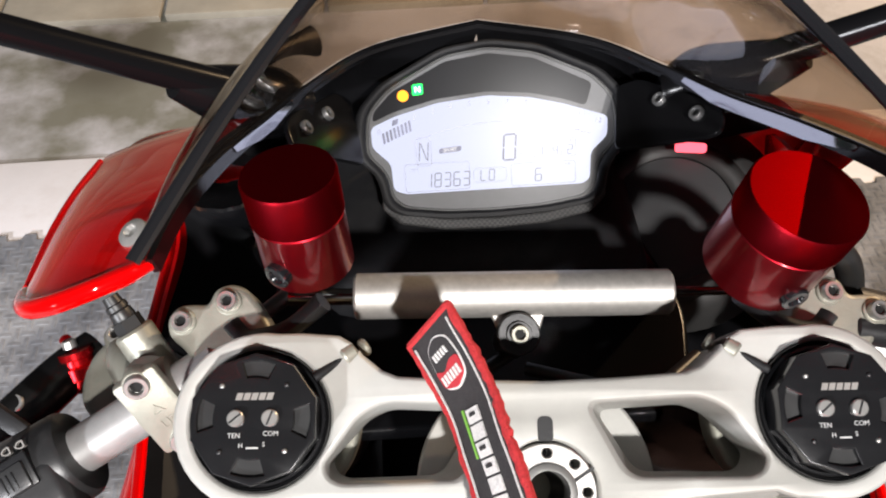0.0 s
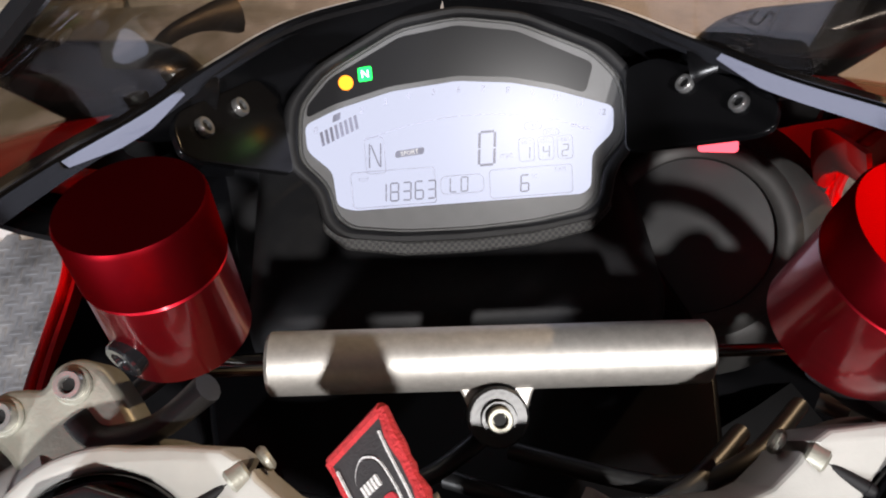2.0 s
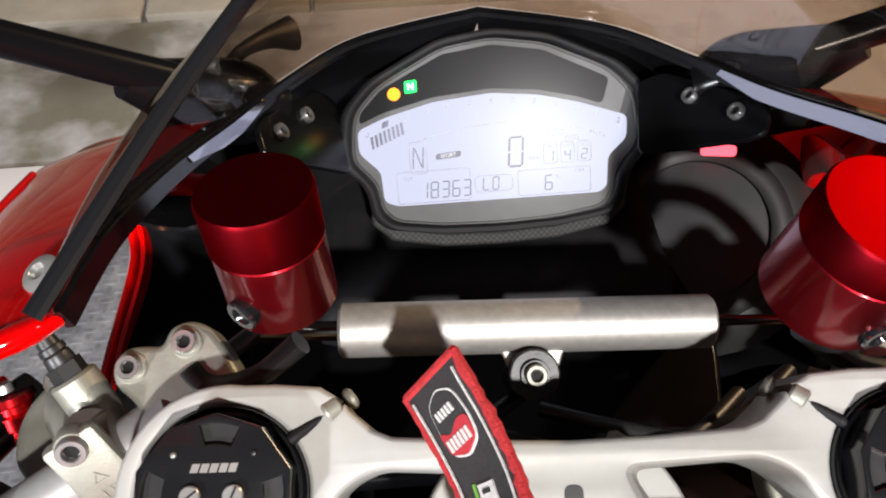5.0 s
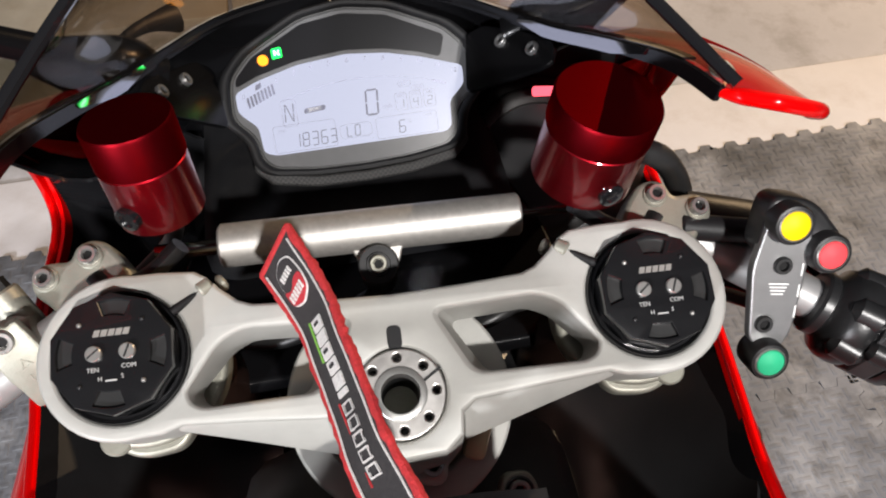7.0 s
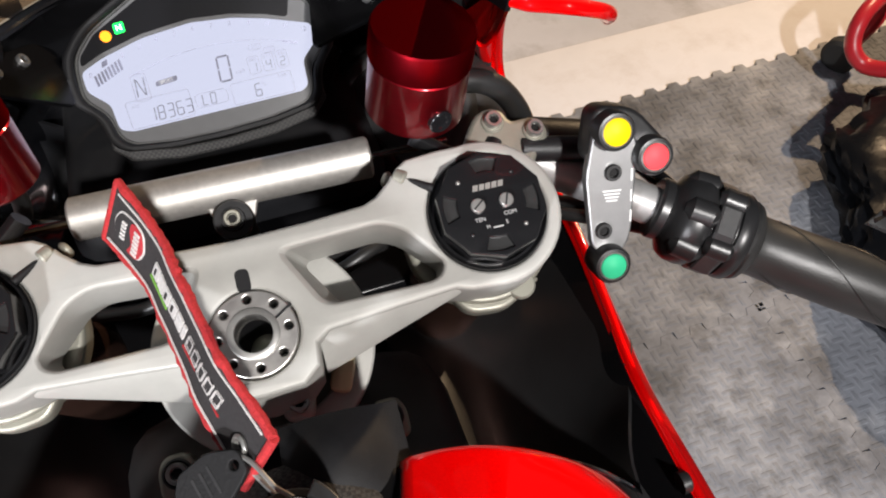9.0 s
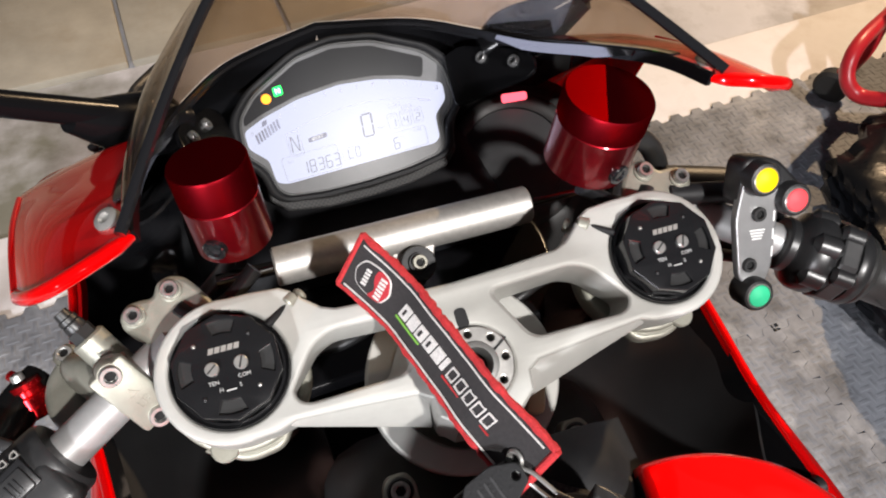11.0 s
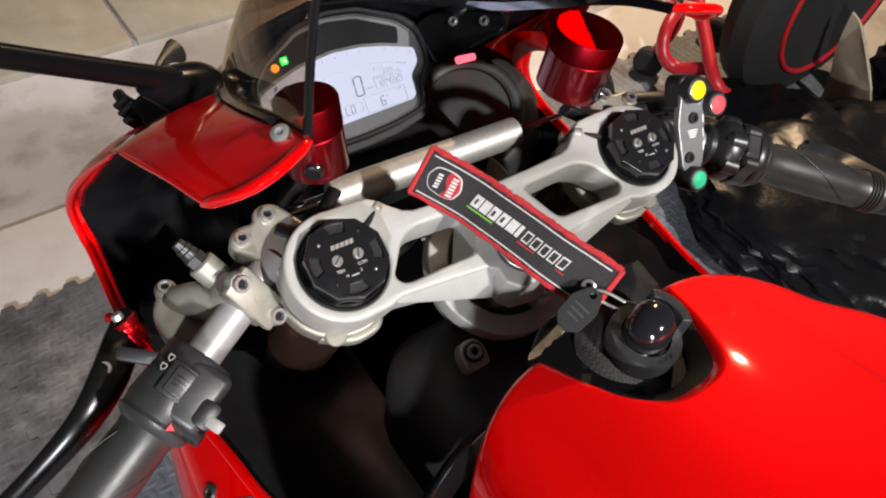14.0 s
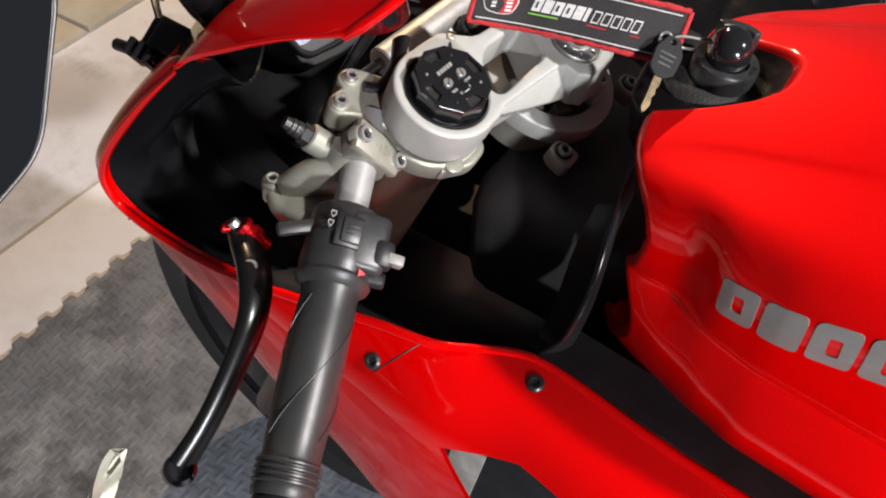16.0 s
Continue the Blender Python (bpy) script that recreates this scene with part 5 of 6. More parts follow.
def fairing(sx):
    k = 1 if sx > 0 else -1
    shift = (0, 0.009, 0.018, 0.018, 0.018, 0.012, 0.006)
    lines = []
    for c in (RIM if sx < 0 else RIM_RIGHT, MID, OUT, INN if sx < 0 else INN_RIGHT):
        c = mirror(c, sx)
        if sx > 0:
            # the right-hand shell stands a little wider
            if lines:
                for q, s_ in zip(c, shift):
                    q.x += s_
            # and runs straight and steep beside the seat
            if len(lines) < 3:
                for q, e_ in zip(c[6:], RIM[6:]):
                    q.x = max(-e_[0], 0.182) + (0.0, 0.025, 0.018)[len(lines)]
        lines.append(catmull(c, 12))
    rim, midc, out, inn = lines
    rows_ = []
    for i in range(33):
        t = i / 32
        row = []
        for a, m_, b in zip(rim, midc, out):
            # a firm curve that hugs the middle line
            ctrl = m_ * 2 - (a + b) * 0.5
            ctrl = m_.lerp(ctrl, 0.55)
            row.append(a * (1 - t) ** 2 + ctrl * (2 * t * (1 - t)) + b * t * t)
        rows_.append(row)
    bm = bmesh.new()
    sheet(bm, rows_, 0.003 * -k)
    # the air outlet between the upper and the lower panel
    for co, no in (((0, -0.067, 0.8154), (0, 0.33, 1)), ((0, 0, 0.832), (0, 0, 1)), ((0, -0.067, 0.8154), (0, 1, -0.78))):
        bmesh.ops.bisect_plane(bm, geom=bm.verts[:] + bm.edges[:] + bm.faces[:], plane_co=co, plane_no=no)
    gone = []
    for f in bm.faces:
        c = f.calc_center_median()
        if c.y < -0.067 - (0.8154 - c.z) * 0.78 and c.z < min(0.8154 - (c.y + 0.067) * 0.33, 0.832) and c.y > -0.40:
            gone.append(f)
    bmesh.ops.delete(bm, geom=gone, context="FACES")
    side_ = part("side_fairing", bm, RED, bike, "glossy red side fairing", B)
    # rolled rim
    bm = bmesh.new()
    run = rim[12::6]
    tube(bm, [q + Vector((k * 0.0035, 0.0, -0.0015)) for q in run], [0.0012, 0.0024] + [0.0034] * (len(run) - 2), 10, 3)
    part("fairing_lip", bm, RED, side_)
    rows_ = []
    for i in range(9):
        t = i / 8
        rows_.append([a.lerp(b, t) + Vector((0, 0.0, -0.030)) * math.sin(math.pi * t) for a, b in zip(rim, inn)])
    cut = 38 if sx > 0 else 0
    bm = bmesh.new()
    sheet(bm, [r_[cut:] for r_ in rows_], 0.002 * k)
    part("inner_panel", bm, GLOSS, bike, "gloss black inner fairing panel", B)
    if cut:
        bm = bmesh.new()
        sheet(bm, [r_[:cut + 1] for r_ in rows_], 0.002 * k)
        part("inner_cowl_panel", bm, RED, bike, "red inner cowl panel", B)
    low = inn[36:]
    bm = bmesh.new()
    sheet(bm, [low, [Vector((b.x * 0.75, b.y * 0.98, b.z - 0.020)) for b in low], [Vector((b.x * 0.20, b.y * 0.95, b.z - 0.050)) for b in low]], 0.002 * k)
    part("nose_filler", bm, SOFT, bike, "matt black panel under the nose", B)
    skin = BVHTree.FromPolygons([v_.co for v_ in side_.data.vertices], [p_.vertices[:] for p_ in side_.data.polygons])
    # joint between upper and lower panel, and two fixings
    bm = bmesh.new()
    tube(bm, [skin.find_nearest(Vector(q))[0] for q in ((k * 0.1850, -0.032, 0.8570), (k * 0.1940, -0.027, 0.8560), (k * 0.2040, -0.021, 0.8530), (k * 0.2140, -0.014, 0.8470), (k * 0.2230, -0.006, 0.8380))], 0.0006, 6)
    part("panel_joint", bm, BLACK, side_)
    for q in ((0.2165, -0.0036, 0.8430 if k < 0 else 0.815), (0.1790, -0.1035, 0.8590)):
        bm = bmesh.new()
        hit, nor, _, _ = skin.find_nearest(Vector((k * q[0], q[1], q[2])))
        if nor.x * k < 0:
            nor = -nor
        lathe(bm, hit, nor, [(0.0058, -0.003), (0.0058, 0.0010), (0.0046, 0.0022), (0.0030, 0.0022), (0.0026, 0.0008), (0.0001, 0.0008)], 24)
        part("fairing_screw", bm, CAPDARK, side_, "black fairing screw")
    return side_


fairing(-1)
fairing(1)

# upper cowl beside the screen, ending in a rounded tail behind the mirror foot
COWL_A = [(-0.1210, 0.015, 1.0800), (-0.1205, 0.050, 1.0660), (-0.1170, 0.100, 1.0380), (-0.1080, 0.150, 1.0100), (-0.0920, 0.195, 0.9920), (-0.0600, 0.232, 0.9840), (0.0, 0.252, 0.9830)]
COWL_B = [(-0.1715, 0.0305, 1.0495), (-0.1765, 0.068, 1.0360), (-0.1815, 0.112, 1.0150), (-0.1830, 0.156, 0.9890), (-0.1760, 0.212, 0.9300), (-0.1150, 0.275, 0.8500), (0.0, 0.310, 0.8300)]


def cowl(sx):
    k = 1 if sx > 0 else -1
    a, b = catmull(mirror(COWL_A, sx), 8), catmull(mirror(COWL_B, sx), 8)
    rows_ = []
    for i in range(13):
        t = i / 12
        # the tail end is cut in a rounded curve that sags below the straight line
        row = []
        for n_, (u, v_) in enumerate(zip(a, b)):
            f = max(0.0, 1 - n_ / 12) ** 2
            row.append(u.lerp(v_, t) + Vector((k * 0.006, 0, 0.003)) * math.sin(math.pi * t) + Vector((0, -0.018, 0.0080)) * math.sin(math.pi * t) * f)
        rows_.append(row)
    bm = bmesh.new()
    sheet(bm, [r[25:] for r in rows_], 0.003 * k)
    part("nose_panel", bm, GLOSS, bike, "gloss black nose panel under the screen", B)
    rows_ = [r[:26] for r in rows_]
    bm = bmesh.new()
    sheet(bm, rows_, 0.003 * k)
    c = part("upper_cowl", bm, RED, bike, "glossy red upper cowl", B)
    bm = bmesh.new()
    tail = [r[0] + Vector((0, 0.0008, -0.0022)) for r in rows_]
    tube(bm, tail, [0.0016] + [0.0030] * (len(tail) - 2) + [0.0016], 14, 3)
    tube(bm, [rows_[-1][k_] for k_ in (0, 3, 8, 14, 20)], 0.0014, 10, 3)
    part("cowl_edge", bm, RED, c, "rounded red cowl edge")
    bm = bmesh.new()
    lathe(bm, (k * 0.1290, 0.0300, 1.0745), (k * 0.35, -0.1, 0.9), [(0.0052, -0.001), (0.0048, 0.0016), (0.0030, 0.0026), (0.0022, 0.0026), (0.0016, 0.0012), (0.0001, 0.0012)], 24)
    part("screen_screw", bm, STEEL, c, "domed steel screen screw")
    # flat black inner lip that runs along the foot of the screen
    bm = bmesh.new()
    run = a[11:30] if sx > 0 else a[17:29]
    lip = [[q + Vector((-k * 0.0016, -0.0004, 0.0012)) for q in run], [q + Vector((-k * 0.0024, 0.0005, -0.0062 * min(1.0, 0.35 + 0.16 * i_, 0.35 + 0.16 * (len(run) - 1 - i_)))) for i_, q in enumerate(run)]]
    mid = [[x.lerp(y, 0.5) for x, y in zip(*lip)]]
    sheet(bm, [lip[0], mid[0], lip[1]], 0.002 * -k)
    part("screen_lip", bm, LIP, c, "mirror-bright dark lip under the screen")
    bm = bmesh.new()
    sheet(bm, [[q + Vector((-k * 0.0012, -0.0003, 0.0013)) for q in a], [q + Vector((-k * 0.0014, 0.0, -0.0020)) for q in a], [q + Vector((-k * 0.0018, 0.0004, -0.0055)) for q in a]], 0.002 * -k)
    part("screen_seat", bm, ARMBLACK, c, "black seat under the screen foot")
    # added black strip that darkens the cowl's edge like shade, short of the tail
    bm = bmesh.new()
    top = [r_[7:] for r_ in rows_[:2]]
    sheet(bm, [[q + Vector((k * 0.0004, 0.0004, 0.0016)) for q in r_] for r_ in top], 0.001 * k)
    part("screen_gasket", bm, GLOSS, c, "gloss black strip standing in for the shaded cowl edge along the screen foot")
    return c


cowl(-1)
cowl(1)

# screen
def screen():
    hw, y0, z0, ya, zb = 0.1240, 0.012, 1.084, 0.132, 0.056
    rear, front = [], []
    n = 40
    for i in range(n + 1):
        s = -1 + 2 * i / n
        rear.append(Vector((hw * s, y0 + ya * (1 - abs(s) ** 1.65), z0 + zb * (1 - abs(s) ** 1.5))))
    foot = catmull(mirror(COWL_A, -1), 8)
    foot = [Vector((q.x, q.y, q.z)) for q in foot]
    foot = foot + [Vector((-q.x, q.y, q.z)) for q in reversed(foot[:-1])]
    m_ = len(foot)
    for i in range(n + 1):
        f = i / n * (m_ - 1)
        j = min(int(f), m_ - 2)
        front.append(foot[j].lerp(foot[j + 1], f - j) + Vector((0, 0, 0.003)))
    rows_ = []
    for i in range(15):
        t = i / 14
        rows_.append([a.lerp(b, t) + Vector((0, 0.005, 0.022)) * math.sin(math.pi * t ** 1.7) * (1 - abs(-1 + 2 * k / n) ** 2) for k, (a, b) in enumerate(zip(rear, front))])
    bm = bmesh.new()
    sheet(bm, rows_, 0.002)
    sc = part("windscreen", bm, SMOKE, bike, "lightly smoked clear windscreen", B)
    sc.visible_shadow = False
    bm = bmesh.new()
    tube(bm, rear[::4], 0.0023, 8, 4)
    part("screen_edge", bm, GLOSS, sc, "dark polished screen edge")


screen()


def mirror_arm(sx):
    bm = bmesh.new()
    base = Vector((sx * 0.112, 0.185, 0.992))
    end = Vector((sx * 0.262, 0.130, 1.108))
    pts = [base + (base - end) * 0.10, base, base.lerp(end, 0.5), end]
    tube(bm, pts, [0.0105, 0.0088, 0.0068, 0.0066], 18, 6)
    arm = part("mirror", bm, ARMBLACK, bike, "black mirror on a long arm", B)
    bm = bmesh.new()
    tube(bm, [(sx * 0.104, 0.204, 0.970), (sx * 0.113, 0.192, 0.983), (sx * 0.128, 0.182, 0.996), (sx * 0.152, 0.171, 1.017)], [0.0110, 0.0185, 0.0170, 0.0080], 20, 5)
    part("mirror_foot", bm, ARMBLACK, arm, "black mirror foot")
    # shell and glass stand across the arm's end, facing the rider
    out = rounded([(0.250, 1.108), (0.257, 1.086), (0.310, 1.036), (0.360, 1.028), (0.420, 1.055), (0.430, 1.100), (0.380, 1.128), (0.290, 1.130)], 0.014, 5)
    head = Matrix.Translation((sx * 0.25, 0.118, 1.08)) @ Matrix.Rotation(radians(-sx * 9), 4, "Z") @ Matrix.Translation((-sx * 0.25, 0, 0)) @ Matrix.Rotation(radians(-21), 4, "X") @ Matrix.Translation((0, 0, -1.08)) @ Matrix(((sx, 0, 0), (0, 0, -1), (0, 1, 0))).to_4x4()
    bm = bmesh.new()
    plate(bm, [out], -0.030, 0.0, 0.006, 3, m=head)
    part("mirror_shell", bm, BLACK, arm, "black mirror shell")
    c = Vector((0.338, 1.080))
    bm = bmesh.new()
    plate(bm, [[c + (q - c) * 0.992 for q in out], [c + (q - c) * 0.955 for q in out]], -0.001, 0.002, 0.0008, 1, m=head)
    part("mirror_frame", bm, SWITCH, arm, "dark grey mirror frame")
    bm = bmesh.new()
    plate(bm, [[c + (q - c) * 0.958 for q in out]], -0.001, 0.0010, 0.0003, 1, m=head)
    part("mirror_glass", bm, MIRROR, arm, "mirror glass")


mirror_arm(-1)
mirror_arm(1)

# folded camera mount on the left cowl, in the body frame
mount = tagged(new("camera_mount"), "black folded plastic camera mount stuck to the cowl", "mount")
lean = Matrix.Rotation(radians(-32), 3, "Y") @ Matrix.Rotation(radians(14), 3, "X")
bm = bmesh.new()
block(bm, (-0.131, 0.228, 0.944), (0.030, 0.042, 0.016), lean, 0.003)
part("mount_foot", bm, BLACK, mount, m=B)
bm = bmesh.new()
block(bm, (-0.137, 0.222, 0.955), (0.024, 0.024, 0.012), lean, 0.002)
part("mount_clip", bm, BLACK, mount, m=B)
for k in range(3):
    bm = bmesh.new()
    block(bm, (-0.147, 0.232 + 0.0095 * k, 0.939), (0.013, 0.0042, 0.030), lean, 0.0012)
    part("mount_finger", bm, BLACK, mount, m=B)
bm = bmesh.new()
rod(bm, (-0.150, 0.224, 0.945), (-0.150, 0.270, 0.940), 0.0045, seg=16, bevel=0.001)
part("mount_screw", bm, BLACK, mount, m=B)
bm = bmesh.new()
tube(bm, [(-0.132, 0.236, 0.962), (-0.122, 0.250, 0.966), (-0.110, 0.266, 0.962), (-0.098, 0.281, 0.954)], [0.0035, 0.0038, 0.0055, 0.0100], 10, squash=0.6)
part("mount_arm", bm, BLACK, mount, m=B)

# black structure behind and below the dash
bm = bmesh.new()
block(bm, (0, 0.215, 0.830), (0.200, 0.160, 0.120), None, 0.02, 3)
part("headlamp_back", bm, SOFT, bike, "matt black nose structure", B)
bm = bmesh.new()
plate(bm, [rounded([(-0.105, 0.060), (0.105, 0.060), (0.120, 0.130), (0.100, 0.200), (-0.100, 0.200), (-0.120, 0.130)], 0.02)], 0.850, 0.862, 0.003)
part("cockpit_tray", bm, ARMBLACK, bike, "matt black cockpit tray", B)
for sx in (1, -1):
    # the left-hand bracket stands steeper and a little further in
    off, cs, sn = ((0.0830, 0.180, 0.9715), 0.69, 0.72) if sx > 0 else ((0.0800, 0.1885, 0.9640), 0.56, 0.83)
    mb = Matrix.Translation((sx * off[0], off[1], off[2])) @ Matrix(((sx * cs, 0, -sx * sn), (0, 1, 0), (sn, 0, cs))).to_4x4()
    bm = bmesh.new()
    plate(bm, [rounded([(-0.022, -0.008), (0.0268, -0.0370), (0.0335, -0.0385), (0.0392, -0.0300), (0.0375, -0.0200), (0.004, 0.028), (-0.010, 0.034)], 0.005)], -0.003, 0.000, 0.0008, m=mb)
    br = part("fairing_bracket", bm, ARMBLACK, bike, "black fairing bracket", B)
    for q in ((0.0268, -0.0205), (0.0113, 0.0035)):
        c = mb @ Vector((q[0], q[1], 0.0))
        bolt(br, c, mb.to_3x3() @ Vector((0, 0, 1)), 0.0038, 0.0026, DARKSTEEL)
# intake duct under the right-hand bracket: dark mouth, thick round lip and a flared grey flange
mouth, ahead = Vector((0.1120, 0.1960, 0.872)), Vector((-0.30, -0.52, 0.80)).normalized()
bm = bmesh.new()
lathe(bm, mouth, ahead, [(0.0385, -0.006), (0.0400, 0.0030), (0.0430, 0.0048), (0.0480, 0.0044), (0.0515, 0.0015), (0.0530, -0.003)], 48)
duct = part("air_duct", bm, DUCTGREY, bike, "dark grey air duct with a rounded mouth")
bm = bmesh.new()
lathe(bm, mouth, ahead, [(0.0395, 0.000), (0.0300, -0.008), (0.0150, -0.012), (0.0001, -0.013)], 40)
part("duct_mouth", bm, BLACK, duct, "black duct mouth")
bm = bmesh.new()
lathe(bm, mouth, ahead, [(0.0525, -0.003), (0.0620, -0.010), (0.0740, -0.030)], 48)
part("duct_flange", bm, DUCTGREY, duct)
# added glowing bar in place of red paint lit through the gap
bm = bmesh.new()
plate(bm, [rounded([(-0.0095, -0.0032), (0.0095, -0.0028), (0.0095, 0.0030), (-0.0095, 0.0032)], 0.002)], 0, 0.004, 0.001, m=pose(0.1195, 0.2205, 0.911, 35, 0, -6))
part("lit_red_bar", bm, LIT_RED, duct, "small glowing bar standing in for brightly lit red paint")
for k, (x, y) in enumerate(((0.055, 0.050), (-0.060, 0.046), (0.030, 0.040))):
    bm = bmesh.new()
    tube(bm, [(x - 0.05, y + 0.02, 0.905), (x, y, 0.918), (x + 0.03, y + 0.005, 0.925), (x + 0.06, y + 0.03, 0.915)], 0.0036, 10)
    part("wiring_loom", bm, HOSE, bike, "black wiring")

# frame and air box under the steering head
bm = bmesh.new()
block(bm, (0, -0.060, 0.800), (0.170, 0.150, 0.180), None, 0.03, 3)
part("airbox_front", bm, DUCTGREY, bike, "dark grey air box", B)
for sx in (1, -1):
    bm = bmesh.new()
    plate(bm, [rounded([(sx * 0.0385, -0.084), (sx * 0.0385, -0.071), (sx * 0.042, -0.0650), (sx * 0.052, -0.0650), (sx * 0.0555, -0.071), (sx * 0.0555, -0.084)][::-sx], 0.005)], -0.0650, -0.0515, 0.0015)
    lug = part("frame_lug", bm, CAST, bike, "cast frame lug with a socket bolt", S)
    bm = bmesh.new()
    lathe(bm, (sx * 0.047, -0.0735, -0.0516), (0, 0, 1), [(0.0066, 0), (0.0066, 0.0008), (0.0058, 0.0012), (0.0052, 0.0002)], 28)
    part("washer", bm, BLACK, lug)
    bolt(lug, (sx * 0.047, -0.0735, -0.0515), (0, 0, 1), 0.0048, 0.0035, STEEL)
    # tub between the tank and the side fairing
    rim = catmull(mirror(RIM[5:], sx), 6)
    bm = bmesh.new()
    rows_ = []
    for i in range(7):
        t = i / 6
        rows_.append([a.lerp(Vector((sx * 0.070, a.y * 0.8 - 0.02, 0.800)), t) + Vector((0, 0, -0.035 * math.sin(math.pi * t) - 0.004)) for a in rim])
    sheet(bm, rows_, 0.002 * sx)
    part("inner_tub", bm, SATIN, bike, "satin black inner tub", B)

bm = bmesh.new()
plate(bm, [rounded([(-0.175, -0.150), (0.175, -0.150), (0.185, 0.060), (0.150, 0.150), (-0.150, 0.150), (-0.185, 0.060)], 0.03)], 0.762, 0.768, 0.002)
part("tub_floor", bm, SOFT, bike, "matt black floor of the tub", B)

# ---- tank ----
def tank():
    def clamp01(v):
        return min(1.0, max(0.0, v))

    def front(x):
        """How far back the crown begins at x: rounded corners, and the recess for the lock."""
        s = 1 - min(1.0, abs((x + 0.005) / 0.048)) ** 3.0
        return -0.098 - 0.034 * max(0.0, (abs(x) - 0.05) / 0.068) ** 2 - 0.064 * s

    def section(y, hw):
        T = 0.984 + 0.048 * math.sin(min(1.0, (-0.098 - y) / 0.24) * math.pi / 2)
        prof = [(x, T - 0.011 * (x / 0.08) ** 2) for x in (0.0, 0.012, 0.022, 0.030, 0.037, 0.043, 0.050, 0.058, 0.070, 0.082)]
        prof += [(hw * 0.84, T - 0.018), (hw * 0.945, T - 0.029), (hw * 0.99, T - 0.044), (hw * 0.985, T - 0.060), (hw * 0.955, 0.926), (hw * 0.905, 0.914), (hw * 0.965, 0.903), (hw * 1.035, 0.890), (hw * 1.03, 0.872), (hw * 0.93, 0.853), (hw * 0.78, 0.848)]
        ring = catmull([(x, 0, z) for x, z in prof], 5)
        return [Vector((v_.x, y, v_.z)) for v_ in reversed(ring)] + [Vector((-v_.x, y, v_.z)) for v_ in ring[1:]]

    wy, wx = [0.12, 0.13, 0.16, 0.20, 0.30, 0.40, 0.60], [0.119, 0.127, 0.142, 0.151, 0.160, 0.160, 0.130]
    ts = [0, 0.012, 0.03, 0.055, 0.085, 0.12, 0.16, 0.205, 0.255, 0.31, 0.37, 0.43, 0.50, 0.57, 0.65, 0.73, 0.82, 0.91, 1.0]
    rows_ = []
    for t in ts:
        hw = float(np.interp(0.12 + 0.10 * t, wy, wx))
        row = []
        for v_ in section(-0.22, hw):
            y = front(v_.x) + (-0.22 - front(v_.x)) * t
            drop = 0.048 * (math.sin(0.122 / 0.24 * math.pi / 2) - math.sin(min(1.0, (-0.098 - y) / 0.24) * math.pi / 2))
            z = v_.z - drop * clamp01((v_.z - 0.926) / 0.05)
            # a scoop runs down the flank behind the front corner
            k = 1 - 0.060 * math.exp(-((y + 0.154) / 0.019) ** 2) * clamp01((1.000 - z) / 0.03) * clamp01((z - 0.895) / 0.02)
            row.append(Vector((v_.x * k, y, z)))
        rows_.append(row)
    for y in (-0.235, -0.25, -0.28, -0.32, -0.37, -0.43, -0.51, -0.60):
        rows_.append(section(y, float(np.interp(-y, wy, wx))))
    soft, slope, foot = [], [], []
    for v_ in rows_[0]:
        s = clamp01((1 - abs((v_.x + 0.005) / 0.048)) / 0.25) if v_.z > 0.94 else 0.0
        ridge = v_
        soft.append(Vector((ridge.x * (1 - 0.012 * (1 - s)) - 0.0015 * s, ridge.y + 0.0016, ridge.z - 0.0022 if ridge.z > 0.93 else ridge.z)))
        a = Vector((v_.x * 0.93, v_.y - 0.004, min(v_.z - 0.006, 0.962)))
        b = Vector((-0.005 + (v_.x + 0.005) * 0.93, v_.y + 0.009, v_.z - 0.012))
        slope.append(a.lerp(b, s))
        a = Vector((v_.x * 0.70, v_.y - 0.012, min(v_.z, 0.950)))
        b = Vector((-0.005 + (v_.x + 0.005) * 0.86, v_.y + 0.015, v_.z - 0.036))
        foot.append(a.lerp(b, s))
    bm = bmesh.new()
    sheet(bm, [foot, slope, soft] + rows_, 0.003)
    ob = part("fuel_tank", bm, RED_TANK, bike, "glossy red fuel tank", B, angle=60)
    # black liner against the wall of the recess, ending in a thin edge under the paint
    inside = [i for i, v_ in enumerate(rows_[0]) if v_.z > 0.94 and abs(v_.x + 0.005) < 0.0475]
    line = [[Vector((-0.005 + (v_.x + 0.005) * wide, v_.y + lift, v_.z - down)) for v_ in (row[i] for i in inside)] for row, wide, lift, down in ((soft, 0.955, 0.0030, -0.0006), (slope, 0.90, 0.0052, 0.0), (foot, 0.90, 0.0055, 0.0))]
    bm = bmesh.new()
    sheet(bm, line, 0.0012)
    part("bay_liner", bm, SATIN, ob, "satin black liner of the lock recess", angle=60)
    return ob


tk = tank()
# fuel filler on the crown
bm = bmesh.new()
lathe(bm, (0.012, -0.292, 1.0190), (0, -0.06, 1), [(0.0325, 0.0), (0.0325, 0.0095), (0.0300, 0.0115), (0.0190, 0.0120), (0.0180, 0.0095), (0.0001, 0.0095)], 48)
part("filler_cap", bm, CAPBLACK, tk, "black fuel filler cap", B)
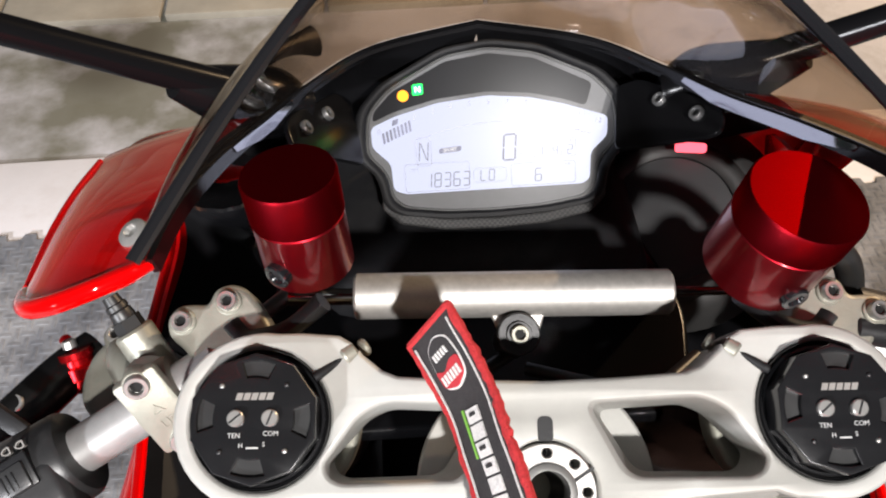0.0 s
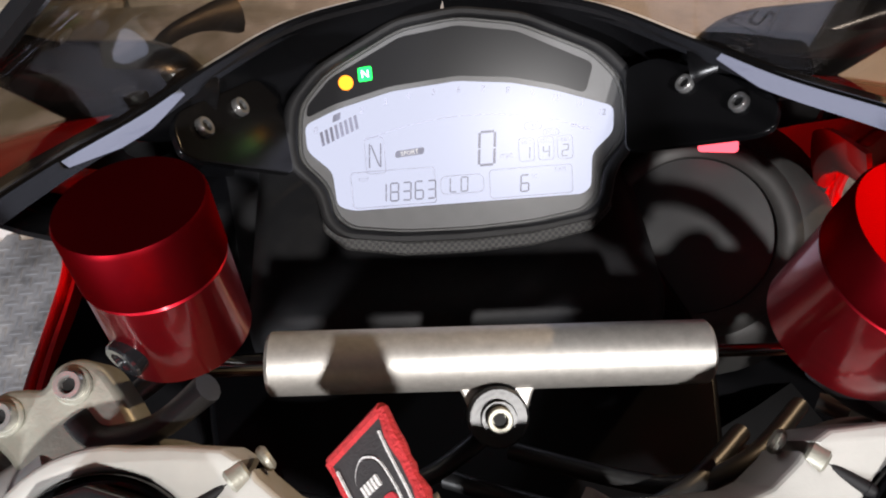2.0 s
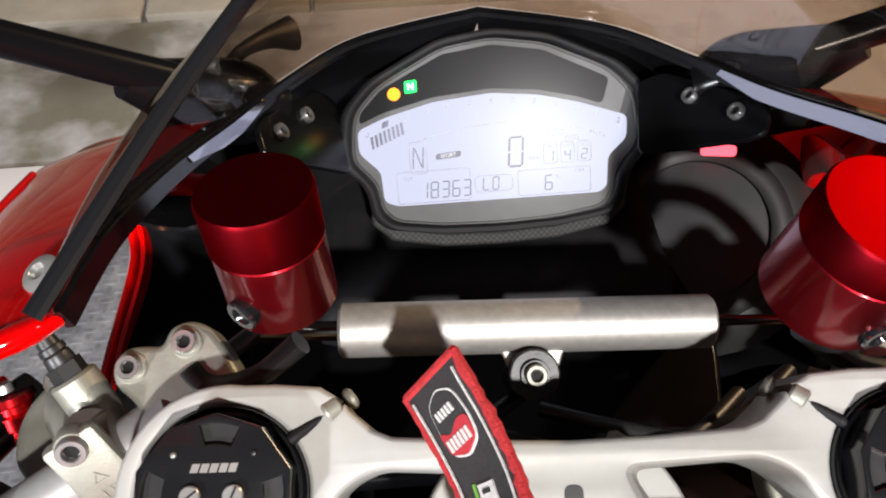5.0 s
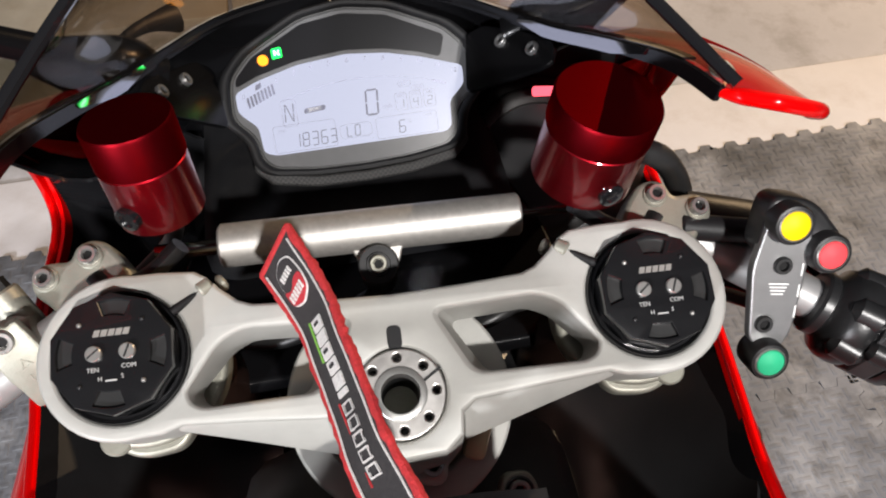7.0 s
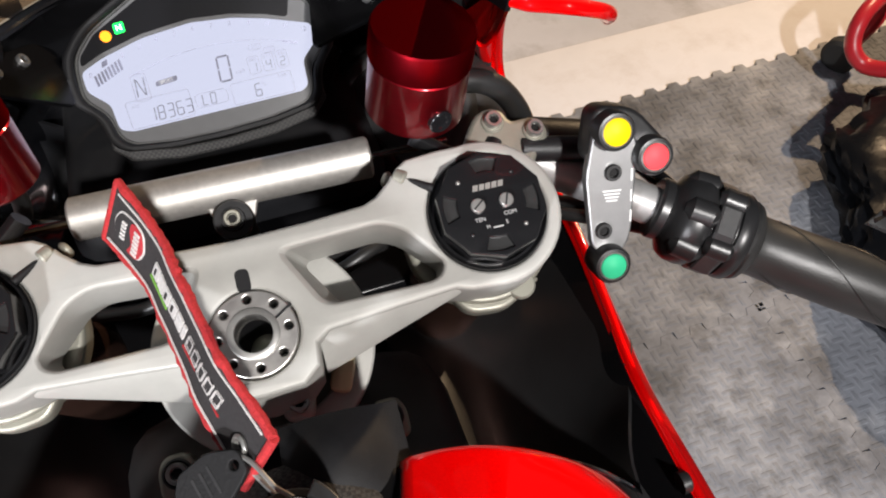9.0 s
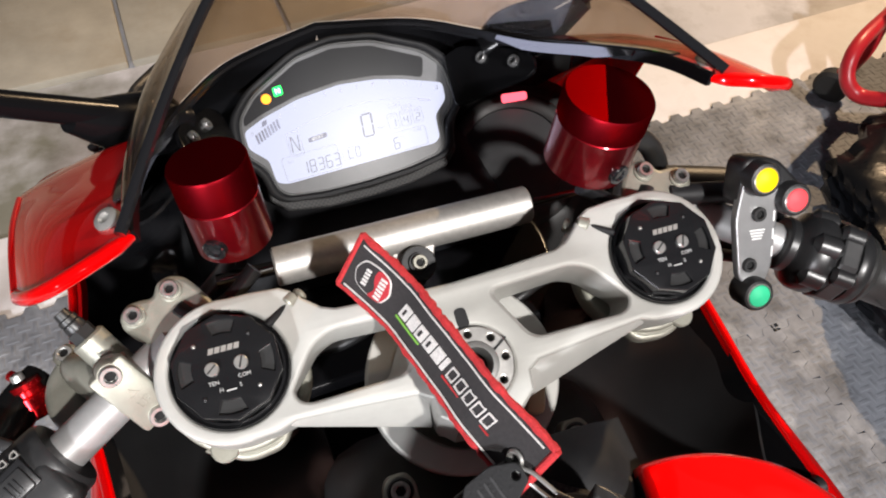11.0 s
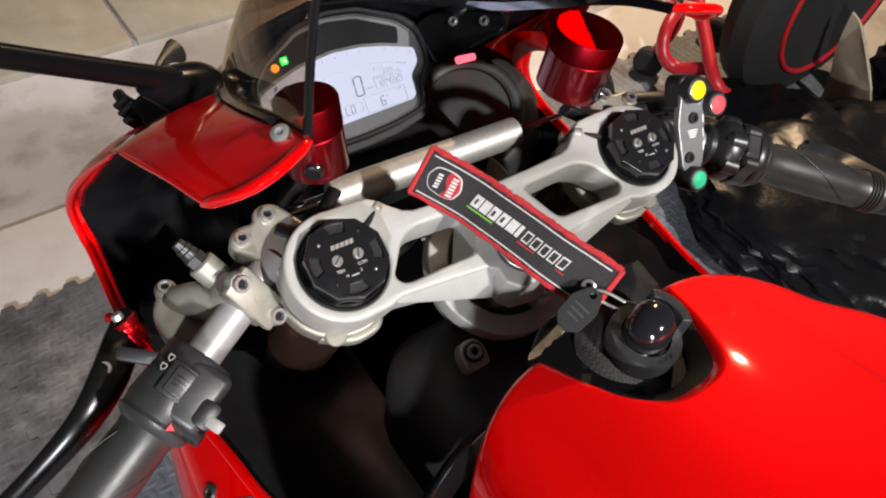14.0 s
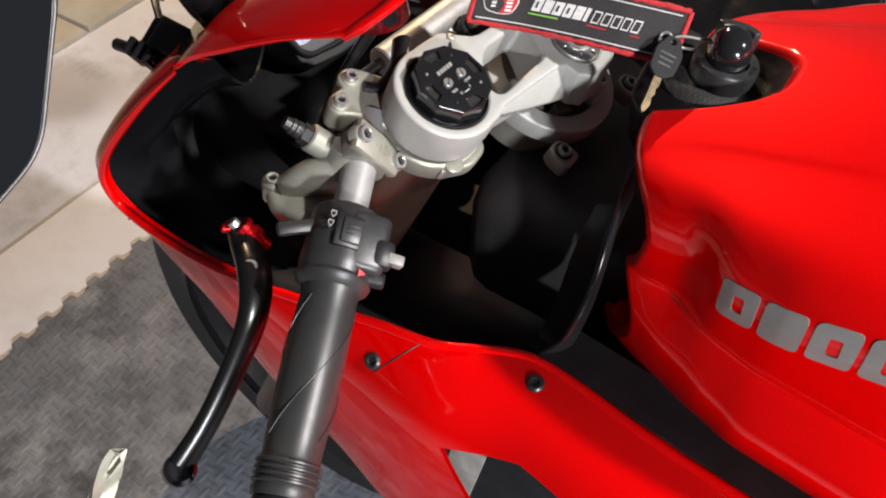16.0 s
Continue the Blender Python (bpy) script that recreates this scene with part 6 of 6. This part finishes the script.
# maker's name on both flanks as plain grey slanted blocks that follow the paint
tank_tree = BVHTree.FromPolygons([v_.co for v_ in tk.data.vertices], [p_.vertices[:] for p_ in tk.data.polygons])
for sx in (-1, 1):
    for k in range(6):
        w, h = (0.0195, 0.0245) if k < 5 else (0.0080, 0.0245)
        o = rounded([(0, 0), (w, 0), (w - 0.0015, h), (-0.0015, h)], 0.0035, 4)
        hole = rounded([(w * 0.36, h * 0.30), (w * 0.66, h * 0.30), (w * 0.60, h * 0.74), (w * 0.30, h * 0.74)], 0.0015, 3)
        t = bmesh.new()
        plate(t, [o] if k in (1, 5) else [o, hole], 0.0, 0.0006, 0)
        for c in range(1, 8):
            for ax_ in (0, 1):
                n_ = Vector((1, 0, 0)) if ax_ == 0 else Vector((0, 1, 0))
                at = n_ * (c / 8 * (w if ax_ == 0 else h))
                bmesh.ops.bisect_plane(t, geom=t.verts[:] + t.edges[:] + t.faces[:], plane_co=at, plane_no=n_)
        s0 = 0.1785 + 0.0228 * k
        for v_ in t.verts:
            y_ = -(s0 + v_.co.x)
            z_ = 0.9470 + (s0 + v_.co.x - 0.1785) * 0.278 + v_.co.y
            hit, nor, _, _ = tank_tree.ray_cast(Vector((sx * 0.4, y_, z_)), Vector((-sx, 0, 0)))
            if nor.x * sx < 0:
                nor = -nor
            v_.co = hit + nor * (0.0001 + v_.co.z)
        part("flank_decal", t, GREYDECAL, tk, "flat grey maker's lettering block")
# black strip between the tank and the side fairing
for sx in (1, -1):
    bm = bmesh.new()
    a = [Vector((sx * q[0], q[1], q[2])) for q in ((0.126, -0.106, 0.850), (0.132, -0.180, 0.850), (0.136, -0.280, 0.852), (0.138, -0.450, 0.854))]
    b = [Vector((sx * q[0], q[1], q[2])) for q in ((0.160, -0.095, 0.855), (0.170, -0.170, 0.857), (0.178, -0.260, 0.857), (0.188, -0.450, 0.862))]
    sheet(bm, between(catmull(a, 5), catmull(b, 5), 4), 0.004 * sx)
    part("tank_strip", bm, SOFT, bike, "matt black strip below the tank", B)

    # upright rear wall of the tub, with a thin raised edge
    bm = bmesh.new()
    a = catmull([(sx * q[0], q[1], q[2]) for q in ((0.158, -0.097, 0.860), (0.151, -0.107, 0.876), (0.141, -0.111, 0.902), (0.128, -0.1105, 0.925), (0.105, -0.105, 0.948), (0.075, -0.100, 0.955))], 6)
    b = catmull([(sx * q[0], q[1], q[2]) for q in ((0.140, -0.075, 0.830), (0.122, -0.078, 0.820), (0.110, -0.080, 0.830), (0.098, -0.080, 0.850), (0.085, -0.080, 0.880), (0.060, -0.080, 0.900))], 6)
    sheet(bm, between(a, b, 6, (0, -0.012, -0.006)), 0.002 * -sx)
    wall_ = part("tub_wall", bm, SATIN, bike, "satin black rear wall of the tub", B)
    bm = bmesh.new()
    tube(bm, a[::3], 0.0011, 8, 3)
    part("tub_edge", bm, GLOSS, wall_)

# engine mass and front wheel, seen only in gaps
bm = bmesh.new()
block(bm, (0, -0.02, 0.520), (0.24, 0.55, 0.40), None, 0.05, 3)
part("engine_cover", bm, SOFT, bike, "matt black engine covers", B)
bm = bmesh.new()
block(bm, (-0.165, -0.0585, 0.6600), (0.004, 0.030, 0.090), Matrix.Rotation(radians(8), 3, "X"), 0.0015)
part("heat_shield", bm, SHIELD, bike, "pale crinkled heat shield")
wc = S @ Vector((0, 0.028, -0.74))
wc.z = 0.312
bm = bmesh.new()
x_ = Vector((1, 0, 0))
prof = [(0.215, -0.045), (0.258, -0.052), (0.288, -0.038), (0.2985, 0.0), (0.288, 0.038), (0.258, 0.052), (0.215, 0.045)]
rings = []
for k in range(64):
    a = 2 * math.pi * k / 64
    rings.append([wc + Vector((h, r * math.cos(a), r * math.sin(a))) for r, h in prof])
vs = [[bm.verts.new(q) for q in r] for r in rings]
for k in range(64):
    for j in range(len(prof) - 1):
        bm.faces.new((vs[k][j], vs[k][j + 1], vs[(k + 1) % 64][j + 1], vs[(k + 1) % 64][j]))
wheel = part("front_wheel", bm, TYRE, bike, "front wheel with a black road tyre")
bm = bmesh.new()
lathe(bm, wc - x_ * 0.05, x_, [(0.205, 0), (0.218, 0.004), (0.205, 0.012), (0.200, 0.05), (0.205, 0.088), (0.218, 0.096), (0.205, 0.1)], 64, caps=False)
part("wheel_rim", bm, BLACK, wheel)
for k in range(5):
    a = 2 * math.pi * k / 5
    bm = bmesh.new()
    rod(bm, wc + Vector((0, 0.03 * math.cos(a), 0.03 * math.sin(a))), wc + Vector((0, 0.205 * math.cos(a), 0.205 * math.sin(a))), 0.016, 0.012, seg=12)
    part("spoke", bm, BLACK, wheel)
bm = bmesh.new()
pts = []
for k in range(9):
    a = radians(150 - k * 15)
    pts.append(wc + Vector((0, 0.325 * math.cos(a), 0.325 * math.sin(a))))
rows_ = [[q + Vector((dx, 0, 0)) + (wc - q).normalized() * (0.018 * (abs(dx) / 0.06) ** 2) for dx in (-0.066, -0.045, -0.02, 0, 0.02, 0.045, 0.066)] for q in catmull(pts, 3)]
sheet(bm, rows_, 0.003)
part("front_mudguard", bm, RED, bike, "glossy red front mudguard")
bm = bmesh.new()
lathe(bm, (0, -1.09, 0.312), (1, 0, 0), [(0.215, -0.085), (0.262, -0.095), (0.300, -0.06), (0.314, 0.0), (0.300, 0.06), (0.262, 0.095), (0.215, 0.085)], 48)
part("rear_wheel", bm, TYRE, bike, "rear wheel with a black road tyre", B)
bm = bmesh.new()
block(bm, (0, -0.78, 0.86), (0.22, 0.42, 0.07), None, 0.03, 3)
part("seat", bm, SOFT, bike, "black seat", B)

# ---- ignition lock, key and band ----
LOCK = pose(-0.002, -0.111, 0.979, 6, 0, 0)
bm = bmesh.new()
plate(bm, [rounded([(-0.052, 0.006), (-0.046, 0.020), (-0.030, 0.034), (0.009, 0.042), (0.030, 0.036), (0.044, 0.022), (0.049, 0.004), (0.054, -0.020), (0.051, -0.038), (0.036, -0.050), (0.0, -0.055), (-0.022, -0.050), (-0.038, -0.036), (-0.048, -0.016)], 0.010, 5)], -0.030, 0.003, 0.004, 3)
part("lock_surround", bm, mat("satin_black_cover", (0.004, 0.004, 0.0045), 0.40, bump=0.1, bump_scale=900, spec=0.09),  bike, "black plastic cover round the ignition lock", pose(-0.002, -0.111, 0.9775, -6, 0, 0))
bm = bmesh.new()
lathe(bm, (0.006, -0.006, -0.004), (0, 0, 1), [(0.0345, -0.002), (0.0335, 0.004), (0.0290, 0.0075), (0.0235, 0.0105), (0.0205, 0.0105), (0.0200, 0.004)], 48)
part("carbon_collar", bm, CARBON, bike, "carbon-look collar", LOCK)
bm = bmesh.new()
rows_ = [[Vector((0.006 + 0.044 * u / 12, 0.006 + 0.036 * w / 8, -0.004 + 0.011 * math.sin(math.pi * min(1.0, u / 12 + 0.12)) * math.sin(math.pi * (w / 8 * 0.85 + 0.1)))) for u in range(13)] for w in range(9)]
sheet(bm, rows_, 0.002)
part("front_panel", bm, SOFT, bike, "domed black panel ahead of the tank", LOCK @ pose(0, 0, -0.002), angle=60)
bm = bmesh.new()
lathe(bm, (0.006, -0.006, -0.004), (0, 0, 1), [(0.0198, 0), (0.0198, 0.0210), (0.0190, 0.0225), (0.0135, 0.0225), (0.0125, 0.0180), (0.0001, 0.0180)], 48)
lock = part("ignition_lock", bm, SWITCH, bike, "grey ignition lock barrel", LOCK)
bm = bmesh.new()
arc = [(0.0195, a) for a in range(-28, 62, 6)] + [(0.0140, a) for a in range(56, -34, -6)]
plate(bm, [[Vector((0.006 + r * math.cos(radians(a)), -0.006 + r * math.sin(radians(a)))) for r, a in arc]], 0.016, 0.0330, 0.001, 2)
part("barrel_ear", bm, SWITCH, lock, "raised grey ear of the barrel")
bm = bmesh.new()
block(bm, (0.004, -0.013, 0.0145), (0.012, 0.004, 0.001), None, 0.0004)
part("lock_slot", bm, ALU, lock)
bm = bmesh.new()
letters(bm, "LOCK", 0.0036, pose(0.006, -0.0222, 0.0187), 0.0001)
part("lock_lettering", bm, BLACK, lock)

key = tagged(new("ignition_key"), "black-headed ignition key in the lock", "key")
bm = bmesh.new()
plate(bm, [[Vector((0.0145 * math.cos(2 * math.pi * k / 28), 0.011 + 0.0145 * math.sin(2 * math.pi * k / 28))) for k in range(28)]], -0.0120, 0.0120, 0.0110, 7, m=LOCK @ pose(0.006, -0.005, 0.0130, 90, 0, 28))
part("key_head", bm, GLOSS, key, "gloss black key head")
bm = bmesh.new()
tube(bm, [Vector(q) for q in ((0.002, -0.100, 1.004), (0.010, -0.108, 1.003), (0.011, -0.112, 1.000), (0.004, -0.104, 0.997), (-0.004, -0.092, 0.998), (-0.008, -0.086, 1.002), (-0.004, -0.090, 1.005), (0.002, -0.100, 1.004))], 0.0009, 8)
part("key_ring", bm, STEEL, key, "thin steel ring")

spare = tagged(new("spare_key"), "small grey and brass key hanging from the ring", "key")
kdir = (Vector((-0.047, -0.094, 0.982)) - Vector((-0.008, -0.088, 1.003))).normalized()
kn = Vector((-0.55, -0.45, 0.70))
kn = (kn - kdir * kn.dot(kdir)).normalized()
km = Matrix((kn.cross(kdir), kdir, kn)).transposed().to_4x4()
km.translation = Vector((-0.008, -0.088, 1.003))
bm = bmesh.new()
plate(bm, [rounded([(-0.004, -0.002), (0.004, -0.002), (0.0088, 0.008), (0.0080, 0.021), (0.0030, 0.0255), (-0.0030, 0.0255), (-0.0080, 0.021), (-0.0088, 0.008)], 0.002), circle(0, 0.0015, 0.0018, 14)], -0.0015, 0.0015, 0.0005, 1, m=km)
part("key_bow", bm, mat("grey_key_shell", (0.014, 0.014, 0.0145), 0.55, 0.0, bump=0.3, bump_scale=700, spec=0.12), spare, "grey key bow with worn print")
bm = bmesh.new()
plate(bm, [[Vector(q) for q in ((-0.0026, 0.024), (0.0024, 0.024), (0.0024, 0.031), (0.0014, 0.033), (0.0023, 0.036), (0.0012, 0.039), (0.0021, 0.043), (0.0012, 0.047), (-0.0006, 0.050), (-0.0026, 0.047))]], -0.0009, 0.0009, 0.0002, 1, m=km)
part("key_blade", bm, BRASS, spare, "worn brass key blade")
bm = bmesh.new()
for k in range(3):
    block(bm, km @ Vector((0, 0.010 + 0.0035 * k, 0.0016)), (0.010 - 0.001 * k, 0.0010, 0.0002), km.to_3x3())
part("key_print", bm, SWITCH, spare)

# woven key band standing stiffly out over the clamp
band = tagged(new("key_band"), "black woven key band with red stitched edge and badge", "lanyard")
E0, E1 = Vector((-0.0437, 0.0325, 1.0060)), Vector((-0.0030, -0.0905, 1.0030))
WID = Vector((0.0155, 0.0010, 0.0275)).normalized()
BLEN, BW = (E1 - E0).length, 0.0320
BN = (E1 - E0).normalized().cross(WID).normalized()
if BN.x > 0:
    BN = -BN


def band_at(s, w, h=0.0):
    """The point s along and w across the band (metres from its free end and middle), h off its face."""
    t = s / BLEN
    c = E0.lerp(E1, t) + BN * (-0.0030 * math.sin(math.pi * t) - 0.0020 * math.sin(2.2 * math.pi * t) + 0.00035 * math.sin(19 * t) + 0.00012 * math.sin(37 * t - 40 * w)) + Vector((0, 0, 0.002 * math.sin(math.pi * t)))
    tw = radians(7) * math.sin(2.6 * t + 0.4)
    wd = WID * math.cos(tw) + BN * math.sin(tw)
    n = BN * math.cos(tw) - WID * math.sin(tw)
    return c + wd * w + n * h


def strip(bm, s0, s1, w0, w1, h, th, n=24):
    rows_ = [[band_at(s0 + (s1 - s0) * i / n, w0 + (w1 - w0) * j / 4, h) for j in range(5)] for i in range(n + 1)]
    sheet(bm, rows_, th)


fray = random.Random(8)
bm = bmesh.new()
strip(bm, 0, BLEN, -BW / 2, BW / 2, 0.0009, 0.0018, 36)
part("band_cloth", bm, FABRIC, band, "black woven cloth")
for s in (-1, 1):
    bm = bmesh.new()
    tube(bm, [band_at(BLEN * k / 60, s * BW / 2 + fray.uniform(-0.0003, 0.0003), fray.uniform(-0.0002, 0.0002)) for k in range(61)], [fray.uniform(0.0014, 0.0021) for k in range(61)], 8, 1)
    part("stitched_edge", bm, REDFAB, band, "thick red stitching")
    bm = bmesh.new()
    strip(bm, 0.004, BLEN - 0.004, s * (BW / 2 - 0.0036), s * (BW / 2 - 0.0030), 0.0014 , 0.0006)
    part("white_line", bm, THREAD, band, "thin white stitched line")
for s0 in (0.0, BLEN):
    bm = bmesh.new()
    tube(bm, [band_at(s0, -BW / 2 + BW * k / 6) for k in range(7)], 0.0018, 8, 2)
    part("end_stitching", bm, REDFAB, band, "red stitched end")


def shape_on_band(bm, pts, h=0.0015):
    """A flat woven shape from (along, across) points laid on the band's face."""
    a = [bm.verts.new(band_at(s, w, h)) for s, w in pts]
    b = [bm.verts.new(band_at(s, w, h - 0.0006)) for s, w in pts]
    bm.faces.new(a)
    for i in range(len(a)):
        k = (i + 1) % len(a)
        bm.faces.new((a[i], b[i], b[k], a[k]))


def shield(k):
    c = Vector((0.0165, 0.0))
    p_ = rounded([(0.0052, 0.0), (0.0085, 0.0078), (0.0180, 0.0092), (0.0255, 0.0080), (0.0285, 0.0), (0.0255, -0.0080), (0.0180, -0.0092), (0.0085, -0.0078)], 0.003, 3)
    return [c + (q - c) * k for q in p_]


bm = bmesh.new()
shape_on_band(bm, shield(1.0), 0.0013)
part("badge_border", bm, THREAD, band, "white badge outline")
bm = bmesh.new()
shape_on_band(bm, shield(0.92), 0.0017)
part("badge_field", bm, FABRIC, band)
bm = bmesh.new()
shape_on_band(bm, [q for q in rounded([(0.0176, 0.0086), (0.0250, 0.0074), (0.0278, 0.0), (0.0250, -0.0074), (0.0170, -0.0086), (0.0200, -0.0030), (0.0170, 0.0030)], 0.002, 3)], 0.0021)
part("badge_red", bm, REDLOGO, band, "red half of the badge")
for k in range(6):
    w = -0.0066 + 0.0023 * k
    bm = bmesh.new()
    shape_on_band(bm, [(0.0208, w), (0.0246, w + 0.0004), (0.0246, w + 0.0018), (0.0208, w + 0.0014)], 0.0025)
    part("badge_mark", bm, THREAD, band)
for k in range(5):
    w = -0.0052 + 0.0021 * k
    bm = bmesh.new()
    shape_on_band(bm, [(0.0118, w), (0.0146, w + 0.0004), (0.0146, w + 0.0016), (0.0118, w + 0.0012)], 0.0023)
    part("badge_mark", bm, THREAD, band)
# maker's name in plain blocks: bold ones, then thin ones
for k in range(6):
    s = 0.0365 + 0.0066 * k
    w_ = 0.0056 if k < 5 else 0.0024
    bm = bmesh.new()
    shape_on_band(bm, [(s, -0.0034), (s + w_, -0.0034), (s + w_ + 0.0014, 0.0048), (s + 0.0014, 0.0048)], 0.0015)
    block_ = part("name_block", bm, THREAD, band, "bold white woven name block")
    if k in (0, 2, 3):
        bm = bmesh.new()
        s += 0.0005
        shape_on_band(bm, [(s + 0.0016, -0.0012), (s + 0.0030, -0.0012), (s + 0.0036, 0.0026), (s + 0.0022, 0.0026)], 0.0019)
        part("block_gap", bm, FABRIC, block_)
for k in range(5):
    s = 0.0745 + 0.0062 * k
    bm = bmesh.new()
    o = [(s, -0.0034), (s + 0.0048, -0.0034), (s + 0.0060, 0.0042), (s + 0.0012, 0.0042)]
    n_ = [(s + 0.0007, -0.0026), (s + 0.0043, -0.0026), (s + 0.0053, 0.0034), (s + 0.0017, 0.0034)]
    for h in (0.0015, 0.0009):
        o_ = [bm.verts.new(band_at(*q, h)) for q in o]
        i_ = [bm.verts.new(band_at(*q, h)) for q in n_]
        for a_ in range(4):
            b_ = (a_ + 1) % 4
            bm.faces.new((o_[a_], o_[b_], i_[b_], i_[a_]))
    part("thin_block", bm, THREAD, band, "thin white outlined name block")
bm = bmesh.new()
shape_on_band(bm, [(0.0355, -0.0058), (0.0545, -0.0058), (0.0545, -0.0049), (0.0355, -0.0049)], 0.0015)
part("green_line", bm, GREENTHREAD, band, "thin green stitched line")
bm = bmesh.new()
shape_on_band(bm, [(0.0730, -0.0058), (0.1060, -0.0058), (0.1060, -0.0050), (0.0730, -0.0050)], 0.0015)
part("red_line", bm, REDFAB, band)
bm = bmesh.new()
c = band_at(BLEN - 0.009, -0.002, 0.0012)
lathe(bm, c, BN, [(0.0022, 0), (0.0040, 0.0002), (0.0044, 0.0010), (0.0036, 0.0018), (0.0024, 0.0014), (0.0022, 0)], 24, caps=False)
part("eyelet", bm, STEEL, band, "steel eyelet")

# ---- beyond the motorcycle on the right ----
def paddock_stand():
    st = tagged(new("paddock_stand"), "red tubular paddock stand on small black wheels", "paddock stand")
    for nm, pts in (("stand_leg", [(1.36, 0.93, 0.30), (1.29, 0.80, 0.25), (1.235, 0.68, 0.20), (1.30, 0.645, 0.15), (1.40, 0.60, 0.09), (1.50, 0.60, 0.030)]), ("stand_loop", [(1.42, 0.97, 0.25), (1.245, 0.88, 0.25), (1.205, 0.84, 0.20), (1.225, 0.80, 0.17), (1.262, 0.735, 0.20)]), ("stand_hook", [(1.58, 0.92, 0.32), (1.45, 0.85, 0.25), (1.43, 0.81, 0.235), (1.50, 0.78, 0.235)]), ("stand_bar", [(1.33, 0.97, 0.045), (1.36, 0.95, 0.15), (1.42, 0.97, 0.25), (1.58, 0.92, 0.32)])):
        bm = bmesh.new()
        tube(bm, pts, 0.017, 14, 6)
        part(nm, bm, STANDRED, st)
    for q in ((1.33, 0.97, 0.045), (1.62, 1.00, 0.045)):
        bm = bmesh.new()
        rod(bm, Vector(q) - Vector((0.018, 0.01, 0)), Vector(q) + Vector((0.018, 0.01, 0)), 0.042, seg=28, bevel=0.008)
        part("stand_wheel", bm, TYRE, st, "black rubber stand wheel")


paddock_stand()
other = tagged(new("parked_motorcycle"), "dark parked motorcycle with a red wheel stripe", "motorcycle")
bm = bmesh.new()
wc2 = Vector((1.63, 0.76, 0.335))
ax = Vector((-0.06, 1.0, 0.0)).normalized()
lathe(bm, wc2 - ax * 0.07, ax, [(0.20, 0), (0.26, 0.0), (0.31, 0.03), (0.325, 0.07), (0.31, 0.11), (0.26, 0.14), (0.20, 0.14)], 56)
part("wheel", bm, TYRE, other)
bm = bmesh.new()
x, y, z = frame_of(ax)
tube(bm, [wc2 - ax * 0.073 + (x * math.cos(2 * math.pi * k / 24) + y * math.sin(2 * math.pi * k / 24)) * 0.215 for k in range(25)], 0.007, 8, 2)
part("rim_stripe", bm, STANDRED, other, "red rim stripe")
bm = bmesh.new()
block(bm, (2.25, 0.62, 0.50), (0.75, 0.5, 0.62), Matrix.Rotation(radians(-8), 3, "Z"), 0.15, 4)
part("body", bm, CLOTH, other)


def crumpled(name, c, size, seed, material, label, category, amp=0.22, n=28):
    r = random.Random(seed)
    off = Vector((r.uniform(0, 50), r.uniform(0, 50), r.uniform(0, 50)))
    bm = bmesh.new()
    bmesh.ops.create_icosphere(bm, subdivisions=5, radius=1)
    for v_ in bm.verts:
        q = v_.co.copy()
        k = 1 + amp * noise.noise(q * 1.6 + off) + 0.5 * amp * (0.5 - abs(noise.noise(q * 4.0 + off))) + 0.45 * amp * (0.5 - abs(noise.noise(q * 8.0 + off))) + 0.34 * amp * (0.5 - abs(noise.noise(q * 13.0 - off))) + 0.08 * amp * (0.5 - abs(noise.noise(q * 17.0 + off)))
        v_.co = Vector((q.x * size[0], q.y * size[1], max(q.z, -0.75) * size[2])) * k
    zmin = min(v_.co.z for v_ in bm.verts)
    return thing(name, bm, material, label, category, m=pose(c[0], c[1], 0.011 - zmin))


crumpled("rubbish_bag", (1.46, 0.28, 0), (0.34, 0.26, 0.11), 4, BAG, "crumpled shiny black plastic bag on the mats", "bag")
crumpled("rubbish_bag", (1.24, 0.36, 0), (0.27, 0.34, 0.11), 9, BAG, "crumpled shiny black plastic sheet beside the motorcycle", "bag")
crumpled("rubbish_bag", (1.90, 0.25, 0), (0.36, 0.30, 0.18), 12, BAG, "heap of crumpled shiny black plastic", "bag")
bm = bmesh.new()
rows_ = [[Vector((1.70, 0.640, 0.012)).lerp(Vector((1.66, 0.430, 0.012)), j / 4).lerp(Vector((1.585, 0.625, 0.34)).lerp(Vector((1.575, 0.545, 0.30)), j / 4), i / 5) + Vector((0.010 * math.sin(1.3 * i + j), 0, 0)) for j in range(5)] for i in range(6)]
sheet(bm, rows_, 0.006)
thing("board", bm, TARP, "tan sheet of bent cardboard leaning by the parked wheel", "cardboard")
